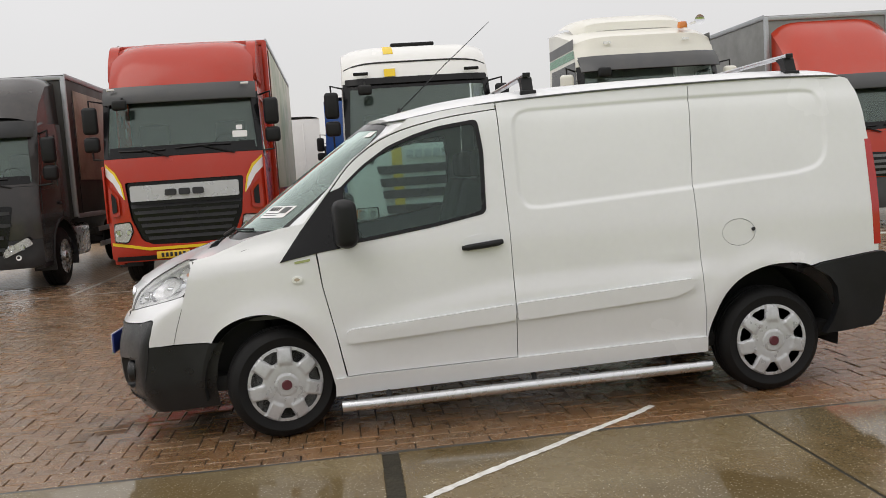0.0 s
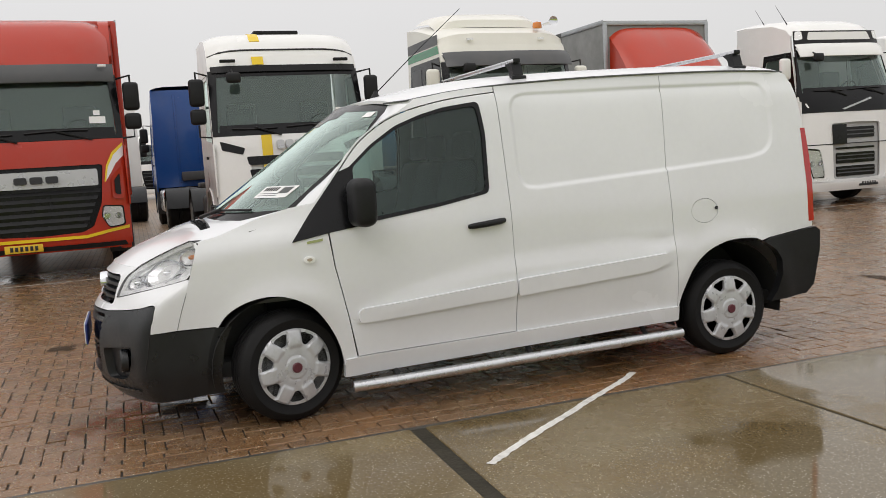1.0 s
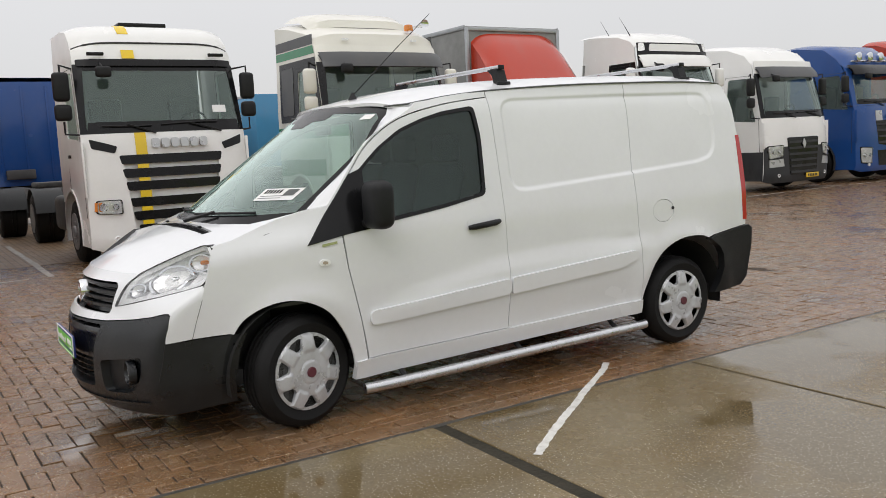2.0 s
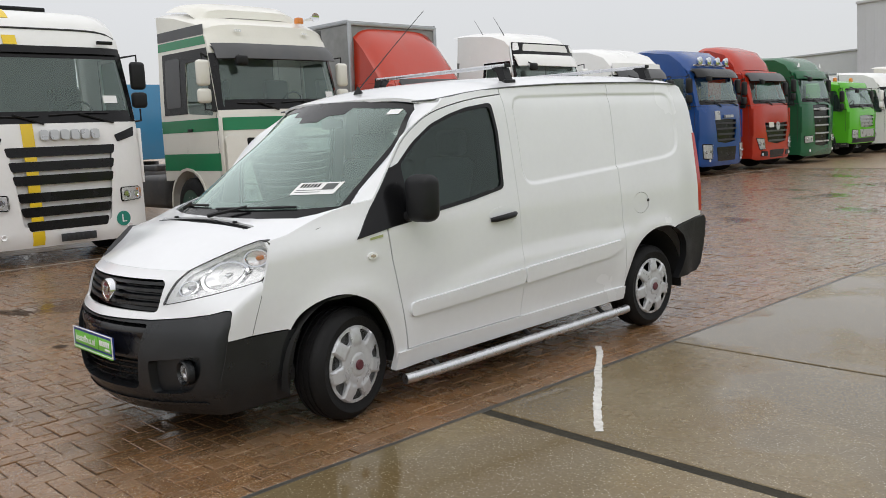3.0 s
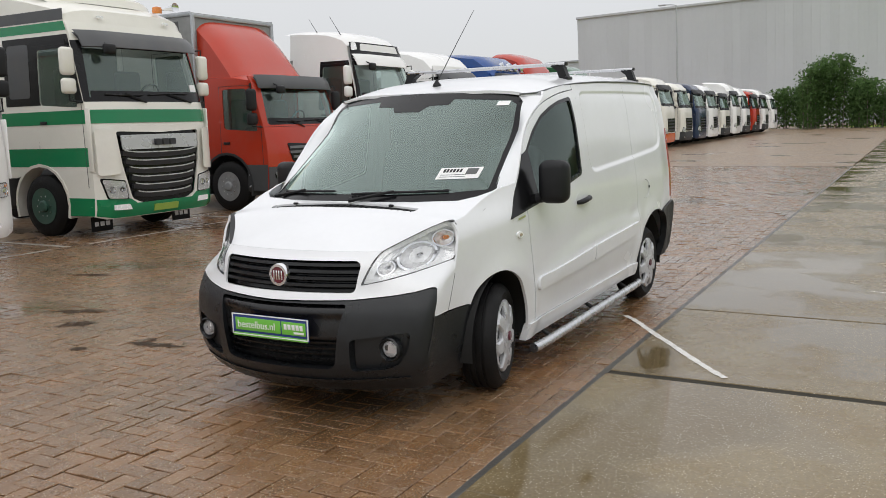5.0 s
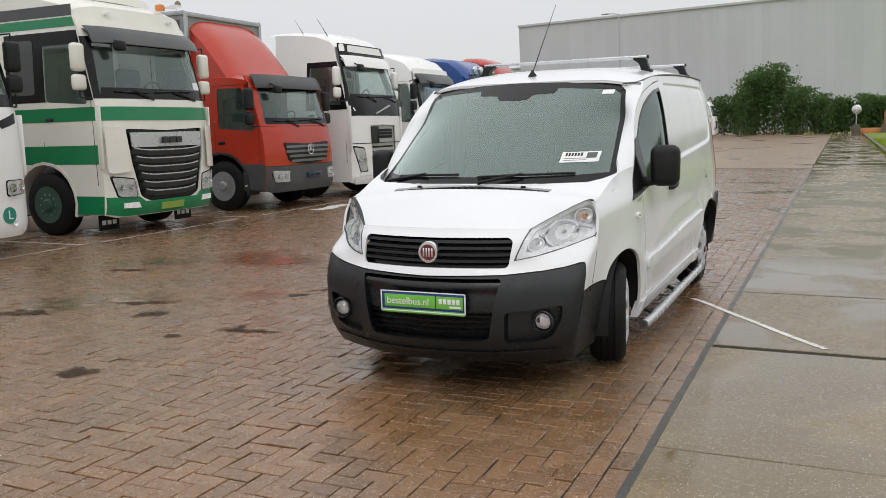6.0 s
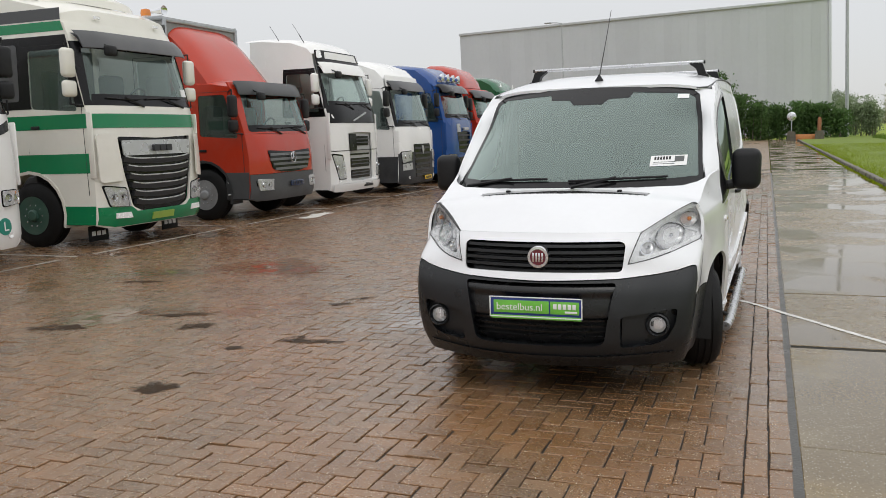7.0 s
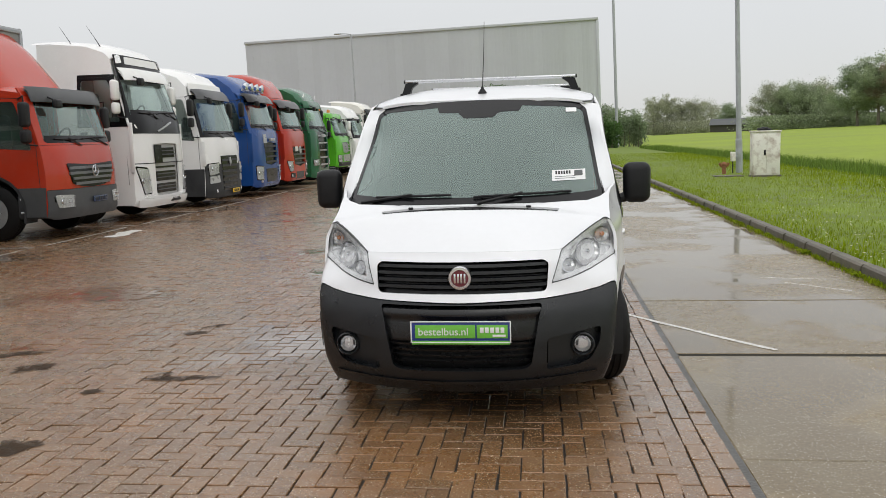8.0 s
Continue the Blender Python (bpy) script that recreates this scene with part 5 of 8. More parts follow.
    for a in (0.1, math.pi - 0.1, -math.pi / 2):
        tube(bm, [R @ Vector((0, 0, 0)), R @ Vector((0.18 * math.cos(a), 0, 0.18 * math.sin(a)))], 0.016, 6)
    part("steering_hub", bm, M_BLACK, stw)
    bm = fresh()
    block(bm, (0.0, 0.62, 1.70), (0.22, 0.03, 0.07), 0.02)
    part("rear_view_mirror", bm, M_BLACK, van)
    # green badge on the wing
    bm = skin(fresh(), [(0.135, 1.028), (0.225, 1.040), (0.225, 1.054), (0.135, 1.042)], lambda y, z: (van_w(y, z) + 0.005, y, z), (), 0.05)
    part("wing_badge", bm, mat("badge_green", (0.34, 0.38, 0.16), 0.4), van, "small green maker's strip")
    # wheels
    for x, y, turn in ((0.80, 0.0, 13), (0.815, 3.0, 0), (-0.80, 0.0, 13), (-0.815, 3.0, 0)):
        road_wheel(van, x, y, turn)
    # roof bars
    BAR = {1.605: 2.050, 3.29: 2.072}
    for y in BAR:
        dz = BAR[y] - 2.006
        bar = part("roof_bar", block(fresh(), (0, y, BAR[y]), (1.40, 0.045, 0.026), 0.011), M_STEEL, van, "aluminium roof bar on black feet")
        for s in (1, -1):
            bm = fresh()
            prism(bm, rounded([(s * x, z + dz) for x, z in ((0.585, 1.994), (0.69, 1.994), (0.705, 1.95), (0.735, 1.875), (0.665, 1.882), (0.64, 1.955))], 0.012), y - 0.034, y + 0.034, "y")
            foot = part("bar_foot", bm, M_BLACK, bar)
            part("foot_clamp", block(fresh(), (s * 0.722, y, 1.893 + dz), (0.03, 0.10, 0.035), 0.008), M_BLACK, foot)
            part("end_cap", block(fresh(), (s * 0.703, y, BAR[y]), (0.012, 0.047, 0.028), 0.005), M_BLACK, bar)
    return van


def hub_cap(bm, r0, s):
    """A silver wheel cover: seven broad raised spokes with open notches between them near its rim."""
    n = 7
    rim = [(r0 * math.cos(math.tau * k / 56), r0 * math.sin(math.tau * k / 56)) for k in range(56)]
    notches, edges = [], []
    for k in range(n):
        a0 = math.tau * k / n + 0.2
        notches.append(rounded([(r0 * r * math.cos(a0 + d), r0 * r * math.sin(a0 + d)) for d, r in ((-0.13, 0.64), (-0.235, 0.90), (-0.12, 0.925), (0.12, 0.925), (0.235, 0.90), (0.13, 0.64), (0.0, 0.615))], 0.006))

    def dome(u, v):
        r = math.hypot(u, v) / r0
        a = math.atan2(v, u) - 0.2
        d = abs((a / (math.tau / n) + 0.5) % 1 - 0.5) * math.tau / n
        wide = 0.13 + 0.105 * min(max((r - 0.64) / 0.26, 0), 1)
        spoke = ease((d - wide) / 0.05) * ease((r - 0.50) / 0.10) * ease((0.985 - r) / 0.02)
        return (s * (0.030 * (1 - r ** 3) + 0.014 * spoke * r + 0.004 * ease((0.30 - r) / 0.02) - 0.003 * math.exp(-((r - 0.315) / 0.012) ** 2) + 0.004 * ease((r - 0.95) / 0.02)), u, v)
    return skin(bm, rim, dome, notches, 0.009, (-0.022 * s, 0, 0))


def road_wheel(parent, x, y, turn):
    s = 1 if x > 0 else -1
    base = pose(x, y, 0.325, 0, 0, turn)
    tw, r, rr = 0.108, 0.325, 0.222
    prof = [(-tw + 0.01, rr), (-tw, rr + 0.03), (-tw - 0.006, 0.275), (-tw + 0.012, r - 0.022), (-tw + 0.035, r - 0.004)]
    for g in (-0.04, 0.0, 0.04):
        prof += [(g - 0.008, r), (g - 0.006, r - 0.008), (g + 0.006, r - 0.008), (g + 0.008, r)]
    prof += [(tw - 0.035, r - 0.004), (tw - 0.012, r - 0.022), (tw + 0.006, 0.275), (tw, rr + 0.03), (tw - 0.01, rr)]
    w = part("wheel", lathe(fresh(), prof, "x", 48), M_RUBBER, parent, "black tyre with a silver petal wheel cover")
    w.matrix_basis = base
    part("rim", lathe(fresh(), [(s * 0.02, 0.01), (s * 0.03, 0.13), (s * 0.07, 0.155), (s * 0.055, 0.185), (s * 0.085, 0.215), (s * 0.098, 0.229), (s * 0.098, 0.216)], "x", 36), M_RIMSTEEL, w)
    cap = part("hub_cap", hub_cap(fresh(), 0.222, s), M_SILVER, w)
    cap.matrix_basis = pose(s * 0.099, 0, 0)
    cen = part("hub_badge", lathe(fresh(), [(0, 0.03), (s * 0.008, 0.03), (s * 0.012, 0.026), (s * 0.012, 0.004)], "x", 20), mat("hub_red", (0.10, 0.02, 0.03), 0.3) if "hub_red" not in bpy.data.materials else bpy.data.materials["hub_red"], w)
    cen.matrix_basis = pose(s * 0.132, 0, 0)


build_van()

# ---- trucks ----

M_PLASTIC = mat("grey_plastic", (0.032, 0.034, 0.037), 0.55, var=0.2, bump=0.1, bscale=200, dirt=(0.08, 0.074, 0.068), dirt_amount=0.25, spec=0.35)
M_GREYBUMP = mat("grey_bumper", (0.060, 0.063, 0.067), 0.5, var=0.15, bump=0.1, bscale=200, dirt=(0.10, 0.09, 0.08), dirt_amount=0.2)
M_CHASSIS = mat("chassis_grey", (0.05, 0.05, 0.052), 0.6, var=0.3, dirt=(0.14, 0.12, 0.10), dirt_amount=0.5)
M_RIMGREY = mat("truck_rim", (0.32, 0.33, 0.34), 0.5, metal=0.3, var=0.25, scale=12, dirt=(0.06, 0.05, 0.045), dirt_amount=0.5)
M_CABIN = mat("cab_interior", (0.20, 0.205, 0.20), 0.8, var=0.15)
M_CURTAIN = mat("grey_tarpaulin", (0.23, 0.235, 0.23), 0.55, var=0.2, scale=2, bump=0.3, bscale=8, dirt=(0.10, 0.10, 0.095), dirt_amount=0.4, dscale=1.2)
M_DARKTARP = mat("dark_tarpaulin", (0.032, 0.032, 0.029), 0.5, var=0.25, scale=2, bump=0.3, bscale=8, dirt=(0.08, 0.075, 0.065), dirt_amount=0.3, dscale=1.2)
M_YELLOW = paint("yellow_stripe", (0.80, 0.56, 0.02))
M_PLATEYELLOW = mat("plate_yellow", (0.75, 0.48, 0.03), 0.4)


def truck_wheel(parent, x, y, rim, r=0.5, width=0.30, rear=False):
    s = 1 if y > 0 else -1
    w = width / 2
    prof = [(-w, 0.29), (-w - 0.005, 0.38), (-w + 0.02, r - 0.03), (-w + 0.05, r), (-0.05, r), (-0.045, r - 0.012), (-0.03, r - 0.012), (-0.025, r), (0.025, r), (0.03, r - 0.012), (0.045, r - 0.012), (0.05, r), (w - 0.05, r), (w - 0.02, r - 0.03), (w + 0.005, 0.38), (w, 0.29)]
    wheel = part("wheel", lathe(fresh(), prof, "y", 32), M_RUBBER, parent)
    wheel.matrix_basis = pose(x, y, r)
    d = -0.06 if rear else 0.0
    bm = lathe(fresh(), [(s * (w + d - 0.12), 0.02), (s * (w + d - 0.10), 0.16), (s * (w + d - 0.02), 0.20), (s * (w + d - 0.06), 0.26), (s * (w - 0.01), 0.285), (s * (w + 0.012), 0.295), (s * (w + 0.008), 0.27)], "y", 28)
    part("rim", bm, rim, wheel)
    part("hub", lathe(fresh(), [(s * (w + d - 0.06), 0.10), (s * (w + d + 0.03), 0.095), (s * (w + d + 0.05), 0.07), (s * (w + d + 0.052), 0.01)], "y", 16), rim, wheel)
    bm = fresh()
    for k in range(10):
        a = 2 * math.pi * k / 10
        lathe(bm, [(s * (w + d - 0.05), 0.014), (s * (w + d + 0.01), 0.013), (s * (w + d + 0.014), 0.004)], "y", 6, (0.165 * math.cos(a), 0, 0.165 * math.sin(a)))
    part("wheel_nuts", bm, M_STEEL, wheel)


def sweep(bm, profile, halfw, cols=14, drop=0.09, round_x=0.16):
    """A roof: a profile of (x, z) drawn across the cab, rounded at its sides."""
    rows = []
    for x, z in profile:
        row = []
        for k in range(cols + 1):
            u = -1 + 2 * k / cols
            u = math.copysign(abs(u) ** 0.75, u)
            row.append(bm.verts.new((x - round_x * abs(u) ** 6, halfw(z) * u, z - drop * abs(u) ** 6)))
        rows.append(row)
    for a, b in zip(rows, rows[1:]):
        for k in range(cols):
            bm.faces.new((a[k], a[k + 1], b[k + 1], b[k]))
    return bm


def truck(y, label, paint_m, roof, *, w=1.24, zb=0.35, wsb=2.0, wst=2.9, L=2.15, arch_x=-1.42, lower=None, grille=None, slats=5, slat_m=None, grille_m=None, lamp=None, lamp_m=None,
          visor=0.0, visor_m=None, mirror_m=None, pillar_m=None, band=None, side_band=(), logo=None, rear="box", rear_m=None, rear_z=3.7, rear_y=0.0, rear_len=7.0, deflector=None, deflector_m=None, plate=None, front_marks=(), rim=None, slope=0.27, beacons=False,
          setback=0.0, bumper_top=None, fairing=True, fog=True, turn=0.0, window=True, grille_back=None, roof_m=None, skirt_m=None, brow_m=None, back=False, side_black=None, guard_m=None, step_m=None, tuck=0.05, low_side=None):
    """A forward-control truck that faces +x, its bumper at x = 0. All heights in metres over the ground."""
    x_row = -8.0 - math.tan(radians(YARD)) * (y - 8) - setback
    t = thing("truck", label, "truck", pose(x_row, y, 0, 0, 0, YARD + turn), group="trucks parked in a row")
    lower = lower or paint_m
    mirror_m = mirror_m or M_BLACK
    ztop = roof[0][1]

    def hw(z):
        return w - tuck * ease((z - 1.9) / 1.9)

    def fx(z):
        return smooth_table(z, [(zb, -0.06), (zb + 0.15, 0.0), (1.1, 0.0), (wsb - 0.15, -0.04), (wsb, -0.07), (wst, -0.07 - slope), (wst + 0.12, -0.11 - slope), (ztop, roof[0][0])])

    def on(yy, z, out=0.0):
        return (fx(z) - 0.20 * (abs(yy) / w) ** 6 + out, yy, z)

    def front(name, outline, m, holes=(), out=0.0, depth=0.03, step=0.11, parent=t, label=""):
        return part(name, skin(fresh(), outline, lambda a, b: on(a, b, out), holes, step, (-depth, 0, 0)), m, parent, label)

    def sym(half):
        return list(half) + [(-a, b) for a, b in reversed(half) if abs(a) > 1e-4]

    # cab front
    g_half = grille or [(0.0, wsb - 0.35), (0.85, wsb - 0.35), (0.72, 0.62), (0.0, 0.58)]
    lamp = lamp or [(1.02, 1.02), (0.75, 0.95), (0.72, 0.72), (1.10, 0.80)]
    e = w - 0.002
    g_out = rounded(sym(g_half), 0.05)
    lamps = [rounded(lamp, 0.04), rounded([(-a, b) for a, b in reversed(lamp)], 0.04)]
    zt = bumper_top or zb + 0.45
    if lower is paint_m:
        front("front_panel", [(-e, zb + 0.05), (-e + 0.15, zb), (e - 0.15, zb), (e, zb + 0.05), (e, wsb), (-e, wsb)], paint_m, [g_out] + lamps)
    else:
        cut_g = [g_out] + lamps
        full = [(-e, zb + 0.05), (-e + 0.15, zb), (e - 0.15, zb), (e, zb + 0.05), (e, zt), (-e, zt)]
        front("bumper", full, lower, [[(a, min(b, zt - 0.004)) for a, b in g_out]] if min(b for a, b in g_out) < zt - 0.02 < 0 else (), out=0.012, depth=0.06)
        front("front_panel", [(-e, zt + 0.006), (e, zt + 0.006), (e, wsb), (-e, wsb)], paint_m, [g_out] if min(b for a, b in g_out) > zt + 0.02 else ())
        front("bumper_core", [(-e + 0.02, zb + 0.06), (e - 0.02, zb + 0.06), (e - 0.02, zt - 0.01), (-e + 0.02, zt - 0.01)], M_DARK, out=-0.04, depth=0.0)
    gr = front("grille", [(a * 1.0, b) for a, b in g_out], grille_back or M_GLOSSBLACK, out=0.016 if lower is not paint_m else -0.05, depth=0.03)
    gz = [b for a, b in g_half]
    z0, z1 = min(gz) + 0.03, max(gz) - 0.04
    for k in range(slats):
        zc = z0 + (z1 - z0) * (k + 0.5) / slats
        half = min(abs(a) for a, b in [min(g_out, key=lambda p: abs(p[1] - zc) - 0.3 * abs(p[0]))]) - 0.03
        half = max(half, 0.3)
        hgt = min(0.055, 0.5 * (z1 - z0) / slats)
        front("slat", [(-half, zc - hgt / 2), (half, zc - hgt / 2), (half, zc + hgt / 2), (-half, zc + hgt / 2)], slat_m or M_PLASTIC, out=0.035 if lower is not paint_m else 0.012, depth=0.05, step=0.2, parent=gr)
    for s, o in ((1, lamps[0]), (-1, lamps[1])):
        oc = Vector((sum(a for a, b in o) / len(o), sum(b for a, b in o) / len(o)))
        front("lamp_surround", [tuple(oc + (Vector(p[:2]) - oc) * 1.10) for p in o], M_GLOSSBLACK, out=0.006, depth=0.02, step=0.1)
        hl = front("headlamp", [tuple(oc + (Vector(p[:2]) - oc) * 0.97) for p in o], M_REFLECTOR, out=0.02 if lower is not paint_m else 0.010, depth=0.03, step=0.08, label="clear headlamp")
        front("lens", [(a, b) for a, b in o], M_LENS, out=0.044, depth=0.030, step=0.1, parent=hl)
        cy, cz = sum(a for a, b in o) / len(o), sum(b for a, b in o) / len(o)
        for dy, r in ((-0.08, 0.055), (0.08, 0.045)):
            part("reflector", lathe(fresh(), [(-0.02, 0.004), (0.0, r * 0.7), (0.018, r), (0.0, r * 1.1)], "x", 16, on(cy + dy, cz, 0.016)), M_CHROME, hl)
        if fog:
            fl = lathe(fresh(), [(-0.03, 0.045), (0.004, 0.043), (0.006, 0.036), (-0.012, 0.01)], "x", 16, on(s * (w - 0.34), zb + 0.18, 0.012))
            part("fog_lamp", fl, M_REFLECTOR, t)
    # windscreen band
    pw = w - 0.075
    pm = pillar_m or paint_m
    ws = rounded([(-pw, wsb + 0.04), (pw, wsb + 0.04), (pw - 0.07, wst - 0.03), (-pw + 0.07, wst - 0.03)], 0.07)
    front("windscreen_frame", [(-e, wsb + 0.006), (e, wsb + 0.006), (hw(wst), wst), (-hw(wst), wst)], pm, [ws])
    glass_p = front("windscreen", ws, M_GLASSDARK, out=-0.012, depth=0.0)
    front("lower_border", [(-pw + 0.02, wsb + 0.03), (pw - 0.02, wsb + 0.03), (pw - 0.04, wsb + 0.17), (-pw + 0.04, wsb + 0.17)], M_GLOSSBLACK, out=-0.006, depth=0.0, parent=glass_p)
    front("upper_border", [(-pw + 0.07, wst - 0.10), (pw - 0.07, wst - 0.10), (pw - 0.08, wst - 0.02), (-pw + 0.08, wst - 0.02)], M_GLOSSBLACK, out=-0.006, depth=0.0, parent=glass_p)
    for a, b in ((-0.95, -0.25), (-0.10, 0.75)):
        bm = fresh()
        tube(bm, [on(v, wsb + 0.12 + 0.02 * math.sin(3 * v), 0.02) for v in np.linspace(a, b, 5)], 0.012, 5)
        tube(bm, [on(b + 0.05, wsb - 0.01, 0.02), on((a + b) / 2, wsb + 0.13, 0.035)], 0.014, 5)
        part("wiper", bm, M_BLACK, t)
    # brow and roof
    front("brow", [(-hw(wst), wst + 0.004), (hw(wst), wst + 0.004), (hw(ztop), ztop), (-hw(ztop), ztop)], brow_m or roof_m or paint_m, step=0.1) if ztop > wst + 0.05 else None
    part("roof", sweep(fresh(), roof + [(-L, roof[-1][1])], hw), roof_m or paint_m, t)
    if visor:
        vm = visor_m or M_PLASTIC
        bm = fresh()
        rows = []
        for o, z in ((0.02, wst + 0.16), (0.16, wst + 0.05), (0.24, wst - 0.10), (0.235, wst - 0.11), (0.14, wst + 0.02), (0.0, wst + 0.12)):
            rows.append([bm.verts.new((fx(wst) - 0.16 * abs(u) ** 6 + o * visor, u * hw(wst) * 0.985, z)) for u in np.linspace(-1, 1, 13)])
        for a, b in zip(rows, rows[1:]):
            for k in range(12):
                bm.faces.new((a[k], a[k + 1], b[k + 1], b[k]))
        part("sun_visor", bm, vm, t)
    # sides
    for s in (1, -1):
        edge = [(fx(z) - 0.20, z) for z in np.linspace(zb + 0.06, ztop, 12)]
        top = [(x - 0.16, z - 0.088) for x, z in roof]
        arch = [(arch_x + 0.62 * math.cos(a * math.pi / 10), 0.52 + 0.62 * math.sin(a * math.pi / 10)) for a in range(0, 11)]
        o = edge[:-1] + [p for p in top] + [(-L, roof[-1][1] - 0.088), (-L, 0.95)] + ([(arch_x - 0.60, 0.95)] + [p for p in reversed(arch) if p[1] > 0.96 or p[0] > arch_x] if arch_x - 0.60 > -L + 0.02 else [p for p in reversed(arch) if p[0] > -L + 0.02 and (p[1] > 0.6 or p[0] > arch_x)])
        o += [(arch_x + 0.62, zb + 0.06)]
        seen, oo = set(), []
        for p in o:
            k = (round(p[0], 3), round(p[1], 3))
            if k not in seen:
                seen.add(k)
                oo.append(p)
        win = rounded([(fx(wsb) - 0.34, wsb - 0.08), (-1.28, wsb - 0.02), (-1.28, wst - 0.10), (fx(wst) - 0.34, wst - 0.10)], 0.06)
        f = lambda m_out: (lambda a, b: (a, s * (hw(b) + m_out), b))
        sd = part("cab_side", skin(fresh(), oo, f(0.0), [win], 0.14, (0, -0.03 * s, 0)), paint_m, t)
        part("side_window", skin(fresh(), win, f(-0.012), (), 0.25), M_GLASSDARK, sd)
        if side_black:
            z0_, z1_, x1_ = side_black
            part("window_surround", skin(fresh(), [(fx(z0_) - 0.215, z0_), (x1_, z0_), (x1_, z1_), (fx(z1_) - 0.215, z1_)], f(0.005), [win], 0.2, (0, -0.01 * s, 0)), M_GLOSSBLACK, sd)
            w2 = rounded([(-1.48, z0_ + 0.12), (min(x1_ + 0.10, -1.52), z0_ + 0.12), (min(x1_ + 0.10, -1.52), z1_ - 0.10), (-1.48, z1_ - 0.10)], 0.06)
            if x1_ < -1.8:
                part("sleeper_window", skin(fresh(), w2, f(0.010), (), 0.2), P_GREY, sd)
        bm = fresh()
        for pts in ([(fx(wsb) - 0.24, zb + 0.5), (fx(wsb) - 0.26, wsb), (fx(wst) - 0.27, wst - 0.04), (-1.36, wst - 0.04), (-1.38, 1.15)],):
            tube(bm, [(a, s * (hw(b) + 0.001), b) for a, b in pts], 0.006, 4)
        part("door_seam", bm, M_INK, sd)
        part("door_handle", block(fresh(), (-1.22, s * (hw(1.75) + 0.012), wsb - 0.30), (0.16, 0.02, 0.05), 0.008), M_BLACK, sd)
        if fairing:
            part("corner_vane", block(fresh(), (-0.20, s * (w + 0.008), (wsb + 0.95) / 2), (0.10, 0.03, wsb - 1.15), 0.014), skirt_m or paint_m, sd)
        for (a0, a1, m_) in side_band:
            part("stripe", skin(fresh(), [(fx(a0) - 0.205, a0), (-L + 0.01, a0), (-L + 0.01, a1), (fx(a1) - 0.205, a1)], f(0.004), (), 0.3), m_, sd)
        if low_side:
            zt_, m_ = low_side
            rear_edge = [(arch_x + math.sqrt(0.62 ** 2 - (z - 0.52) ** 2) + 0.002, z) for z in np.linspace(zb + 0.06, min(zt_, 1.10), 7)]
            part("lower_side", skin(fresh(), [(fx(zb + 0.06) - 0.205, zb + 0.06)] + rear_edge + [(fx(zt_) - 0.205, zt_)], f(0.008), (), 0.12, (0, -0.02 * s, 0)), m_, sd)
        # steps and front mudguard
        st = part("step_panel", block(fresh(), (-0.50, s * (w - 0.10), 0.60), (0.54, 0.16, 0.42), 0.03), step_m or M_PLASTIC, t)
        for zz in (0.50, 0.74):
            part("tread", block(fresh(), (-0.50, s * (w - 0.025), zz), (0.44, 0.03, 0.035), 0.008), M_STEEL, st)
        lip = [(arch_x + 0.66 * math.cos(a * math.pi / 10), 0.52 + 0.66 * math.sin(a * math.pi / 10)) for a in range(-1, 12)]
        bm = fresh()
        ra = [bm.verts.new((a, s * (w + 0.02), b)) for a, b in lip]
        rb = [bm.verts.new((a, s * (w - 0.34), b)) for a, b in lip]
        rc = [bm.verts.new((arch_x + (a - arch_x) * 0.93, s * (w + 0.015), 0.52 + (b - 0.52) * 0.93)) for a, b in lip]
        for k in range(len(lip) - 1):
            bm.faces.new((ra[k], ra[k + 1], rb[k + 1], rb[k]))
            bm.faces.new((ra[k], rc[k], rc[k + 1], ra[k + 1]))
        part("mudguard", bm, guard_m or M_PLASTIC, t)
        truck_wheel(t, arch_x, s * (w - 0.165), rim or M_RIMGREY)
        # mirrors
        yb = s * (w + 0.17)
        bm = fresh()
        tube(bm, [(fx(wst) - 0.25, s * (w - 0.02), wst - 0.05), (fx(wst) - 0.05, yb, wst - 0.02), (fx(wst) - 0.05, yb, wst - 0.30)], 0.016, 6)
        part("mirror_arm", bm, M_BLACK, t)
        bm = fresh()
        tube(bm, [(fx(wsb) - 0.22, s * (w - 0.02), wsb + 0.0), (fx(wst) - 0.05, yb, wsb + 0.02), (fx(wst) - 0.05, yb, wsb + 0.2)], 0.016, 6)
        arm = part("mirror_arm", bm, M_BLACK, t)
        m1 = fresh()
        block(m1, (fx(wst) - 0.05, yb, wst - 0.33), (0.13, 0.23, 0.42), 0.055, seg=3)
        part("mirror", m1, mirror_m, arm)
        m2 = fresh()
        block(m2, (fx(wst) - 0.05, yb, wst - 0.70), (0.12, 0.24, 0.24), 0.055, seg=3)
        part("wide_mirror", m2, mirror_m, arm)
    # kerb mirror over the windscreen
    bm = fresh()
    tube(bm, [on(-0.85, wst + 0.02, 0.02), on(-0.86, wst - 0.08, 0.22)], 0.016, 6)
    block(bm, on(-0.86, wst - 0.14, 0.24), (0.10, 0.22, 0.16), 0.04, seg=3)
    part("kerb_mirror", bm, M_BLACK, t)
    # cab interior
    bm = fresh()
    block(bm, (-L + 0.06, 0, (1.2 + wst) / 2), (0.04, 2 * w - 0.2, wst - 1.0), 0.01)
    part("cab_rear_wall", bm, M_CABIN, t)
    bm = fresh()
    block(bm, (-0.55, 0, wsb - 0.10), (0.65, 2 * w - 0.2, 0.25), 0.08)
    part("dashboard", bm, M_TRIM, t)
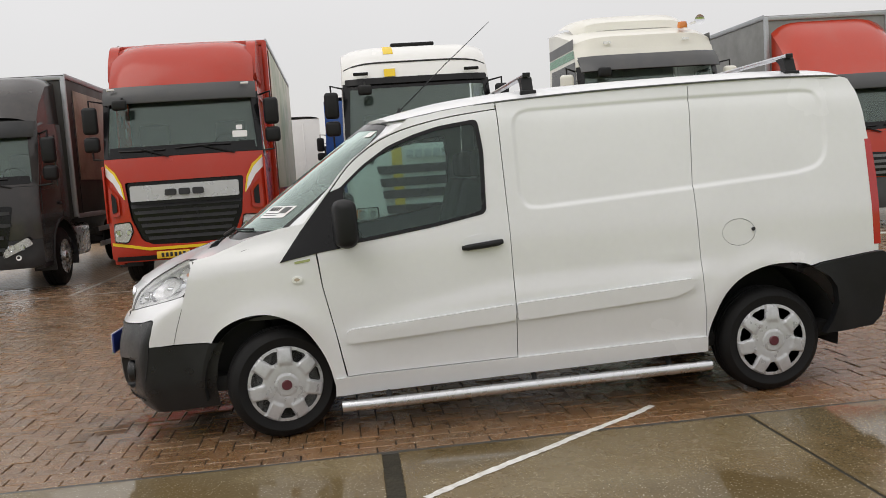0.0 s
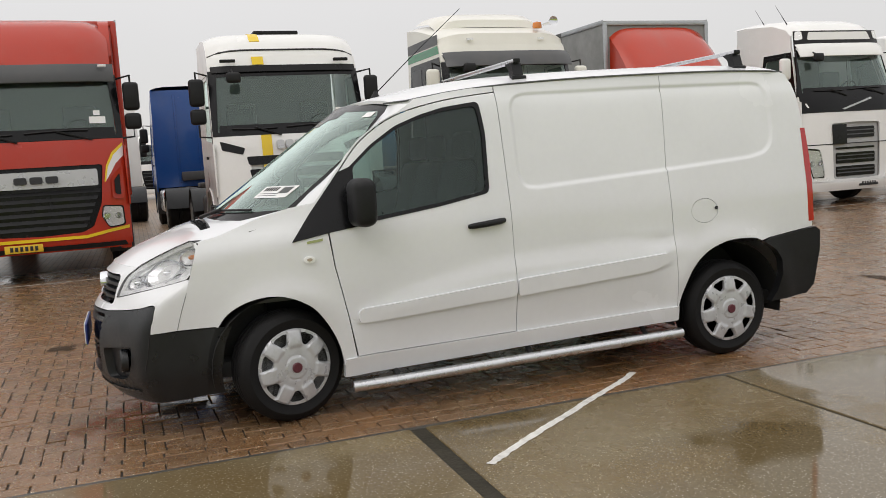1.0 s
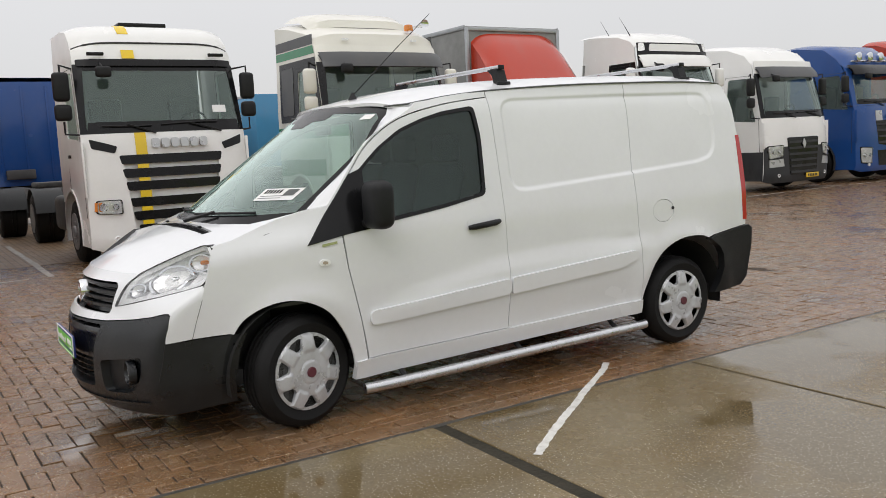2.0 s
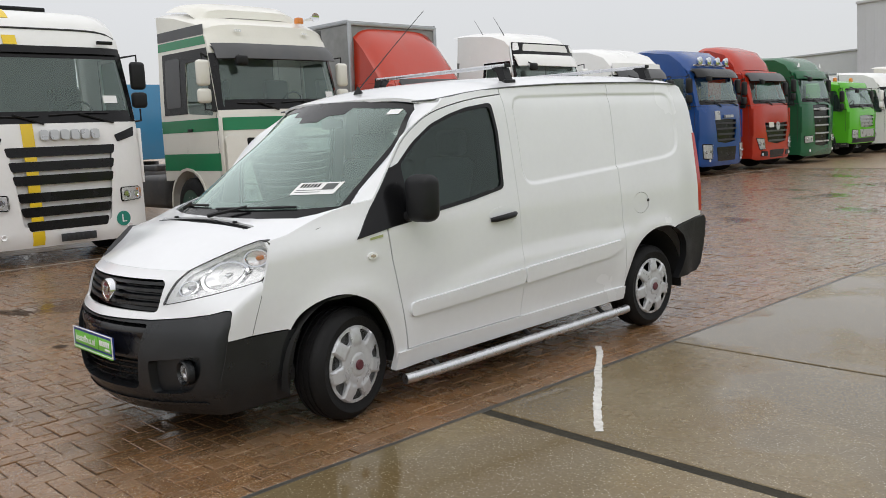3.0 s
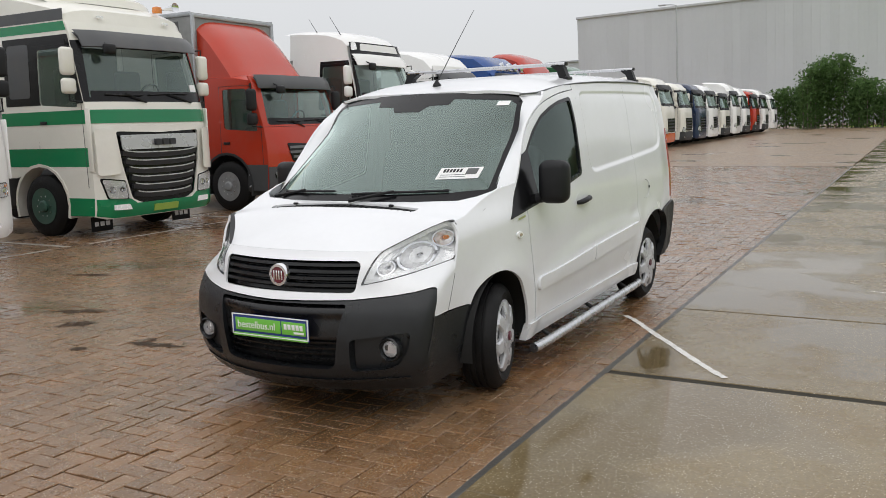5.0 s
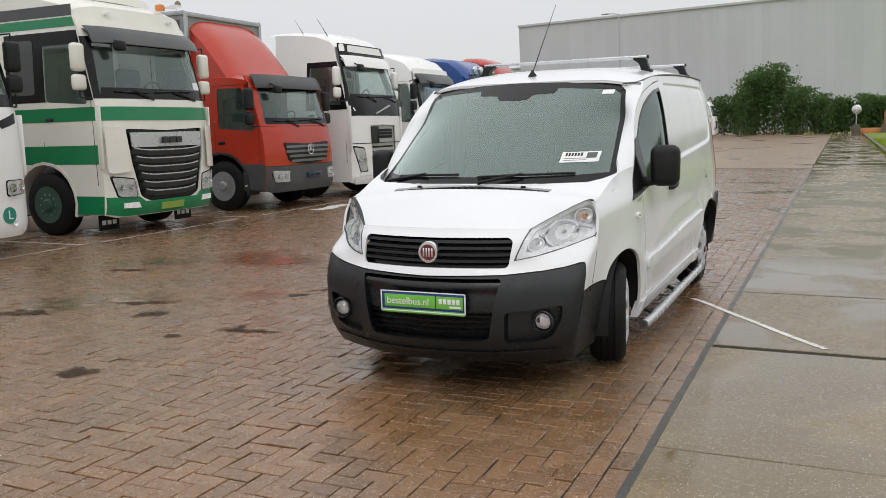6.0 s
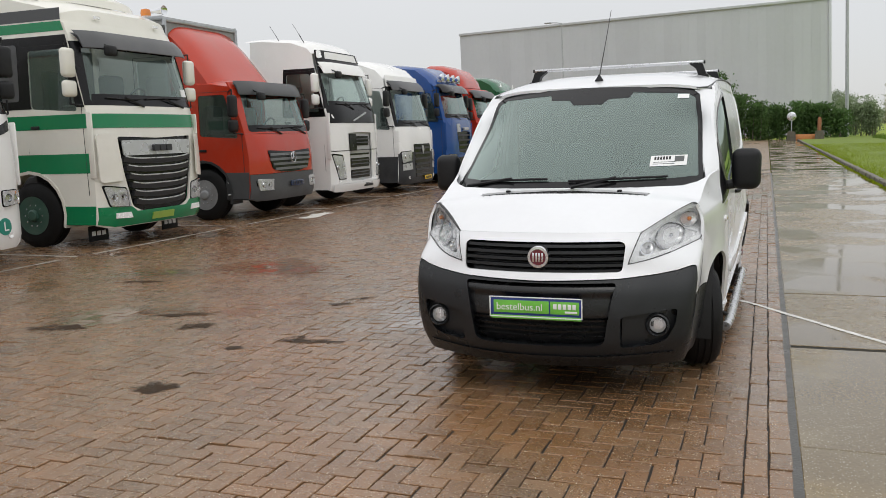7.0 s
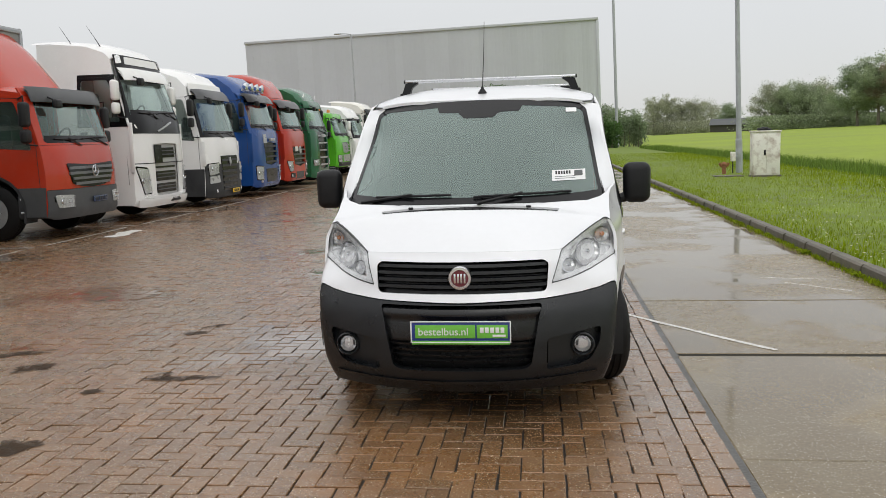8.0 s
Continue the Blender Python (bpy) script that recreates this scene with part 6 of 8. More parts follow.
    for s in (1, -1):
        bm = fresh()
        block(bm, (-1.35, s * 0.62, wsb + 0.20), (0.16, 0.50, 0.75), 0.06)
        part("seat", bm, M_SEAT, t)
    rimp = [Vector((-0.86 + 0.09 * math.sin(a), 0.62 + 0.21 * math.cos(a), wsb + 0.14 + 0.19 * math.sin(a))) for a in np.linspace(0, 2 * math.pi, 19)]
    part("steering_wheel", tube(fresh(), rimp, 0.017, 6, False), M_BLACK, t)
    if back:
        zc = (1.05 + roof[-1][1] - 0.1) / 2
        b = part("cab_back", block(fresh(), (-L + 0.0, 0, zc), (0.06, 2 * w - 0.06, roof[-1][1] - 1.15), 0.02), paint_m, t)
        for s in (-0.6, 0.0, 0.6):
            part("back_rib", block(fresh(), (-L - 0.04, s, zc), (0.03, 0.06, roof[-1][1] - 1.4), 0.01), paint_m, b)
        part("air_line_box", block(fresh(), (-L - 0.10, 0.2, 1.35), (0.12, 0.7, 0.25), 0.03), M_CHASSIS, t)
    # marks of the maker as plain bars
    if logo:
        zc, width, hgt, n, m_ = logo[:5]
        y0 = logo[5] if len(logo) > 5 else 0.0
        for k in range(n):
            cy = y0 - width / 2 + width * (k + 0.5) / n
            front("maker_mark", rounded([(cy - 0.40 * width / n, zc - hgt / 2), (cy + 0.40 * width / n, zc - hgt / 2), (cy + 0.40 * width / n, zc + hgt / 2), (cy - 0.40 * width / n, zc + hgt / 2)], hgt * 0.3), m_, out=0.075, depth=0.05, step=0.1)
    for name, o, m_, out in front_marks:
        front(name, o, m_, out=out, depth=0.02, step=0.12)
    if plate:
        py, pz, pm_ = plate
        pl = part("number_plate", block(fresh(), on(py, pz, 0.05), (0.015, 0.50, 0.11), 0.004), pm_, t)
        for k in range(6):
            part("plate_mark", block(fresh(), on(py - 0.16 + 0.065 * k, pz, 0.0605), (0.004, 0.04, 0.065), 0.001), M_INK, pl)
    if beacons:
        for yy in (-0.75, 0.75):
            part("beacon", lathe(fresh(), [(0, 0.07), (0.05, 0.075), (0.12, 0.06), (0.15, 0.01)], "z", 14, (roof[0][0] - 0.5, yy, lerp_table(-roof[0][0] + 0.5, [(-a, b) for a, b in roof]))), M_AMBER, t)
    # roof deflector
    if deflector:
        dm = deflector_m or paint_m
        part("roof_deflector", sweep(fresh(), deflector, lambda z: hw(z) * 0.96, drop=0.14, round_x=0.10), dm, t)
        for s in (1, -1):
            o = [(x - 0.10, z - 0.138) for x, z in deflector] + [(deflector[-1][0] - 0.10, deflector[0][1] - 0.16)]
            part("deflector_side", skin(fresh(), o, lambda a, b: (a, s * hw(b) * 0.955, b), (), 0.2), dm, t)
    # chassis, axles, body
    rl = rear_len
    for s in (1, -1):
        part("chassis_rail", block(fresh(), (-(L + rl + 0.4) / 2, s * 0.40, 0.92), (L + rl - 0.4, 0.09, 0.26), 0.01), M_CHASSIS, t)
        truck_wheel(t, -L - rl * 0.62, s * (w - 0.30), rim or M_RIMGREY, width=0.54, rear=True)
        part("fuel_tank", block(fresh(), (-L - 0.75, s * (w - 0.36), 0.72), (1.25, 0.62, 0.60), 0.10, seg=3), M_STEEL if s > 0 else M_CHASSIS, t)
    part("rear_axle", tube(fresh(), [(-L - rl * 0.62, -w + 0.4, 0.5), (-L - rl * 0.62, w - 0.4, 0.5)], 0.10, 10), M_CHASSIS, t)
    part("front_axle", tube(fresh(), [(arch_x, -w + 0.3, 0.45), (arch_x, w - 0.3, 0.45)], 0.09, 8), M_CHASSIS, t)
    part("engine_block", block(fresh(), (-1.1, 0, 0.85), (1.9, 1.1, 0.75), 0.1), M_DARK, t)
    if rear in ("box", "curtain"):
        rm = rear_m or paint_m
        zl = 1.12
        x0, x1 = -L - 0.18 + (0.12 if rear == "box" else 0), -L - rl
        bm = fresh()
        block(bm, ((x0 + x1) / 2, rear_y, (zl + rear_z) / 2), (x0 - x1, 2.5, rear_z - zl), 0.025)
        b = part("load_body", bm, rm, t)
        for zz in (zl + 0.04, rear_z - 0.03):
            for s in (1, -1):
                part("edge_rail", block(fresh(), ((x0 + x1) / 2, rear_y + s * 1.255, zz), (x0 - x1, 0.03, 0.09), 0.01), M_GALV, b)
        part("corner_post", block(fresh(), (x0 + 0.004, rear_y + 1.22, (zl + rear_z) / 2), (0.05, 0.09, rear_z - zl - 0.05), 0.015), rm if rear == "box" else M_GALV, b)
        part("corner_post", block(fresh(), (x0 + 0.004, rear_y - 1.22, (zl + rear_z) / 2), (0.05, 0.09, rear_z - zl - 0.05), 0.015), rm if rear == "box" else M_GALV, b)
        part("crossbar", block(fresh(), (x0 + 0.006, rear_y, rear_z - 0.06), (0.05, 2.4, 0.08), 0.015), rm if rear == "box" else M_GALV, b)
        for s in (1, -1):
            for zz in (0.55, 0.85):
                part("side_guard", block(fresh(), (-L - rl * 0.38, s * 1.20, zz), (rl * 0.32, 0.03, 0.10), 0.01), M_GALV, t)
    else:
        for s in (1, -1):
            arcp = [(-L - rl * 0.62 + 0.60 * math.cos(a), 0.5 + 0.60 * math.sin(a)) for a in np.linspace(0.2, math.pi - 0.2, 10)]
            bm = fresh()
            ra = [bm.verts.new((a, s * (w - 0.02), b)) for a, b in arcp]
            rb = [bm.verts.new((a, s * (w - 0.58), b)) for a, b in arcp]
            for k in range(len(arcp) - 1):
                bm.faces.new((ra[k], ra[k + 1], rb[k + 1], rb[k]))
            part("rear_mudguard", bm, M_PLASTIC, t)
        part("fifth_wheel", block(fresh(), (-L - rl * 0.60, 0, 1.12), (0.9, 0.8, 0.12), 0.03), M_CHASSIS, t)
    return t, on, fx


P_WHITE = paint("cab_white", (0.82, 0.82, 0.81), amount=0.05)
P_CREAM = paint("cab_cream", (0.76, 0.745, 0.68), amount=0.07)
P_RED = paint("cab_red", (0.43, 0.030, 0.012), amount=0.08)
P_ORANGERED = paint("cab_orange_red", (0.45, 0.034, 0.012), amount=0.10)
P_BROWNBLACK = paint("cab_black", (0.030, 0.027, 0.027), amount=0.12)
P_GREEN = paint("stripe_green", (0.004, 0.20, 0.075), amount=0.04)
P_BLUE = paint("cab_blue", (0.012, 0.065, 0.25), amount=0.06)
P_DARKGREEN = paint("cab_green", (0.020, 0.12, 0.055), amount=0.06)
P_LIME = paint("cab_lime", (0.10, 0.46, 0.025), amount=0.06)
P_NAVY = paint("cab_navy", (0.015, 0.03, 0.075), amount=0.06)
P_ORANGE = paint("bumper_orange", (0.62, 0.10, 0.015))
P_GREY = paint("panel_grey", (0.060, 0.062, 0.066), rough=0.45)
P_LIGHTGREY = paint("panel_light_grey", (0.42, 0.425, 0.43), rough=0.35)
P_STEELGREY = mat("slat_grey", (0.16, 0.165, 0.17), 0.35, metal=0.4, var=0.1)
P_SILVER = mat("panel_silver", (0.50, 0.51, 0.52), 0.32, metal=0.5, var=0.06)
R_GREEN = mat("rim_green", (0.035, 0.095, 0.070), 0.5, var=0.3, dirt=(0.08, 0.07, 0.06), dirt_amount=0.5)


def build_row():
    # black distribution truck
    t, on, fx = truck(-5.63, "black distribution truck with a dark tarpaulin body", P_BROWNBLACK, [(-0.40, 2.78), (-0.75, 2.85), (-1.6, 2.87)], w=1.16, zb=0.42, wsb=1.72, wst=2.62, L=1.75, arch_x=-1.30, lower=M_PLASTIC, lamp=[(1.05, 0.80), (0.62, 0.60), (0.60, 0.72), (0.98, 0.92)],
          rear="curtain", rear_m=M_DARKTARP, rear_z=3.68, rear_len=7.5, deflector=[(-0.55, 2.86), (-0.85, 3.22), (-1.3, 3.56), (-1.8, 3.65)], grille=[(0, 1.45), (0.8, 1.42), (0.66, 0.66), (0, 0.62)], slats=4, fairing=False, plate=(0, 0.5, M_PLATEYELLOW), setback=0.6, rim=M_STEEL, logo=(1.60, 0.5, 0.09, 5, P_SILVER), visor=0.5)
    panel = part("curtain_panel", block(fresh(), (-4.0, 1.264, 2.62), (3.4, 0.012, 1.62), 0.004), mat("faded_print", (0.30, 0.265, 0.21), 0.5, var=0.3, scale=2.5, dirt=(0.10, 0.075, 0.055), dirt_amount=0.8, dscale=1.6), t, "faded beige printed panel on the tarpaulin")
    for x in (-2.18, -5.8):
        part("tarpaulin_strap", block(fresh(), (x, 1.272, 2.2), (0.05, 0.008, 2.0), 0.002), M_BLACK, panel)
    # red box truck with the silver grille bar
    t, on, fx = truck(-2.05, "red box truck with a yellow-lined cab and silver grille bar", P_RED, [(-0.38, 3.14), (-0.8, 3.18), (-1.7, 3.18)], w=1.22, zb=0.43, wsb=2.03, wst=2.98, L=1.95, arch_x=-1.35, slope=0.24, step_m=P_RED,
          grille=[(0.0, 1.66), (0.90, 1.66), (0.84, 1.10), (0.70, 0.76), (0.55, 0.69), (0, 0.67)], slats=0, lamp=[(1.12, 1.03), (0.86, 1.05), (0.83, 0.90), (0.92, 0.74), (1.13, 0.76)],
          visor=0.55, visor_m=P_GREY, pillar_m=M_GLOSSBLACK, roof_m=P_RED, rear="box", rear_m=P_RED, rear_z=4.03, rear_y=0.03, rear_len=7.6, deflector=[(-0.50, 3.16), (-0.62, 3.42), (-0.85, 3.74), (-1.15, 3.90), (-1.8, 3.93)], plate=(-0.25, 0.52, M_PLATEYELLOW), fog=False,
          front_marks=[("silver_bar", rounded([(-0.82, 1.36), (0.82, 1.36), (0.82, 1.60), (-0.82, 1.60)], 0.03), P_SILVER, 0.03),
                       ("yellow_line", [(-1.19, 0.70), (-0.9, 0.66), (-0.6, 0.60), (0.6, 0.60), (0.9, 0.66), (1.19, 0.70), (1.19, 0.745), (0.9, 0.705), (0.6, 0.645), (-0.6, 0.645), (-0.9, 0.705), (-1.19, 0.745)], M_YELLOW, 0.012)]
          + [("white_swoosh", [(s * a, b) for a, b in ((0.92, 1.40), (0.96, 1.62), (1.05, 1.80), (1.20, 1.94), (1.20, 1.78), (1.08, 1.66), (1.00, 1.52))], M_LABEL, 0.010) for s in (1, -1)]
          + [("yellow_swoosh", [(s * a, b) for a, b in ((0.905, 1.40), (0.945, 1.64), (1.04, 1.83), (1.20, 1.97), (1.20, 1.93), (1.06, 1.79), (0.97, 1.62), (0.925, 1.40))], M_YELLOW, 0.013) for s in (1, -1)]
          + [("air_scoop", rounded([(s * 1.17, 1.62), (s * 1.00, 1.44), (s * 1.00, 1.16), (s * 1.17, 1.14)], 0.03), P_RED, 0.035) for s in (1, -1)]
          + [("scoop_slot", rounded([(s * 1.12, 1.52), (s * 1.04, 1.42), (s * 1.04, 1.22), (s * 1.12, 1.20)], 0.02), M_GLOSSBLACK, 0.05) for s in (1, -1)]
          + [("bumper_edge", [(-1.15, 0.45), (1.15, 0.45), (1.12, 0.52), (-1.12, 0.52)], M_BLACK, 0.012),
             ("stock_sticker", [(0.78, 2.26), (1.0, 2.26), (1.0, 2.36), (0.78, 2.36)], M_LABEL, 0.002), ("stock_sticker", [(0.84, 2.38), (0.93, 2.38), (0.93, 2.45), (0.84, 2.45)], M_LABEL, 0.002)],
          logo=(1.475, 0.62, 0.10, 3, M_PLASTIC))
    for k in range(6):
        z = 0.76 + 0.10 * k
        h = 0.60 + 0.045 * k
        part("slat", skin(fresh(), [(-h, z), (h, z), (h + 0.02, z + 0.05), (-h - 0.02, z + 0.05)], lambda a, b: on(a, b, -0.012 - 0.5 * (b - z)), (), 0.15, (-0.05, 0, 0)), M_BLACK, t)
    for s in (1, -1):
        fin = prism(fresh(), rounded([(-0.80, 3.22), (-0.92, 3.58), (-1.14, 3.86), (-1.37, 3.93), (-1.95, 3.93), (-1.95, 3.22)], 0.10), 1.02 * s, 1.17 * s, "y")
        bmesh.ops.bevel(fin, geom=[e for e in fin.edges if abs(e.verts[0].co.y - e.verts[1].co.y) < 1e-4], offset=0.035, segments=3, affect="EDGES")
        part("deflector_fin", fin, P_RED, t)
    part("side_print", block(fresh(), (-5.9, 1.297, 2.66), (7.0, 0.012, 2.5), 0.004), mat("printed_side", (0.46, 0.43, 0.34), 0.4, var=0.2, scale=1.2, dirt=(0.10, 0.20, 0.05), dirt_amount=0.95, dscale=0.8), t, "pale printed side of the box with green patches")
    for yy in (-1.02, 1.02):
        part("marker_lamp", block(fresh(), on(yy, 3.10, 0.15), (0.03, 0.12, 0.035), 0.008), M_LABEL, t)
    # white truck chassis with the yellow band
    t, on, fx = truck(1.70, "white truck with black grille slots and a yellow vertical stripe", P_WHITE, [(-0.46, 3.22), (-0.56, 3.42), (-0.80, 3.60), (-1.2, 3.66), (-2.0, 3.66)], w=1.23, zb=0.25, wsb=1.97, wst=3.0, L=2.15, slope=0.30, guard_m=P_WHITE, step_m=P_WHITE,
          grille=[(0, 1.62), (0.72, 1.60), (0.62, 0.55), (0, 0.52)], slats=0, grille_back=P_WHITE, lamp=[(1.12, 1.00), (0.80, 1.00), (0.80, 0.80), (1.13, 0.82)], rear="chassis", rear_len=6.4, plate=(0.1, 0.36, M_PLASTIC),
          pillar_m=M_GLOSSBLACK, roof_m=P_WHITE,
          front_marks=[("black_strip", rounded([(-1.16, 2.97), (1.16, 2.97), (1.16, 3.07), (-1.16, 3.07)], 0.02), M_GLOSSBLACK, 0.03)] + [("grille_slot", rounded([(-w_, z - 0.066), (w_, z - 0.066), (w_ + 0.03, z + 0.066), (-w_ - 0.03, z + 0.066)], 0.03), M_GLOSSBLACK, 0.004) for z, w_ in ((1.58, 0.74), (1.38, 0.71), (1.19, 0.68), (0.95, 0.64), (0.75, 0.61), (0.55, 0.55))]
          + [("yellow_band", [(-0.52, a), (-0.36, a), (-0.36, b), (-0.52, b)], M_YELLOW, 0.014) for a, b in ((1.65, 1.97), (1.45, 1.51), (1.26, 1.31), (1.02, 1.12), (0.82, 0.88), (0.62, 0.68), (0.28, 0.48))]
          + [("yellow_band", [(-0.52, 3.08), (-0.34, 3.08), (-0.34, 3.21), (-0.52, 3.21)], M_YELLOW, 0.036)]
          + [("amber_corner", [(s * 1.06, 0.84), (s * 1.16, 0.85), (s * 1.15, 0.98), (s * 1.06, 0.98)], M_AMBER, 0.012) for s in (1, -1)]
          + [("black_vent", rounded([(s * 0.78, 1.78), (s * 1.14, 1.90), (s * 1.12, 1.76), (s * 0.82, 1.68)], 0.02), M_GLOSSBLACK, 0.008) for s in (1, -1)]
          + [("stock_sticker", [(0.72, 2.25), (0.94, 2.25), (0.94, 2.36), (0.72, 2.36)], M_LABEL, 0.002), ("green_sign", [(0.80 + 0.11 * math.cos(a), 0.545 + 0.11 * math.sin(a)) for a in np.linspace(0, 2 * math.pi, 20)[:-1]], mat("sign_green", (0.01, 0.22, 0.16), 0.4), 0.012)],
          logo=(1.81, 0.86, 0.14, 6, P_SILVER, 0.12))
    lettering("L", 0.17, 0.002, M_LABEL, t, pose(*on(0.80, 0.545, 0.022), 90, 0, 90))
    for yy, zz in ((-0.42, 3.50),):
        part("yellow_band", skin(fresh(), [(-0.95, -0.50), (-0.62, -0.50), (-0.62, -0.34), (-0.95, -0.34)], lambda a, b: (a, b, lerp_table(-a, [(0.56, 3.42), (0.80, 3.60), (1.2, 3.66)]) + 0.012), (), 0.1, (0, 0, -0.01)), M_YELLOW, t)
    part("roof_seam", tube(fresh(), [(-0.505 - 0.16 * abs(u) ** 6, u * 1.17, 3.325 - 0.09 * abs(u) ** 6) for u in np.linspace(-1, 1, 15)], 0.014, 5), M_INK, t)
    part("roof_hatch", block(fresh(), (-1.5, 0.05, 3.70), (0.5, 0.75, 0.07), 0.02), M_GLOSSBLACK, t)
    part("corner_lamp", block(fresh(), (-0.36, -0.90, 3.14), (0.05, 0.24, 0.05), 0.01), M_GLOSSBLACK, t)
    part("corner_lamp", block(fresh(), (-0.36, 0.90, 3.14), (0.05, 0.24, 0.05), 0.01), M_GLOSSBLACK, t)
    # cream tractor with green stripes
    t, on, fx = truck(5.60, "cream tractor unit with green stripes and a slatted grille", P_CREAM, [(-0.42, 3.34), (-0.50, 3.55), (-0.75, 3.66), (-1.5, 3.84), (-2.1, 3.92)], w=1.245, zb=0.30, wsb=2.12, wst=3.06, L=2.25, slope=0.24, mirror_m=P_CREAM, rim=R_GREEN, guard_m=P_CREAM, step_m=P_GREEN, low_side=(0.64, P_GREEN),
          grille=[(0.0, 1.63), (0.88, 1.66), (0.82, 1.14), (0.68, 0.60), (0.5, 0.52), (0, 0.50)], slats=0, lamp=[(1.16, 0.93), (0.80, 0.88), (0.76, 0.60), (1.08, 0.62)], visor=0.9, visor_m=P_GREY, pillar_m=M_GLOSSBLACK, roof_m=P_CREAM, rear="chassis", rear_len=4.2, fog=False, side_black=(2.10, 3.16, -2.10),
          front_marks=[("green_band", [(-1.235, 1.79), (1.235, 1.79), (1.235, 2.00), (-1.235, 2.00)], P_GREEN, 0.008),
                       ("silver_bar", rounded([(-0.80, 1.37), (0.80, 1.37), (0.82, 1.60), (-0.82, 1.60)], 0.02), P_SILVER, 0.02),
                       ("green_bumper", [(-1.23, 0.36), (-1.0, 0.31), (1.0, 0.31), (1.23, 0.36), (1.23, 0.62), (0.72, 0.60), (0.60, 0.52), (-0.60, 0.52), (-0.72, 0.60), (-1.23, 0.62)], P_GREEN, 0.012),
                       ("dealer_plate", [(-0.26, 0.36), (0.26, 0.36), (0.26, 0.47), (-0.26, 0.47)], mat("plate_lime", (0.30, 0.45, 0.08), 0.4), 0.035)]
          + [("air_vane", rounded([(s * 0.90, 1.00), (s * 1.22, 0.98), (s * 1.22, 1.70), (s * 0.94, 1.68)], 0.06), P_CREAM, 0.07) for s in (1, -1)]
          + [("day_lamp", [(s * 0.72, 0.43), (s * 1.02, 0.44), (s * 1.02, 0.52), (s * 0.76, 0.52)], M_REFLECTOR, 0.028) for s in (1, -1)]
          + [("marker_lamp", [(s * 0.62, 3.42), (s * 0.74, 3.42), (s * 0.74, 3.46), (s * 0.62, 3.46)], M_REFLECTOR, 0.02) for s in (1, -1)]
          + [("stock_sticker", [(0.88, 2.30), (1.06, 2.30), (1.06, 2.42), (0.88, 2.42)], M_LABEL, 0.002)],
          logo=(1.475, 0.46, 0.10, 3, M_PLASTIC, 0.05), side_band=((1.79, 2.00, P_GREEN), (1.13, 1.42, P_GREEN), (3.22, 3.36, P_GREEN), (3.38, 3.55, P_GREY)))
    for k in range(6):
        z = 0.58 + 0.13 * k
        h = 0.60 + 0.04 * k
        part("slat", skin(fresh(), [(-h, z), (h, z), (h, z + 0.075), (-h, z + 0.075)], lambda a, b: on(a, b + 0.045 * (a / h) ** 2, 0.0 + 0.25 * (b - z)), (), 0.15, (-0.06, 0, 0)), M_PLASTIC, t)
        part("slat_trim", skin(fresh(), [(0.04 - h, z + 0.078), (h - 0.04, z + 0.078), (h - 0.02, z + 0.096), (0.02 - h, z + 0.096)], lambda a, b: on(a, b + 0.05 * (a / h) ** 4, 0.022), (), 0.08, (-0.02, 0, 0)), P_SILVER, t)
    part("beacon", lathe(fresh(), [(0, 0.08), (0.04, 0.085), (0.10, 0.075), (0.12, 0.02)], "z", 16, (-0.62, 0.72, 3.64)), M_AMBER, t, "amber beacon")
    part("horn", lathe(fresh(), [(-0.2, 0.02), (0.0, 0.03), (0.14, 0.055), (0.2, 0.085), (0.18, 0.05)], "x", 18, (-0.62, 0.95, 3.74)), M_CHROME, t)
    part("roof_spoiler", sweep(fresh(), [(-0.95, 3.72), (-1.0, 3.86), (-1.3, 4.0), (-2.0, 4.08)], lambda z: 1.05, drop=0.16, round_x=0.14), P_CREAM, t)
    for s in (1, -1):
        fl = part("mud_flap", block(fresh(), (-0.55, s * 0.86, 0.20), (0.015, 0.42, 0.24), 0.005), M_RUBBER, t)
        for k in range(3):
            part("flap_mark", block(fresh(), (-0.541, s * 0.86 - 0.11 + 0.11 * k, 0.20), (0.006, 0.08, 0.07), 0.002), M_LABEL, fl)
    # red distribution truck with a grey body
    star = mat("chrome_star", (0.7, 0.71, 0.72), 0.15, metal=1.0)
    t, on, fx = truck(9.72, "red distribution truck with grey bumper and grey tarpaulin body", P_ORANGERED, [(-0.42, 2.66), (-0.8, 2.72), (-1.6, 2.74)], w=1.22, zb=0.36, wsb=1.66, wst=2.52, L=1.75, arch_x=-1.25, lower=M_GREYBUMP, bumper_top=0.88, low_side=(0.93, M_GREYBUMP),
          grille=[(0, 1.30), (0.82, 1.34), (0.70, 0.98), (0.4, 0.91), (0, 0.89)], slats=4, slat_m=P_STEELGREY, grille_back=M_GLOSSBLACK, lamp=[(1.12, 0.80), (0.70, 0.78), (0.72, 0.56), (1.08, 0.56)], visor=0.6, fog=False, visor_m=P_GREY, rear="curtain", rear_m=M_CURTAIN, rear_z=3.98, rear_len=7.2,
          deflector=[(-0.90, 2.71), (-0.98, 2.80), (-1.18, 3.06), (-1.52, 3.48), (-1.84, 3.79), (-1.98, 3.86)], plate=(0.15, 0.66, P_NAVY), fairing=False, pillar_m=P_ORANGERED)
    ring = [Vector(on(0, 1.185, 0.075)) + Vector((0, 0.10 * math.cos(a), 0.10 * math.sin(a))) for a in np.linspace(0, 2 * math.pi, 21)]
    bm = tube(fresh(), ring, 0.010, 6, False)
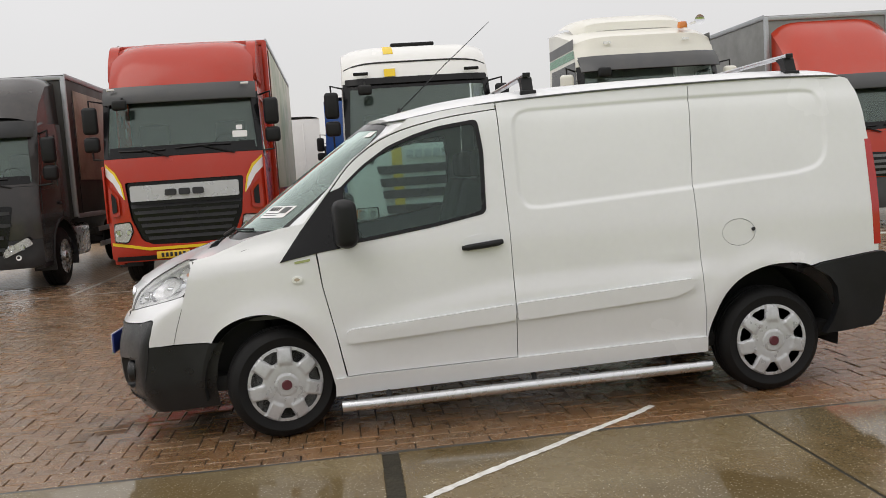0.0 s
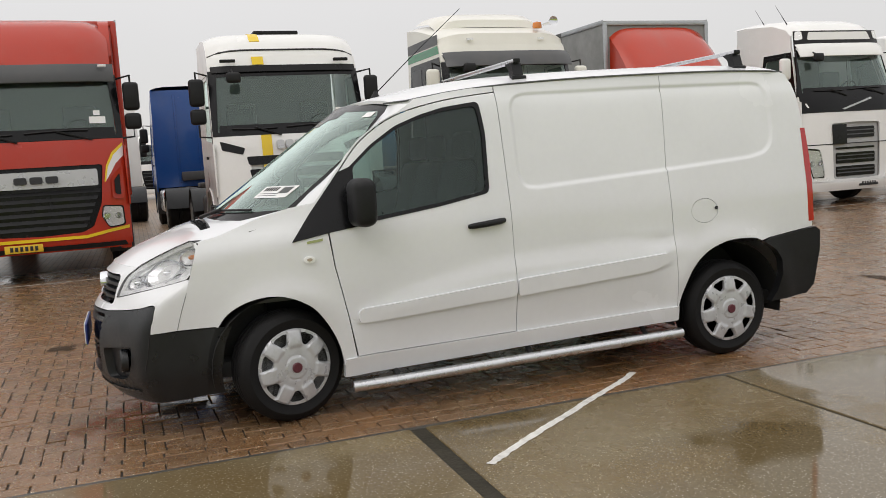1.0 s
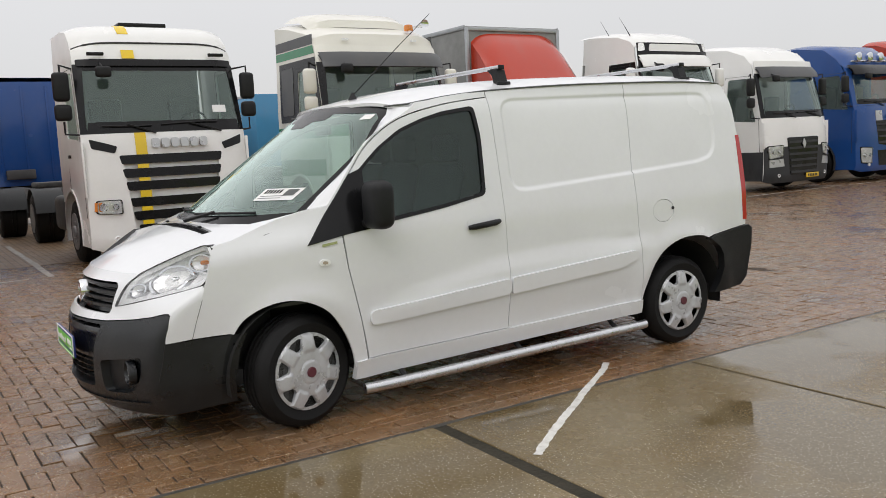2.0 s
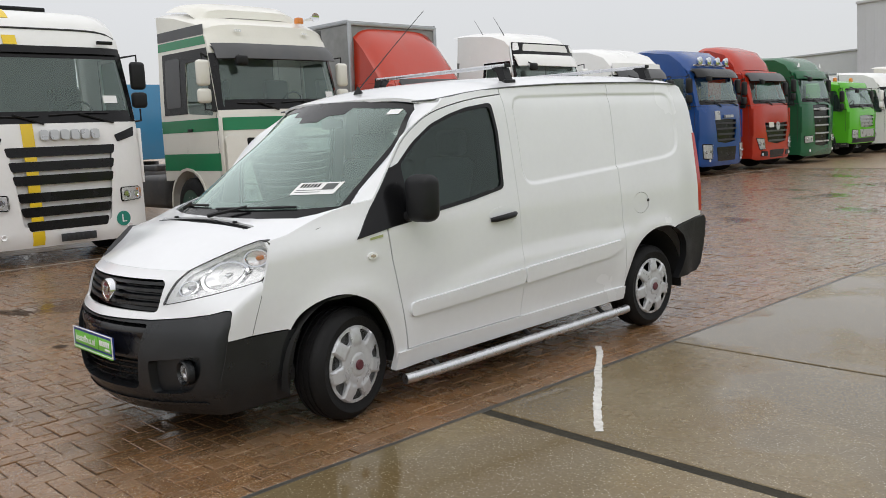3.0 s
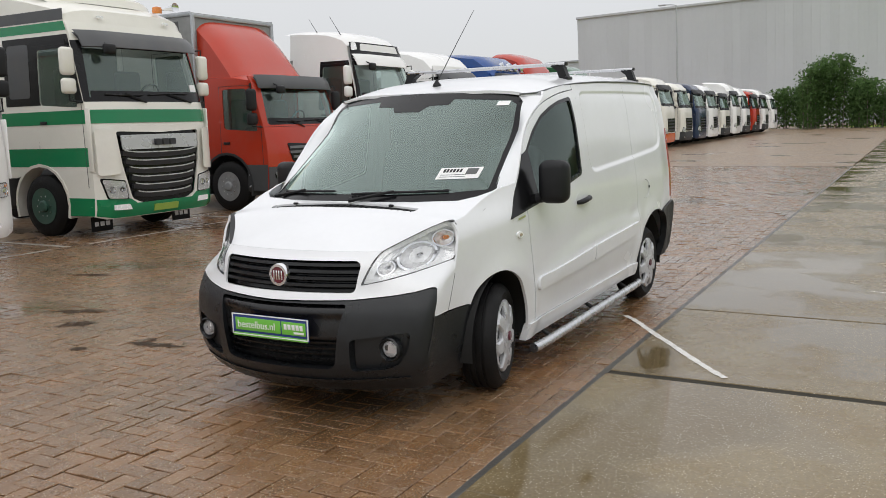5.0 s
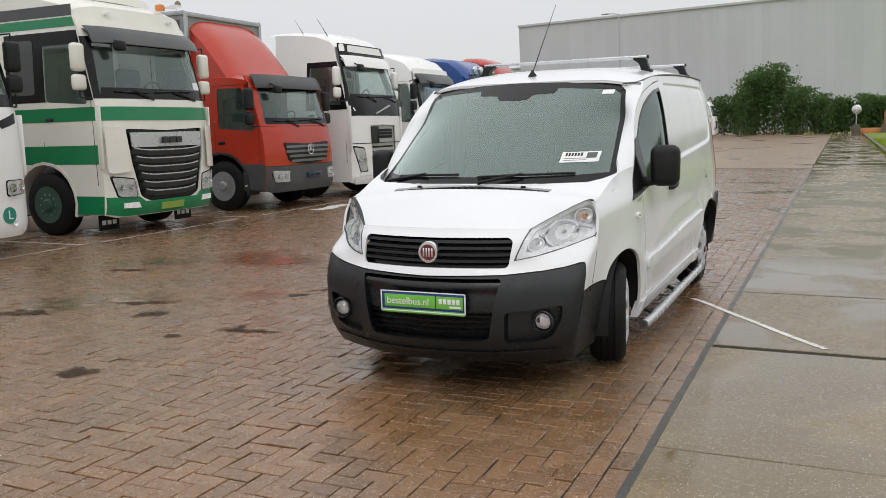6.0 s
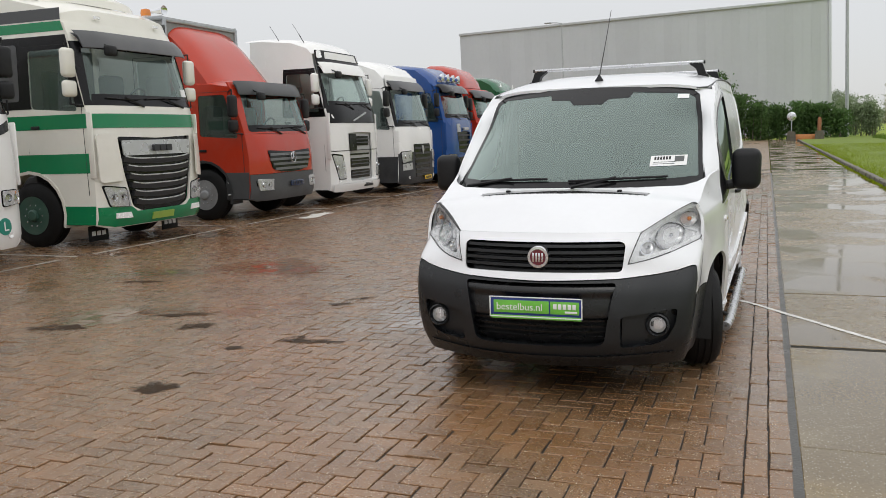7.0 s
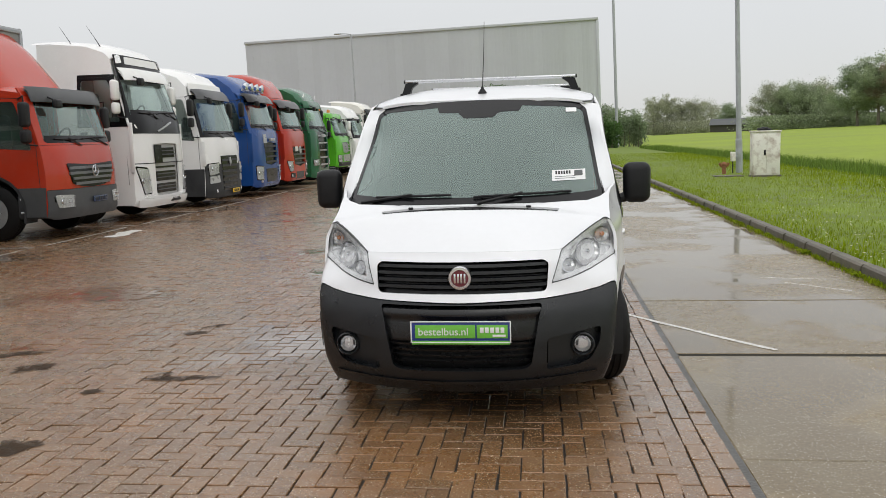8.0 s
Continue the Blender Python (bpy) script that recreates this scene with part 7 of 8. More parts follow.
    for a in (90, 210, 330):
        tube(bm, [ring[0] - Vector((0, 0.10, 0)), ring[0] - Vector((0, 0.10, 0)) + Vector((0, 0.10 * math.cos(radians(a)), 0.10 * math.sin(radians(a))))], [0.016, 0.004], 6)
    part("maker_badge", bm, star, t, "chrome ring badge")
    # white long-haul tractor with the black upper front
    t, on, fx = truck(13.06, "white high-roof tractor unit with black windscreen surround", P_WHITE, [(-0.47, 3.53), (-0.60, 3.66), (-1.0, 3.80), (-1.8, 3.88)], w=1.245, zb=0.30, wsb=2.20, wst=3.10, L=2.25, slope=0.28, lower=P_WHITE, mirror_m=P_WHITE, tuck=0.20, guard_m=P_WHITE, step_m=P_WHITE, side_black=(2.02, 3.12, -1.36),
          grille=[(0, 1.66), (0.62, 1.64), (0.60, 0.54), (0, 0.52)], slats=0, grille_back=P_LIGHTGREY, lamp=[(1.20, 1.16), (0.93, 1.12), (0.84, 0.60), (1.05, 0.58)], visor=0.75, visor_m=P_WHITE, pillar_m=M_GLOSSBLACK, roof_m=P_WHITE, brow_m=M_GLOSSBLACK, rear="chassis", rear_len=4.2, plate=(0.25, 0.42, M_PLASTIC), fog=False,
          front_marks=[("black_panel", [(-1.22, 1.87), (1.22, 1.87), (1.22, 2.24), (-1.22, 2.24)], M_GLOSSBLACK, 0.006), ("diagonal_mark", [(-0.35, 1.93), (-0.30, 1.91), (0.42, 2.11), (0.40, 2.14)], P_SILVER, 0.03),
                       ("upper_pane", rounded([(-0.82, 3.34), (0.82, 3.34), (0.76, 3.50), (-0.76, 3.50)], 0.03), P_WHITE, 0.012)]
          + [("grille_slot", rounded([(-0.5, a), (0.5, a), (0.5, b), (-0.5, b)], 0.02), M_GLOSSBLACK, -0.034) for a, b in ((0.58, 0.78), (0.84, 1.05), (1.12, 1.16), (1.34, 1.56))]
          + [("slot_bar", [(-0.49, z), (0.49, z), (0.49, z + 0.025), (-0.49, z + 0.025)], P_GREY, -0.01) for z in (0.64, 0.71, 0.90, 0.98, 1.40, 1.48)]
          + [("plate_bracket", [(-0.62, 1.24), (-0.28, 1.24), (-0.28, 1.62), (-0.62, 1.62)], M_GLOSSBLACK, 0.03), ("bumper_lip", rounded([(-1.20, 0.30), (1.20, 0.30), (1.22, 0.48), (-1.22, 0.48)], 0.04), P_WHITE, 0.06), ("panel_gap", [(-1.22, 1.225), (1.22, 1.225), (1.22, 1.245), (-1.22, 1.245)], M_INK, 0.004)]
          + [("day_lamp", rounded([(s * 0.70, 0.50), (s * 1.08, 0.50), (s * 1.06, 0.58), (s * 0.74, 0.58)], 0.02), M_REFLECTOR, 0.02) for s in (1, -1)]
          + [("roof_lamp", rounded([(s * 0.92, 3.36), (s * 1.08, 3.34), (s * 1.04, 3.52), (s * 0.92, 3.52)], 0.03), M_REFLECTOR, 0.014) for s in (1, -1)])
    for x in (-0.9, -1.5):
        part("aerial", tube(fresh(), [(x, -0.9, 3.72), (x - 0.10, -0.95, 3.92), (x - 0.22, -1.0, 4.14)], [0.012, 0.006, 0.003], 5), M_BLACK, t)
    # white tractor with dark lower front
    t, on, fx = truck(17.0, "white tractor unit with a dark grey lower front", P_WHITE, [(-0.46, 3.16), (-0.7, 3.40), (-1.2, 3.58), (-2.0, 3.66)], w=1.235, zb=0.22, wsb=1.78, wst=2.86, L=2.2, lower=M_PLASTIC, bumper_top=1.08, slope=0.30, tuck=0.18, low_side=(0.98, M_PLASTIC), visor=0.8, visor_m=P_GREY, pillar_m=M_GLOSSBLACK, roof_m=P_WHITE,
          grille=[(0, 1.30), (0.60, 1.30), (0.52, 0.40), (0, 0.36)], slats=6, lamp=[(1.16, 1.10), (0.76, 1.12), (0.80, 0.86), (1.14, 0.80)], rear="chassis", rear_len=4.2, plate=(0.3, 0.36, M_PLATEYELLOW),
          front_marks=[("silver_cheek", [(s * 0.74, 0.62), (s * 1.14, 0.60), (s * 1.14, 0.78), (s * 0.78, 0.80)], P_SILVER, 0.03) for s in (1, -1)] + [("maker_diamond", [(0, 1.02), (0.07, 1.14), (0, 1.26), (-0.07, 1.14)], P_SILVER, 0.05)])
    # blue tractor with roof lamps
    t, on, fx = truck(20.75, "blue tractor unit with a row of roof lamps", P_BLUE, [(-0.46, 3.10), (-0.62, 3.34), (-1.0, 3.62), (-1.8, 3.74)], zb=0.28, wsb=2.0, wst=2.92, visor=1.0, visor_m=M_GLOSSBLACK, grille=[(0, 1.62), (0.62, 1.60), (0.52, 0.98), (0, 0.92)], slats=4, lamp=[(1.14, 0.92), (0.80, 0.90), (0.82, 0.50), (1.12, 0.52)], rear="chassis", rear_len=4.2,
          front_marks=[("lower_grille", rounded([(-0.5, 0.42), (0.5, 0.42), (0.56, 0.82), (-0.56, 0.82)], 0.03), M_GLOSSBLACK, 0.01), ("white_tag", [(-0.62, 1.60), (-0.34, 1.60), (-0.34, 1.86), (-0.62, 1.86)], P_SILVER, 0.02)], logo=(1.70, 0.5, 0.08, 5, P_SILVER, 0.1))
    for yy in (-0.75, -0.25, 0.25, 0.75):
        part("roof_lamp", lathe(fresh(), [(-0.12, 0.03), (-0.05, 0.10), (0.02, 0.12), (0.03, 0.10), (0.02, 0.01)], "x", 18, (-0.42, yy, 3.30)), M_CHROME, t)
    part("lamp_bar", tube(fresh(), [(-0.48, -1.0, 3.18), (-0.46, -0.5, 3.19), (-0.46, 0.5, 3.19), (-0.48, 1.0, 3.18)], 0.025, 8), M_STEEL, t)
    # red tractor with high deflector
    t, on, fx = truck(24.0, "red tractor unit with a tall roof deflector", P_RED, [(-0.45, 3.06), (-0.8, 3.12), (-1.8, 3.14)], zb=0.30, wsb=2.0, wst=2.85, visor=0.9, visor_m=P_GREY, grille=[(0, 1.42), (0.78, 1.46), (0.62, 0.86), (0, 0.78)], slats=4, slat_m=P_GREY, lamp=[(1.14, 0.98), (0.84, 0.96), (0.80, 0.66), (1.02, 0.62)], rear="chassis", rear_len=4.2,
          deflector=[(-0.7, 3.12), (-0.8, 3.4), (-1.1, 3.75), (-1.6, 3.92), (-2.0, 3.94)], front_marks=[("lower_grille", [(-0.45, 0.36), (0.45, 0.36), (0.48, 0.60), (-0.48, 0.60)], M_GLOSSBLACK, 0.01), ("maker_badge", [(0.13 * math.cos(a), 1.34 + 0.13 * math.sin(a)) for a in np.linspace(0, 6.283, 15)[:-1]], P_SILVER, 0.05), ("white_tag", [(-0.60, 1.30), (-0.30, 1.30), (-0.30, 1.46), (-0.60, 1.46)], P_CREAM, 0.05), ("lower_slot", rounded([(-1.0, 0.42), (-0.62, 0.40), (-0.62, 0.56), (-0.96, 0.58)], 0.02), M_GLOSSBLACK, 0.01), ("lower_slot", rounded([(1.0, 0.42), (0.62, 0.40), (0.62, 0.56), (0.96, 0.58)], 0.02), M_GLOSSBLACK, 0.01)])
    # dark green tractor
    truck(27.45, "dark green tractor unit with a silver-edged black grille", P_DARKGREEN, [(-0.46, 3.16), (-0.62, 3.42), (-1.0, 3.62), (-1.9, 3.68)], zb=0.25, wsb=2.02, wst=2.96, visor=0.5, visor_m=P_DARKGREEN, grille=[(0, 2.0), (0.66, 1.96), (0.56, 0.62), (0, 0.56)], slats=5, slat_m=P_SILVER, lamp=[(1.14, 0.92), (0.76, 0.94), (0.74, 0.72), (1.12, 0.70)], rear="curtain", rear_m=M_CURTAIN, rear_z=3.5,
          logo=(1.82, 0.5, 0.10, 6, P_SILVER), front_marks=[("roof_lamp", [(s * 0.78, 3.26), (s * 0.92, 3.26), (s * 0.84, 3.40)], M_REFLECTOR, 0.02) for s in (1, -1)])
    # lime truck with beacons
    truck(31.5, "bright green construction truck with amber beacons", P_LIME, [(-0.42, 2.76), (-0.8, 2.84), (-1.6, 2.84)], zb=0.5, wsb=1.78, wst=2.58, L=1.8, arch_x=-1.3, grille=[(0, 1.55), (0.66, 1.52), (0.6, 1.12), (0, 1.08)], slats=3, slat_m=P_SILVER, grille_back=P_SILVER, lamp=[(1.12, 1.02), (0.84, 1.0), (0.84, 0.72), (1.12, 0.72)], rear="curtain", rear_m=P_GREY, rear_z=3.3, beacons=True,
          front_marks=[("white_grille", rounded([(-0.6, 0.74), (0.6, 0.74), (0.66, 1.02), (-0.66, 1.02)], 0.03), P_SILVER, 0.02), ("dark_bumper", [(-1.1, 0.54), (1.1, 0.54), (1.1, 0.70), (-1.1, 0.70)], M_PLASTIC, 0.02)])
    # farther trucks
    far = ((35.4, "white distribution truck with a black bumper", P_WHITE, 2.62, 3.30, M_PLASTIC, "box", P_WHITE), (39.2, "white tractor unit with an orange bumper", P_CREAM, 3.0, 3.62, P_ORANGE, "chassis", None), (43.0, "cream tipper truck with a yellow body", P_CREAM, 2.95, 3.45, M_PLASTIC, "box", M_YELLOW),
           (46.6, "dark blue tractor unit", P_NAVY, 2.9, 3.5, P_NAVY, "chassis", None), (50.0, "white tractor unit", P_WHITE, 2.9, 3.5, P_WHITE, "chassis", None), (53.8, "cream construction truck with an orange-marked bumper", P_CREAM, 2.8, 3.05, M_PLASTIC, "curtain", M_CURTAIN),
           (57.6, "white high-roof tractor unit", P_WHITE, 3.0, 3.8, P_WHITE, "chassis", None), (61.4, "white box truck", P_WHITE, 2.9, 3.6, M_PLASTIC, "box", P_WHITE), (65.6, "red tractor unit", P_RED, 2.9, 3.4, M_PLASTIC, "chassis", None), (70.0, "white tractor unit with a dark bumper", P_WHITE, 2.9, 3.6, M_PLASTIC, "chassis", None), (75.0, "white distribution truck", P_WHITE, 2.8, 3.3, P_WHITE, "box", P_WHITE))
    for y, label, pm, wst, top, lo, rear, rm in far:
        truck(y, label + ", parked in the row", pm, [(-0.44, wst + 0.16), (-0.62, (wst + top) / 2 + 0.1), (-1.0, top - 0.08), (-1.9, top)], zb=0.32, wsb=wst - 0.92, wst=wst, lower=lo, bumper_top=0.78, visor=0.7 if rear != "box" else 0, rear=rear, rear_m=rm, rear_z=max(3.3, top - 0.1), rear_len=5.0, slats=4, mirror_m=pm if rear == "box" else None, grille=[(0, 1.5), (0.7, 1.5), (0.62, 0.84), (0, 0.82)], pillar_m=M_GLOSSBLACK if lo is M_PLASTIC else None, roof_m=pm)

    # second row, seen between the cabs, facing away
    for y, label, pm, x_front, rear, rm in ((1.08, "blue tractor unit seen from behind", P_BLUE, -22.2, "chassis", None), (-1.70, "white tractor unit seen from behind", P_WHITE, -29.0, "chassis", None), (5.9, "red and white box truck seen from behind", P_RED, -31.0, "box", P_WHITE), (9.6, "light blue box truck seen from behind", P_BLUE, -31.0, "box", paint("box_blue", (0.06, 0.25, 0.45))), (-7.4, "white box truck seen from behind", P_WHITE, -31.0, "box", P_WHITE)):
        truck(y, label, pm, [(-0.44, 3.1), (-0.62, 3.5), (-1.0, 3.78), (-2.0, 3.86)], zb=0.32, wsb=2.0, wst=2.92, L=2.2, rear=rear, rear_m=rm, rear_z=3.55, rear_len=6.0, turn=180, setback=-8.0 - math.tan(radians(YARD)) * (y - 8) - x_front, back=True)
    # a third row across the yard, facing the van
    for y, label, pm, rear in ((-5.2, "white tractor unit across the yard", P_WHITE, "chassis"), (0.6, "white box truck across the yard", P_WHITE, "box"), (4.4, "cream tractor unit across the yard", P_CREAM, "chassis"), (8.6, "white tractor unit with grey bumper across the yard", P_WHITE, "chassis")):
        truck(y, label, pm, [(-0.44, 3.1), (-0.62, 3.4), (-1.0, 3.66), (-2.0, 3.7)], zb=0.32, wsb=2.0, wst=2.92, rear=rear, rear_m=pm, rear_z=3.7, rear_len=5.0, pillar_m=M_GLOSSBLACK, visor=0.7, setback=38)


build_row()

# ---- poles, cabinet, shed, hedge, trees ----
TRUE_UP = Matrix.Rotation(radians(-1.4), 4, "Y")  # the yard has a slight cross-fall; posts and walls stand plumb
M_CABINET = mat("cabinet_paint", (0.80, 0.78, 0.71), 0.5, var=0.12, scale=2, dirt=(0.20, 0.085, 0.035), dirt_amount=0.7, dscale=3.4)
M_CLAD = mat("grey_cladding", (0.490, 0.512, 0.540), 0.6, metal=0.0, var=0.05, scale=0.2, bscale=2, island=0.03, spec=0.3)
M_BARK = mat("bark", (0.16, 0.14, 0.115), 0.9, var=0.4, scale=4, bump=0.6, bscale=30)
# Leaf bases lifted and greyed to put distance haze into their colour.
M_HAZYLEAF = mat("hazy_leaves_mid", (0.310, 0.370, 0.220), 0.8, var=0.25, scale=0.15, bscale=1, island=0.15)
M_HAZYLEAFDARK = mat("hazy_leaves_dark", (0.250, 0.315, 0.185), 0.8, var=0.25, scale=0.15, bscale=1, island=0.15)
M_HAZYLEAFPALE = mat("hazy_leaves_pale", (0.360, 0.380, 0.260), 0.8, var=0.25, scale=0.15, bscale=1, island=0.15)
M_HAZYLEAFRUST = mat("hazy_leaves_rust", (0.290, 0.240, 0.160), 0.8, var=0.25, scale=0.15, bscale=1, island=0.15)
M_HEDGE = mat("hedge_leaves", (0.085, 0.160, 0.045), 0.7, var=0.4, scale=0.8, bscale=6, island=0.4)


for m_ in (M_HAZYLEAF, M_HAZYLEAFDARK, M_HAZYLEAFPALE, M_HAZYLEAFRUST, M_HEDGE):
    see_through(m_, 0.5)


def lamp_post(x, y, height, r, arm, label, base=0.0, metal=None):
    t = thing("lamp_post", label, "lamp post", Matrix.Translation((x, y, base)) @ TRUE_UP)
    part("pole", tube(fresh(), [(0, 0, -0.1), (0, 0, 1.2), (0, 0, 1.22), (0, 0, height)], [r, r, r * 0.8, r * 0.5], 14), metal or M_GALV, t)
    part("service_door", block(fresh(), (0.0, -r * 0.98, 0.7), (0.10, 0.02, 0.35), 0.006), M_GALV, t)
    if arm:
        part("arm", tube(fresh(), spline([(0, 0, height - 0.3), (-0.15, 0, height), (-arm, 0, height + 0.12)], per=5), r * 0.4, 8), M_GALV, t)
        h = part("lamp_head", block(fresh(), (-arm - 0.35, 0, height + 0.12), (0.75, 0.28, 0.12), 0.04), M_GALV, t)
        part("lamp_glass", block(fresh(), (-arm - 0.35, 0, height + 0.05), (0.5, 0.2, 0.03), 0.01), M_LENS, h)
    return t


lamp_post(6.85, 25.6, 11.0, 0.115, 0, "grey steel lamp post standing in the verge", 0.05)
bx = thing("junction_box", "small yellowed junction box on a lamp post", "junction box", pose(6.60, 25.45, 0.45))
part("box", block(fresh(), (0, 0, 0.22), (0.16, 0.12, 0.32), 0.015), M_CABINET, bx)
part("conduit", tube(fresh(), [(0, 0, -0.4), (0, 0, 0.08)], 0.02, 8), M_BLACK, bx)
part("bracket", block(fresh(), (0.12, 0.06, 0.22), (0.14, 0.03, 0.06), 0.004), M_GALV, bx)
lamp_post(7.4, 92, 26, 0.22, 0, "tall slim steel mast at the end of the verge")
lamp_post(-19.2, 82, 12.2, 0.125, 1.0, "street lamp with a short arm before the shed")

cab = thing("utility_cabinet", "rust-stained cream utility cabinet standing in the grass", "utility cabinet", pose(7.07, 22.9, 0.05))
part("plinth", block(fresh(), (0, 0, 0.03), (0.90, 0.52, 0.14), 0.01), M_KERB, cab)
part("body", block(fresh(), (0, 0, 0.76), (0.82, 0.46, 1.36), 0.015), M_CABINET, cab)
for s in (-1, 1):
    d = part("door", block(fresh(), (s * 0.195, -0.237, 0.74), (0.375, 0.02, 1.26), 0.006), M_CABINET, cab)
    if s < 0:
        part("lock", block(fresh(), (-0.06, -0.252, 0.80), (0.06, 0.02, 0.16), 0.006), M_BLACK, d)
part("lid", block(fresh(), (0, 0, 1.455), (0.88, 0.52, 0.05), 0.015), M_CABINET, cab)
bag = fresh()
bmesh.ops.create_icosphere(bag, subdivisions=3, radius=1.0)
for v in bag.verts:
    q = 1 + 0.35 * noise.noise(v.co * 2.2)
    v.co = Vector((v.co.x * 0.20 * q, v.co.y * 0.13 * q, max(v.co.z, -0.4) * 0.075 * q))
single("rubbish_bag", bag, M_BLACK, "crumpled black bag lying on the cabinet", "bag", pose(7.03, 22.9, 1.565))
hyd = thing("hydrant", "rusty orange standpipe beside the lamp post", "hydrant", pose(6.15, 24.6, 0.05))
M_RUST = mat("rusty_orange", (0.26, 0.11, 0.05), 0.7, var=0.4, scale=8, bump=0.4, bscale=40)
part("pipe", lathe(fresh(), [(0, 0.11), (0.04, 0.11), (0.06, 0.07), (0.34, 0.065), (0.36, 0.09), (0.42, 0.09), (0.47, 0.05), (0.48, 0.01)], "z", 16), M_RUST, hyd)
for s in (-1, 1):
    part("outlet", tube(fresh(), [(0, 0, 0.28), (s * 0.10, 0, 0.36), (s * 0.15, 0, 0.44)], [0.04, 0.045, 0.05], 10), M_RUST, hyd)
lidm = single("manhole_lid", block(fresh(), (0, 0, 0), (0.9, 0.5, 0.05), 0.01), M_KERB, "flat grey concrete cover in the grass", "cover", pose(6.0, 23.2, 0.12))

# shed with upright cladding panels
sh = thing("shed", "large grey metal-clad warehouse shed", "building", Matrix.Translation((7.2, 121.5, -0.5)) @ TRUE_UP)
part("wall", block(fresh(), (-25.65, 20.2, 9.0), (51.3, 40, 17.9), 0.0), M_CLAD, sh)
for k in range(46):
    w = 51.3 / 46
    x = -51.3 + (k + 0.5) * w
    bm = fresh()
    prism(bm, [(x - w / 2 + 0.002, 0.0), (x - w / 2 + 0.03, -0.014), (x - 0.16, -0.014), (x - 0.12, -0.004), (x + 0.12, -0.004), (x + 0.16, -0.014), (x + w / 2 - 0.03, -0.014), (x + w / 2 - 0.002, 0.0), (x + w / 2 - 0.002, 0.18), (x - w / 2 + 0.002, 0.18)], 0.2, 18.0, "z")
    part("panel", bm, M_CLAD, sh, smooth=False)
part("roof_edge", block(fresh(), (-25.65, -0.03, 18.12), (51.5, 0.4, 0.34), 0.03), M_CLAD, sh)
part("corner_trim", block(fresh(), (0.0, 0.0, 9.1), (0.35, 0.35, 17.9), 0.03), M_CLAD, sh)
ex = thing("shed_annex", "lower grey annex of the warehouse", "building", Matrix.Translation((-46.2, 130, -0.5)) @ TRUE_UP)
part("wall", block(fresh(), (-30, 10, 5.6), (60, 20, 11.2)), M_CLAD, ex)
part("roof_edge", block(fresh(), (-30, -0.05, 11.3), (60.2, 0.3, 0.3), 0.03), M_GALV, ex)


def leaf_cloud(count, place, size, seed):
    """Many small leaf faces round the places that place(r) gives."""
    r = random.Random(seed)
    v, f = [], []
    for _ in range(count):
        c = place(r)
        s = size * r.uniform(0.6, 1.4)
        u = Vector((r.gauss(0, 1), r.gauss(0, 1), r.gauss(0, 1))).normalized()
        w = u.cross(Vector((r.gauss(0, 1), r.gauss(0, 1), r.gauss(0, 1)))).normalized()
        b = len(v)
        v += [c - u * s, c + w * s * 0.5, c + u * s, c - w * s * 0.5]
        f.append((b, b + 1, b + 2, b + 3))
    me = bpy.data.meshes.new("crown")
    me.from_pydata([tuple(p) for p in v], [], f)
    return me


def tree(x, y, z, height, spread, leaf, label, seed, count=2600, bare=0.0, trunk_share=0.22):
    r = random.Random(seed)
    t = thing("tree", label, "tree", Matrix.Translation((x, y, z)))
    bm = fresh()
    top = Vector((r.uniform(-0.4, 0.4), r.uniform(-0.4, 0.4), height * 0.72))
    tube(bm, [(0, 0, -0.3), tuple(top * 0.4), tuple(top)], [height * 0.026, height * 0.018, height * 0.006], 7)
    tips = []
    for k in range(15):
        h0 = trunk_share + (0.9 - trunk_share) * (k / 15) ** 0.9
        a = k * 2.4 + r.uniform(-0.4, 0.4)
        reach = spread * (0.55 + 0.5 * math.sin(math.pi * min(1, (h0 - trunk_share) / 0.75 + 0.25))) * r.uniform(0.7, 1.15)
        start = top * (h0 / 0.9)
        end = start + Vector((reach * math.cos(a), reach * math.sin(a), height * r.uniform(0.10, 0.24)))
        mid = start.lerp(end, 0.5) + Vector((0, 0, -height * 0.02))
        tube(bm, [tuple(start), tuple(mid), tuple(end)], [height * 0.009, height * 0.005, height * 0.002], 5)
        tips += [end, mid.lerp(end, 0.5), start.lerp(end, 0.4)]
    tips.append(Vector((top.x, top.y, height * 0.9)))
    part("trunk", bm, M_BARK, t)
    me = leaf_cloud(int(count * (1 - bare)), lambda q: q.choice(tips) + Vector((q.gauss(0, 1), q.gauss(0, 1), q.gauss(0, 0.75))) * spread * 0.16, height * 0.0135, seed)
    me.materials.append(leaf)
    c = new("crown", me)
    c.parent = t
    return t


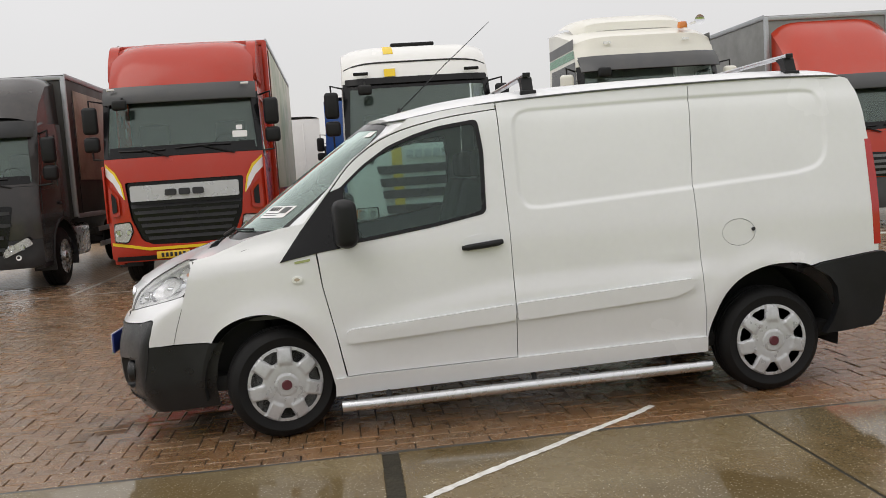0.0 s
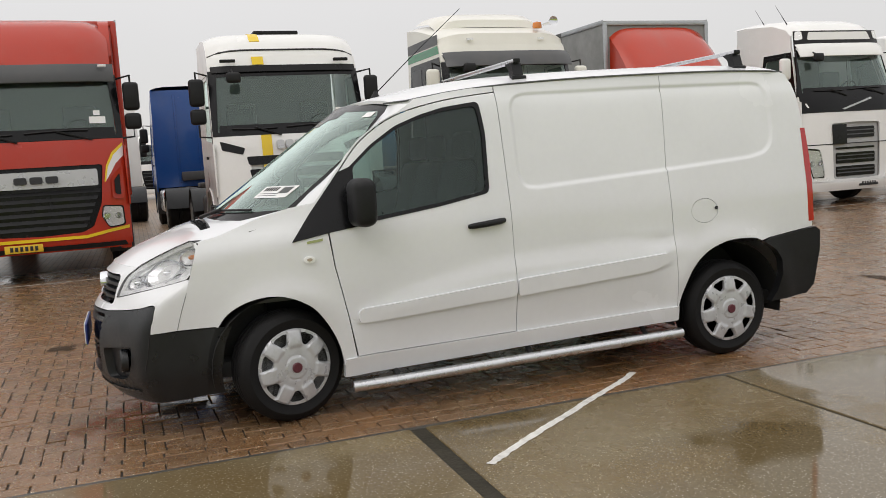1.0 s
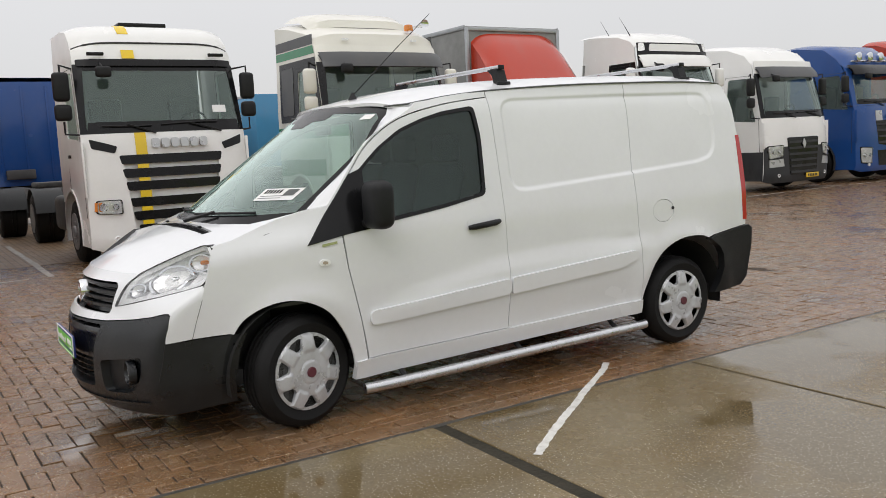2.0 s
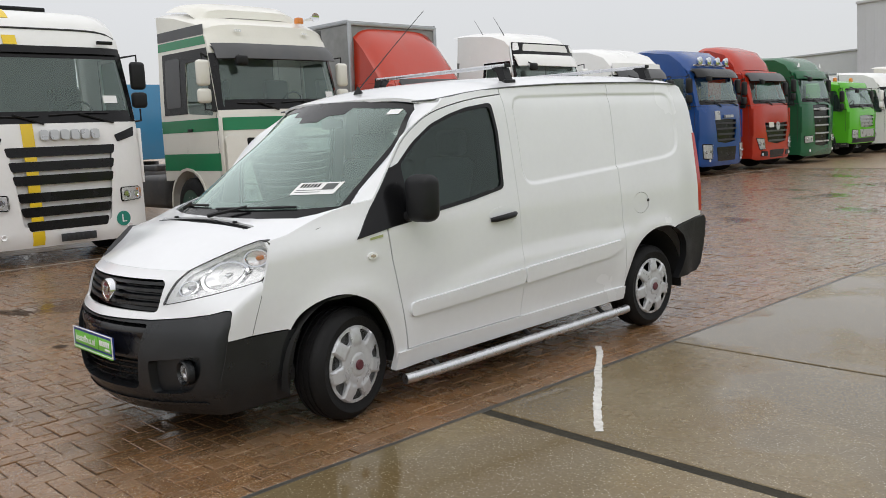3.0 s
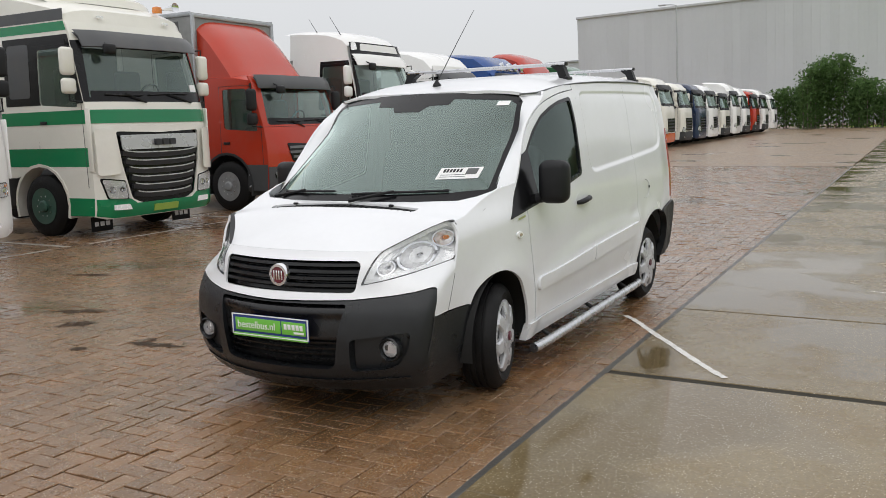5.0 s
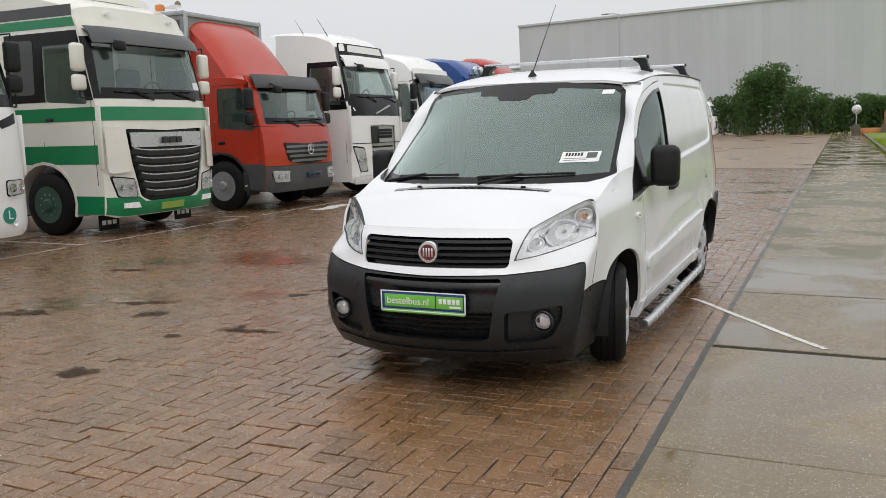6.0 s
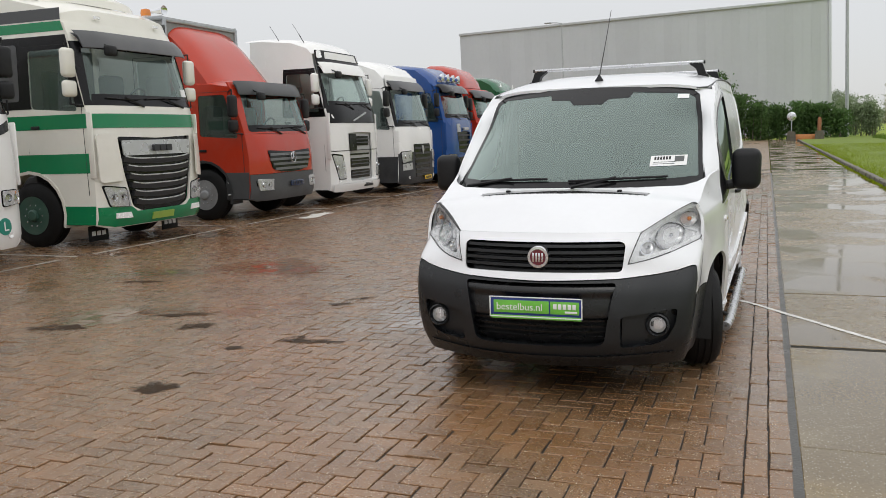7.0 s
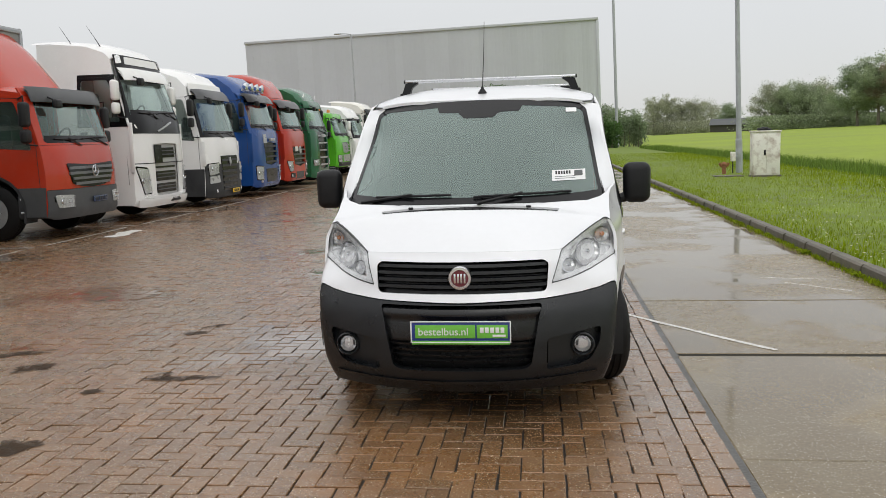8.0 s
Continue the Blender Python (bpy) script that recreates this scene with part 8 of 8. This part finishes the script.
# hedge and bushes at the end of the yard
def bush(x, y, rx, ry, h, leaf, label, seed, count, name="bush"):
    r = random.Random(seed)
    t = thing(name, label, "bush" if name == "bush" else "hedge", Matrix.Translation((x, y, 0)))
    lumps = [Vector((r.uniform(-rx, rx), r.uniform(-ry, ry), 0)) for _ in range(int(8 + rx * 6))]
    bm = fresh()
    for p in lumps[:14]:
        tube(bm, [(p.x, p.y, -0.1), (p.x * 1.05, p.y * 1.05, h * 0.4), (p.x * 1.1, p.y * 1.1, h * 0.75)], [0.06, 0.04, 0.015], 5)
    part("stem_clump", bm, M_BARK, t)
    tops = [(p, h * r.uniform(0.72, 1.05) * (1 - 0.25 * (abs(p.x) / rx) ** 3)) for p in lumps]

    def place(q):
        p, top = q.choice(tops)
        z = top * q.random() ** 0.6
        return Vector((p.x + q.gauss(0, 0.38), p.y + q.gauss(0, 0.38), z + q.gauss(0, 0.08)))
    me = leaf_cloud(int(count * 1.8), place, 0.13, seed)
    me.materials.append(leaf)
    c = new("foliage", me)
    c.parent = t


bush(-5.6, 86.5, 2.6, 1.6, 6.6, M_HEDGE, "tall dense green bush at the yard's end", 31, 9000)
bush(-2.2, 85.5, 1.6, 1.2, 4.6, M_HEDGE, "rounded green bush in front of the shed", 32, 5200)
bush(2.8, 87.0, 4.4, 1.0, 3.5, M_HEDGE, "long clipped green hedge in front of the shed", 33, 12000, "hedge")
bush(8.4, 97.0, 2.2, 1.5, 4.2, M_HAZYLEAFDARK, "dark bush behind the mast", 34, 4500)
bush(-9.5, 90.0, 2.4, 1.4, 4.2, M_HEDGE, "green bush behind the last truck", 35, 5000)
# concrete blocks that close the yard
for i, (x, y, label) in enumerate(((2.05, 79.2, "grey concrete barrier block"), (4.35, 79.0, "grey concrete barrier block beside a bollard"))):
    b = fresh()
    prism(b, [(-0.38, 0), (0.38, 0), (0.34, 0.75), (0.22, 0.85), (-0.22, 0.85), (-0.34, 0.75)], -0.35, 0.35, "y")
    single("barrier_block", b, M_KERB, label, "barrier", pose(x, y, 0), group="barrier blocks")
pl = single("warning_plank", block(fresh(), (0, 0, 0), (2.0, 0.06, 0.55), 0.01), mat("orange_board", (0.55, 0.22, 0.08), 0.6, var=0.2), "faded orange board between concrete blocks", "board", pose(3.2, 79.1, 0.275))
mirror_post = thing("safety_mirror", "round traffic mirror on a short grey post", "mirror", pose(2.05, 79.2, 0.85))
part("post", tube(fresh(), [(0, 0, 0), (0, 0, 1.0)], 0.05, 8), M_GALV, mirror_post)
part("disc", lathe(fresh(), [(-0.04, 0.05), (-0.03, 0.36), (0.0, 0.40), (0.02, 0.30), (0.03, 0.02)], "y", 20, (0, 0, 1.3)), M_STEEL, mirror_post)
bp = single("bollard", lathe(fresh(), [(0, 0.16), (1.0, 0.16), (1.15, 0.10), (1.2, 0.02)], "z", 14), M_RUST, "orange-brown steel bollard on a block", "bollard", pose(4.35, 79.0, 0.85))

# distant trees beyond the field
def land(x):
    return -0.15 + 0.026 * max(x - 9, 0)


rt = random.Random(12)
def at_bearing(deg, dist):
    """A place seen at a bearing right of straight ahead, from the walk's end."""
    return 0.5 + dist * math.sin(radians(deg)), -5.7 + dist * math.cos(radians(deg))


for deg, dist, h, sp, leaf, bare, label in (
    (3.6, 150, 13, 4.2, M_HAZYLEAFDARK, 0.2, "dark tree beside the shed"), (6.3, 300, 20, 6.0, M_HAZYLEAFPALE, 0.55, "tall half-bare poplar at the field's end"), (7.1, 305, 21, 6.0, M_HAZYLEAFPALE, 0.5, "tall half-bare poplar at the field's end"),
    (8.0, 310, 19, 6.5, M_HAZYLEAFPALE, 0.45, "sparse pale green tree beyond the field"), (8.9, 310, 19, 6.5, M_HAZYLEAFPALE, 0.5, "sparse pale green tree beyond the field"), (9.8, 315, 18, 6.5, M_HAZYLEAFPALE, 0.6, "sparse budding tree beyond the field"),
    (10.9, 300, 16, 6.0, M_HAZYLEAFDARK, 0.0, "dense dark green tree by the barn"), (13.3, 260, 20, 8.0, M_HAZYLEAFPALE, 0.15, "broad pale green tree beyond the field"), (14.4, 255, 20, 8.0, M_HAZYLEAF, 0.1, "broad green tree beyond the field"), (15.4, 255, 19, 8.0, M_HAZYLEAF, 0.1, "broad green tree beyond the field"),
    (16.2, 262, 21, 7.0, M_HAZYLEAFPALE, 0.6, "half-bare budding tree beyond the field"), (17.0, 250, 15, 7.0, M_HAZYLEAF, 0.0, "round green tree beyond the field"), (18.0, 235, 22, 8.5, M_HAZYLEAFDARK, 0.0, "tall dense dark green tree"), (19.1, 232, 24, 9.0, M_HAZYLEAF, 0.0, "tall dense green tree"),
    (20.0, 232, 23, 8.0, M_HAZYLEAFRUST, 0.1, "tall tree with rust-brown spring leaves"), (21.2, 235, 22, 9.0, M_HAZYLEAF, 0.0, "tall dense green tree"), (22.5, 240, 20, 9.0, M_HAZYLEAFDARK, 0.0, "dark green tree beyond the field"), (24.0, 250, 20, 9.0, M_HAZYLEAF, 0.0, "green tree beyond the field")):
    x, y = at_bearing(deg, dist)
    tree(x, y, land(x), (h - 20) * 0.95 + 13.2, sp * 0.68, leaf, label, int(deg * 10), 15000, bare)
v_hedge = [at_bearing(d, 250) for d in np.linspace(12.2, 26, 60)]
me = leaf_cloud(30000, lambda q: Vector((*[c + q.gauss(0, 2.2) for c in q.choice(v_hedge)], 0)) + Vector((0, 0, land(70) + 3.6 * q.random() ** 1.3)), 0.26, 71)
me.materials.append(M_HAZYLEAF)
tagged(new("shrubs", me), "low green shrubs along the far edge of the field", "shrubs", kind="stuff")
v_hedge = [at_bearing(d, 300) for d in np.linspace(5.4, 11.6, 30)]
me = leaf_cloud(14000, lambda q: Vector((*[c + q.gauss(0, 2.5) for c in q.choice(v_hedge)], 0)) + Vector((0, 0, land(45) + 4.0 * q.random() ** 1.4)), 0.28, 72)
me.materials.append(M_HAZYLEAFPALE)
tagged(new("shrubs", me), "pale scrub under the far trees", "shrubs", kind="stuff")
bx_, by_ = at_bearing(10.9, 280)
barn = thing("barn", "low dark timber barn behind the field", "building", pose(bx_, by_, land(bx_), 0, 0, -18))
part("wall", block(fresh(), (0, 0, 1.1), (11, 6, 2.2)), mat("barn_wood", (0.06, 0.055, 0.05), 0.8, var=0.3), barn)
bm = fresh()
prism(bm, [(-3.6, 2.1), (3.6, 2.1), (0, 4.0)], -5.8, 5.8, "x")
part("roof", bm, mat("barn_roof", (0.10, 0.105, 0.11), 0.7, var=0.2), barn)

# ---- herringbone bricks, single and joined ----
def brick_shape():
    """Vertices and faces of one brick, 0.21 x 0.105, chamfered, its top at z = 0."""
    c = 0.003
    a, b = 0.1014, 0.0489
    ring = lambda x, y, z: [(-x, -y, z), (x, -y, z), (x, y, z), (-x, y, z)]
    v = ring(a - c, b - c, 0) + ring(a, b, -c) + ring(a, b, -0.03)
    f = [(0, 1, 2, 3)] + [(4 + i, 4 + (i + 1) % 4, (i + 1) % 4, i) for i in range(4)] + [(8 + i, 8 + (i + 1) % 4, 4 + (i + 1) % 4, 4 + i) for i in range(4)]
    return v, f


def build_bricks():
    v0, f0 = brick_shape()
    base = bpy.data.meshes.new("brick")
    base.from_pydata(v0, [], f0)
    base.materials.append(M_BRICK)
    u = 0.105
    r = random.Random(21)
    co = np.array(v0)
    verts, faces = [], []
    ca, sa = math.cos(radians(YARD)), math.sin(radians(YARD))
    singles = 0
    spots = []
    cells = set()
    for cy in range(-66, 236):
        for cx in range(-104, 22):
            k = (cx - cy) % 4
            if k == 0:
                px, py, rot = (cx + 1) * u, (cy + 0.5) * u, 0.0
            elif k == 3:
                px, py, rot = (cx + 0.5) * u, (cy + 1) * u, 90.0
            else:
                continue
            x, y = px * ca - py * sa, px * sa + py * ca
            if x > edge_x(y) - 0.355 or x < -9.5 or y < -6.9 or y > 23.8:
                continue
            spots.append((x, y, rot, 1.0))
            cells.update([(cx, cy), (cx + 1, cy)] if k == 0 else [(cx, cy), (cx, cy + 1)])
    # cut bricks fill what is left along the border
    for cy in range(-66, 228):
        for cx in range(6, 22):
            px, py = (cx + 0.5) * u, (cy + 0.5) * u
            x, y = px * ca - py * sa, px * sa + py * ca
            room = edge_x(y) - 0.345 - (x - u / 2)
            if (cx, cy) not in cells and -6.9 < y < 23.7 and room > 0.03:
                wide = min(1.0, room / u)
                spots.append((x - u / 2 + wide * u / 2, y, 0.0, 0.5 * wide))
    # two courses along the slabs
    for row in range(3):
        for k in range(-33, 113):
            y = (k + 0.5 * (row % 2)) * 0.21
            spots.append((edge_x(y) - 0.085 - 0.105 * row, y, 90.0, 1.0))
    for x, y, rot, cut in spots:
        m = pose(x + r.gauss(0, 0.0015), y + r.gauss(0, 0.0015), r.gauss(-0.0015, 0.0016), r.gauss(0, 0.7), r.gauss(0, 0.7), rot + YARD + r.gauss(0, 0.6))
        if cut < 1:
            m = m @ Matrix.Diagonal((cut, 1, 1, 1))
        if cut == 1 and singles < 300 and -0.9 < x < 1.12 and -3.0 < y < 0.2 and not (y > -0.8 and x < 0.9):
            ob = new("brick", base)
            ob.parent = paving
            ob.matrix_basis = m
            singles += 1
            continue
        a = np.array(m)
        p = co @ a[:3, :3].T + a[:3, 3]
        n0 = len(verts)
        verts += p.tolist()
        faces += [tuple(n0 + i for i in f) for f in f0]
    me = bpy.data.meshes.new("bricks")
    me.from_pydata(verts, [], faces)
    me.materials.append(M_BRICK)
    ob = new("bricks", me)
    ob.parent = paving
    tagged(ob, "wet herringbone bricks of the yard", kind="stuff")


build_bricks()
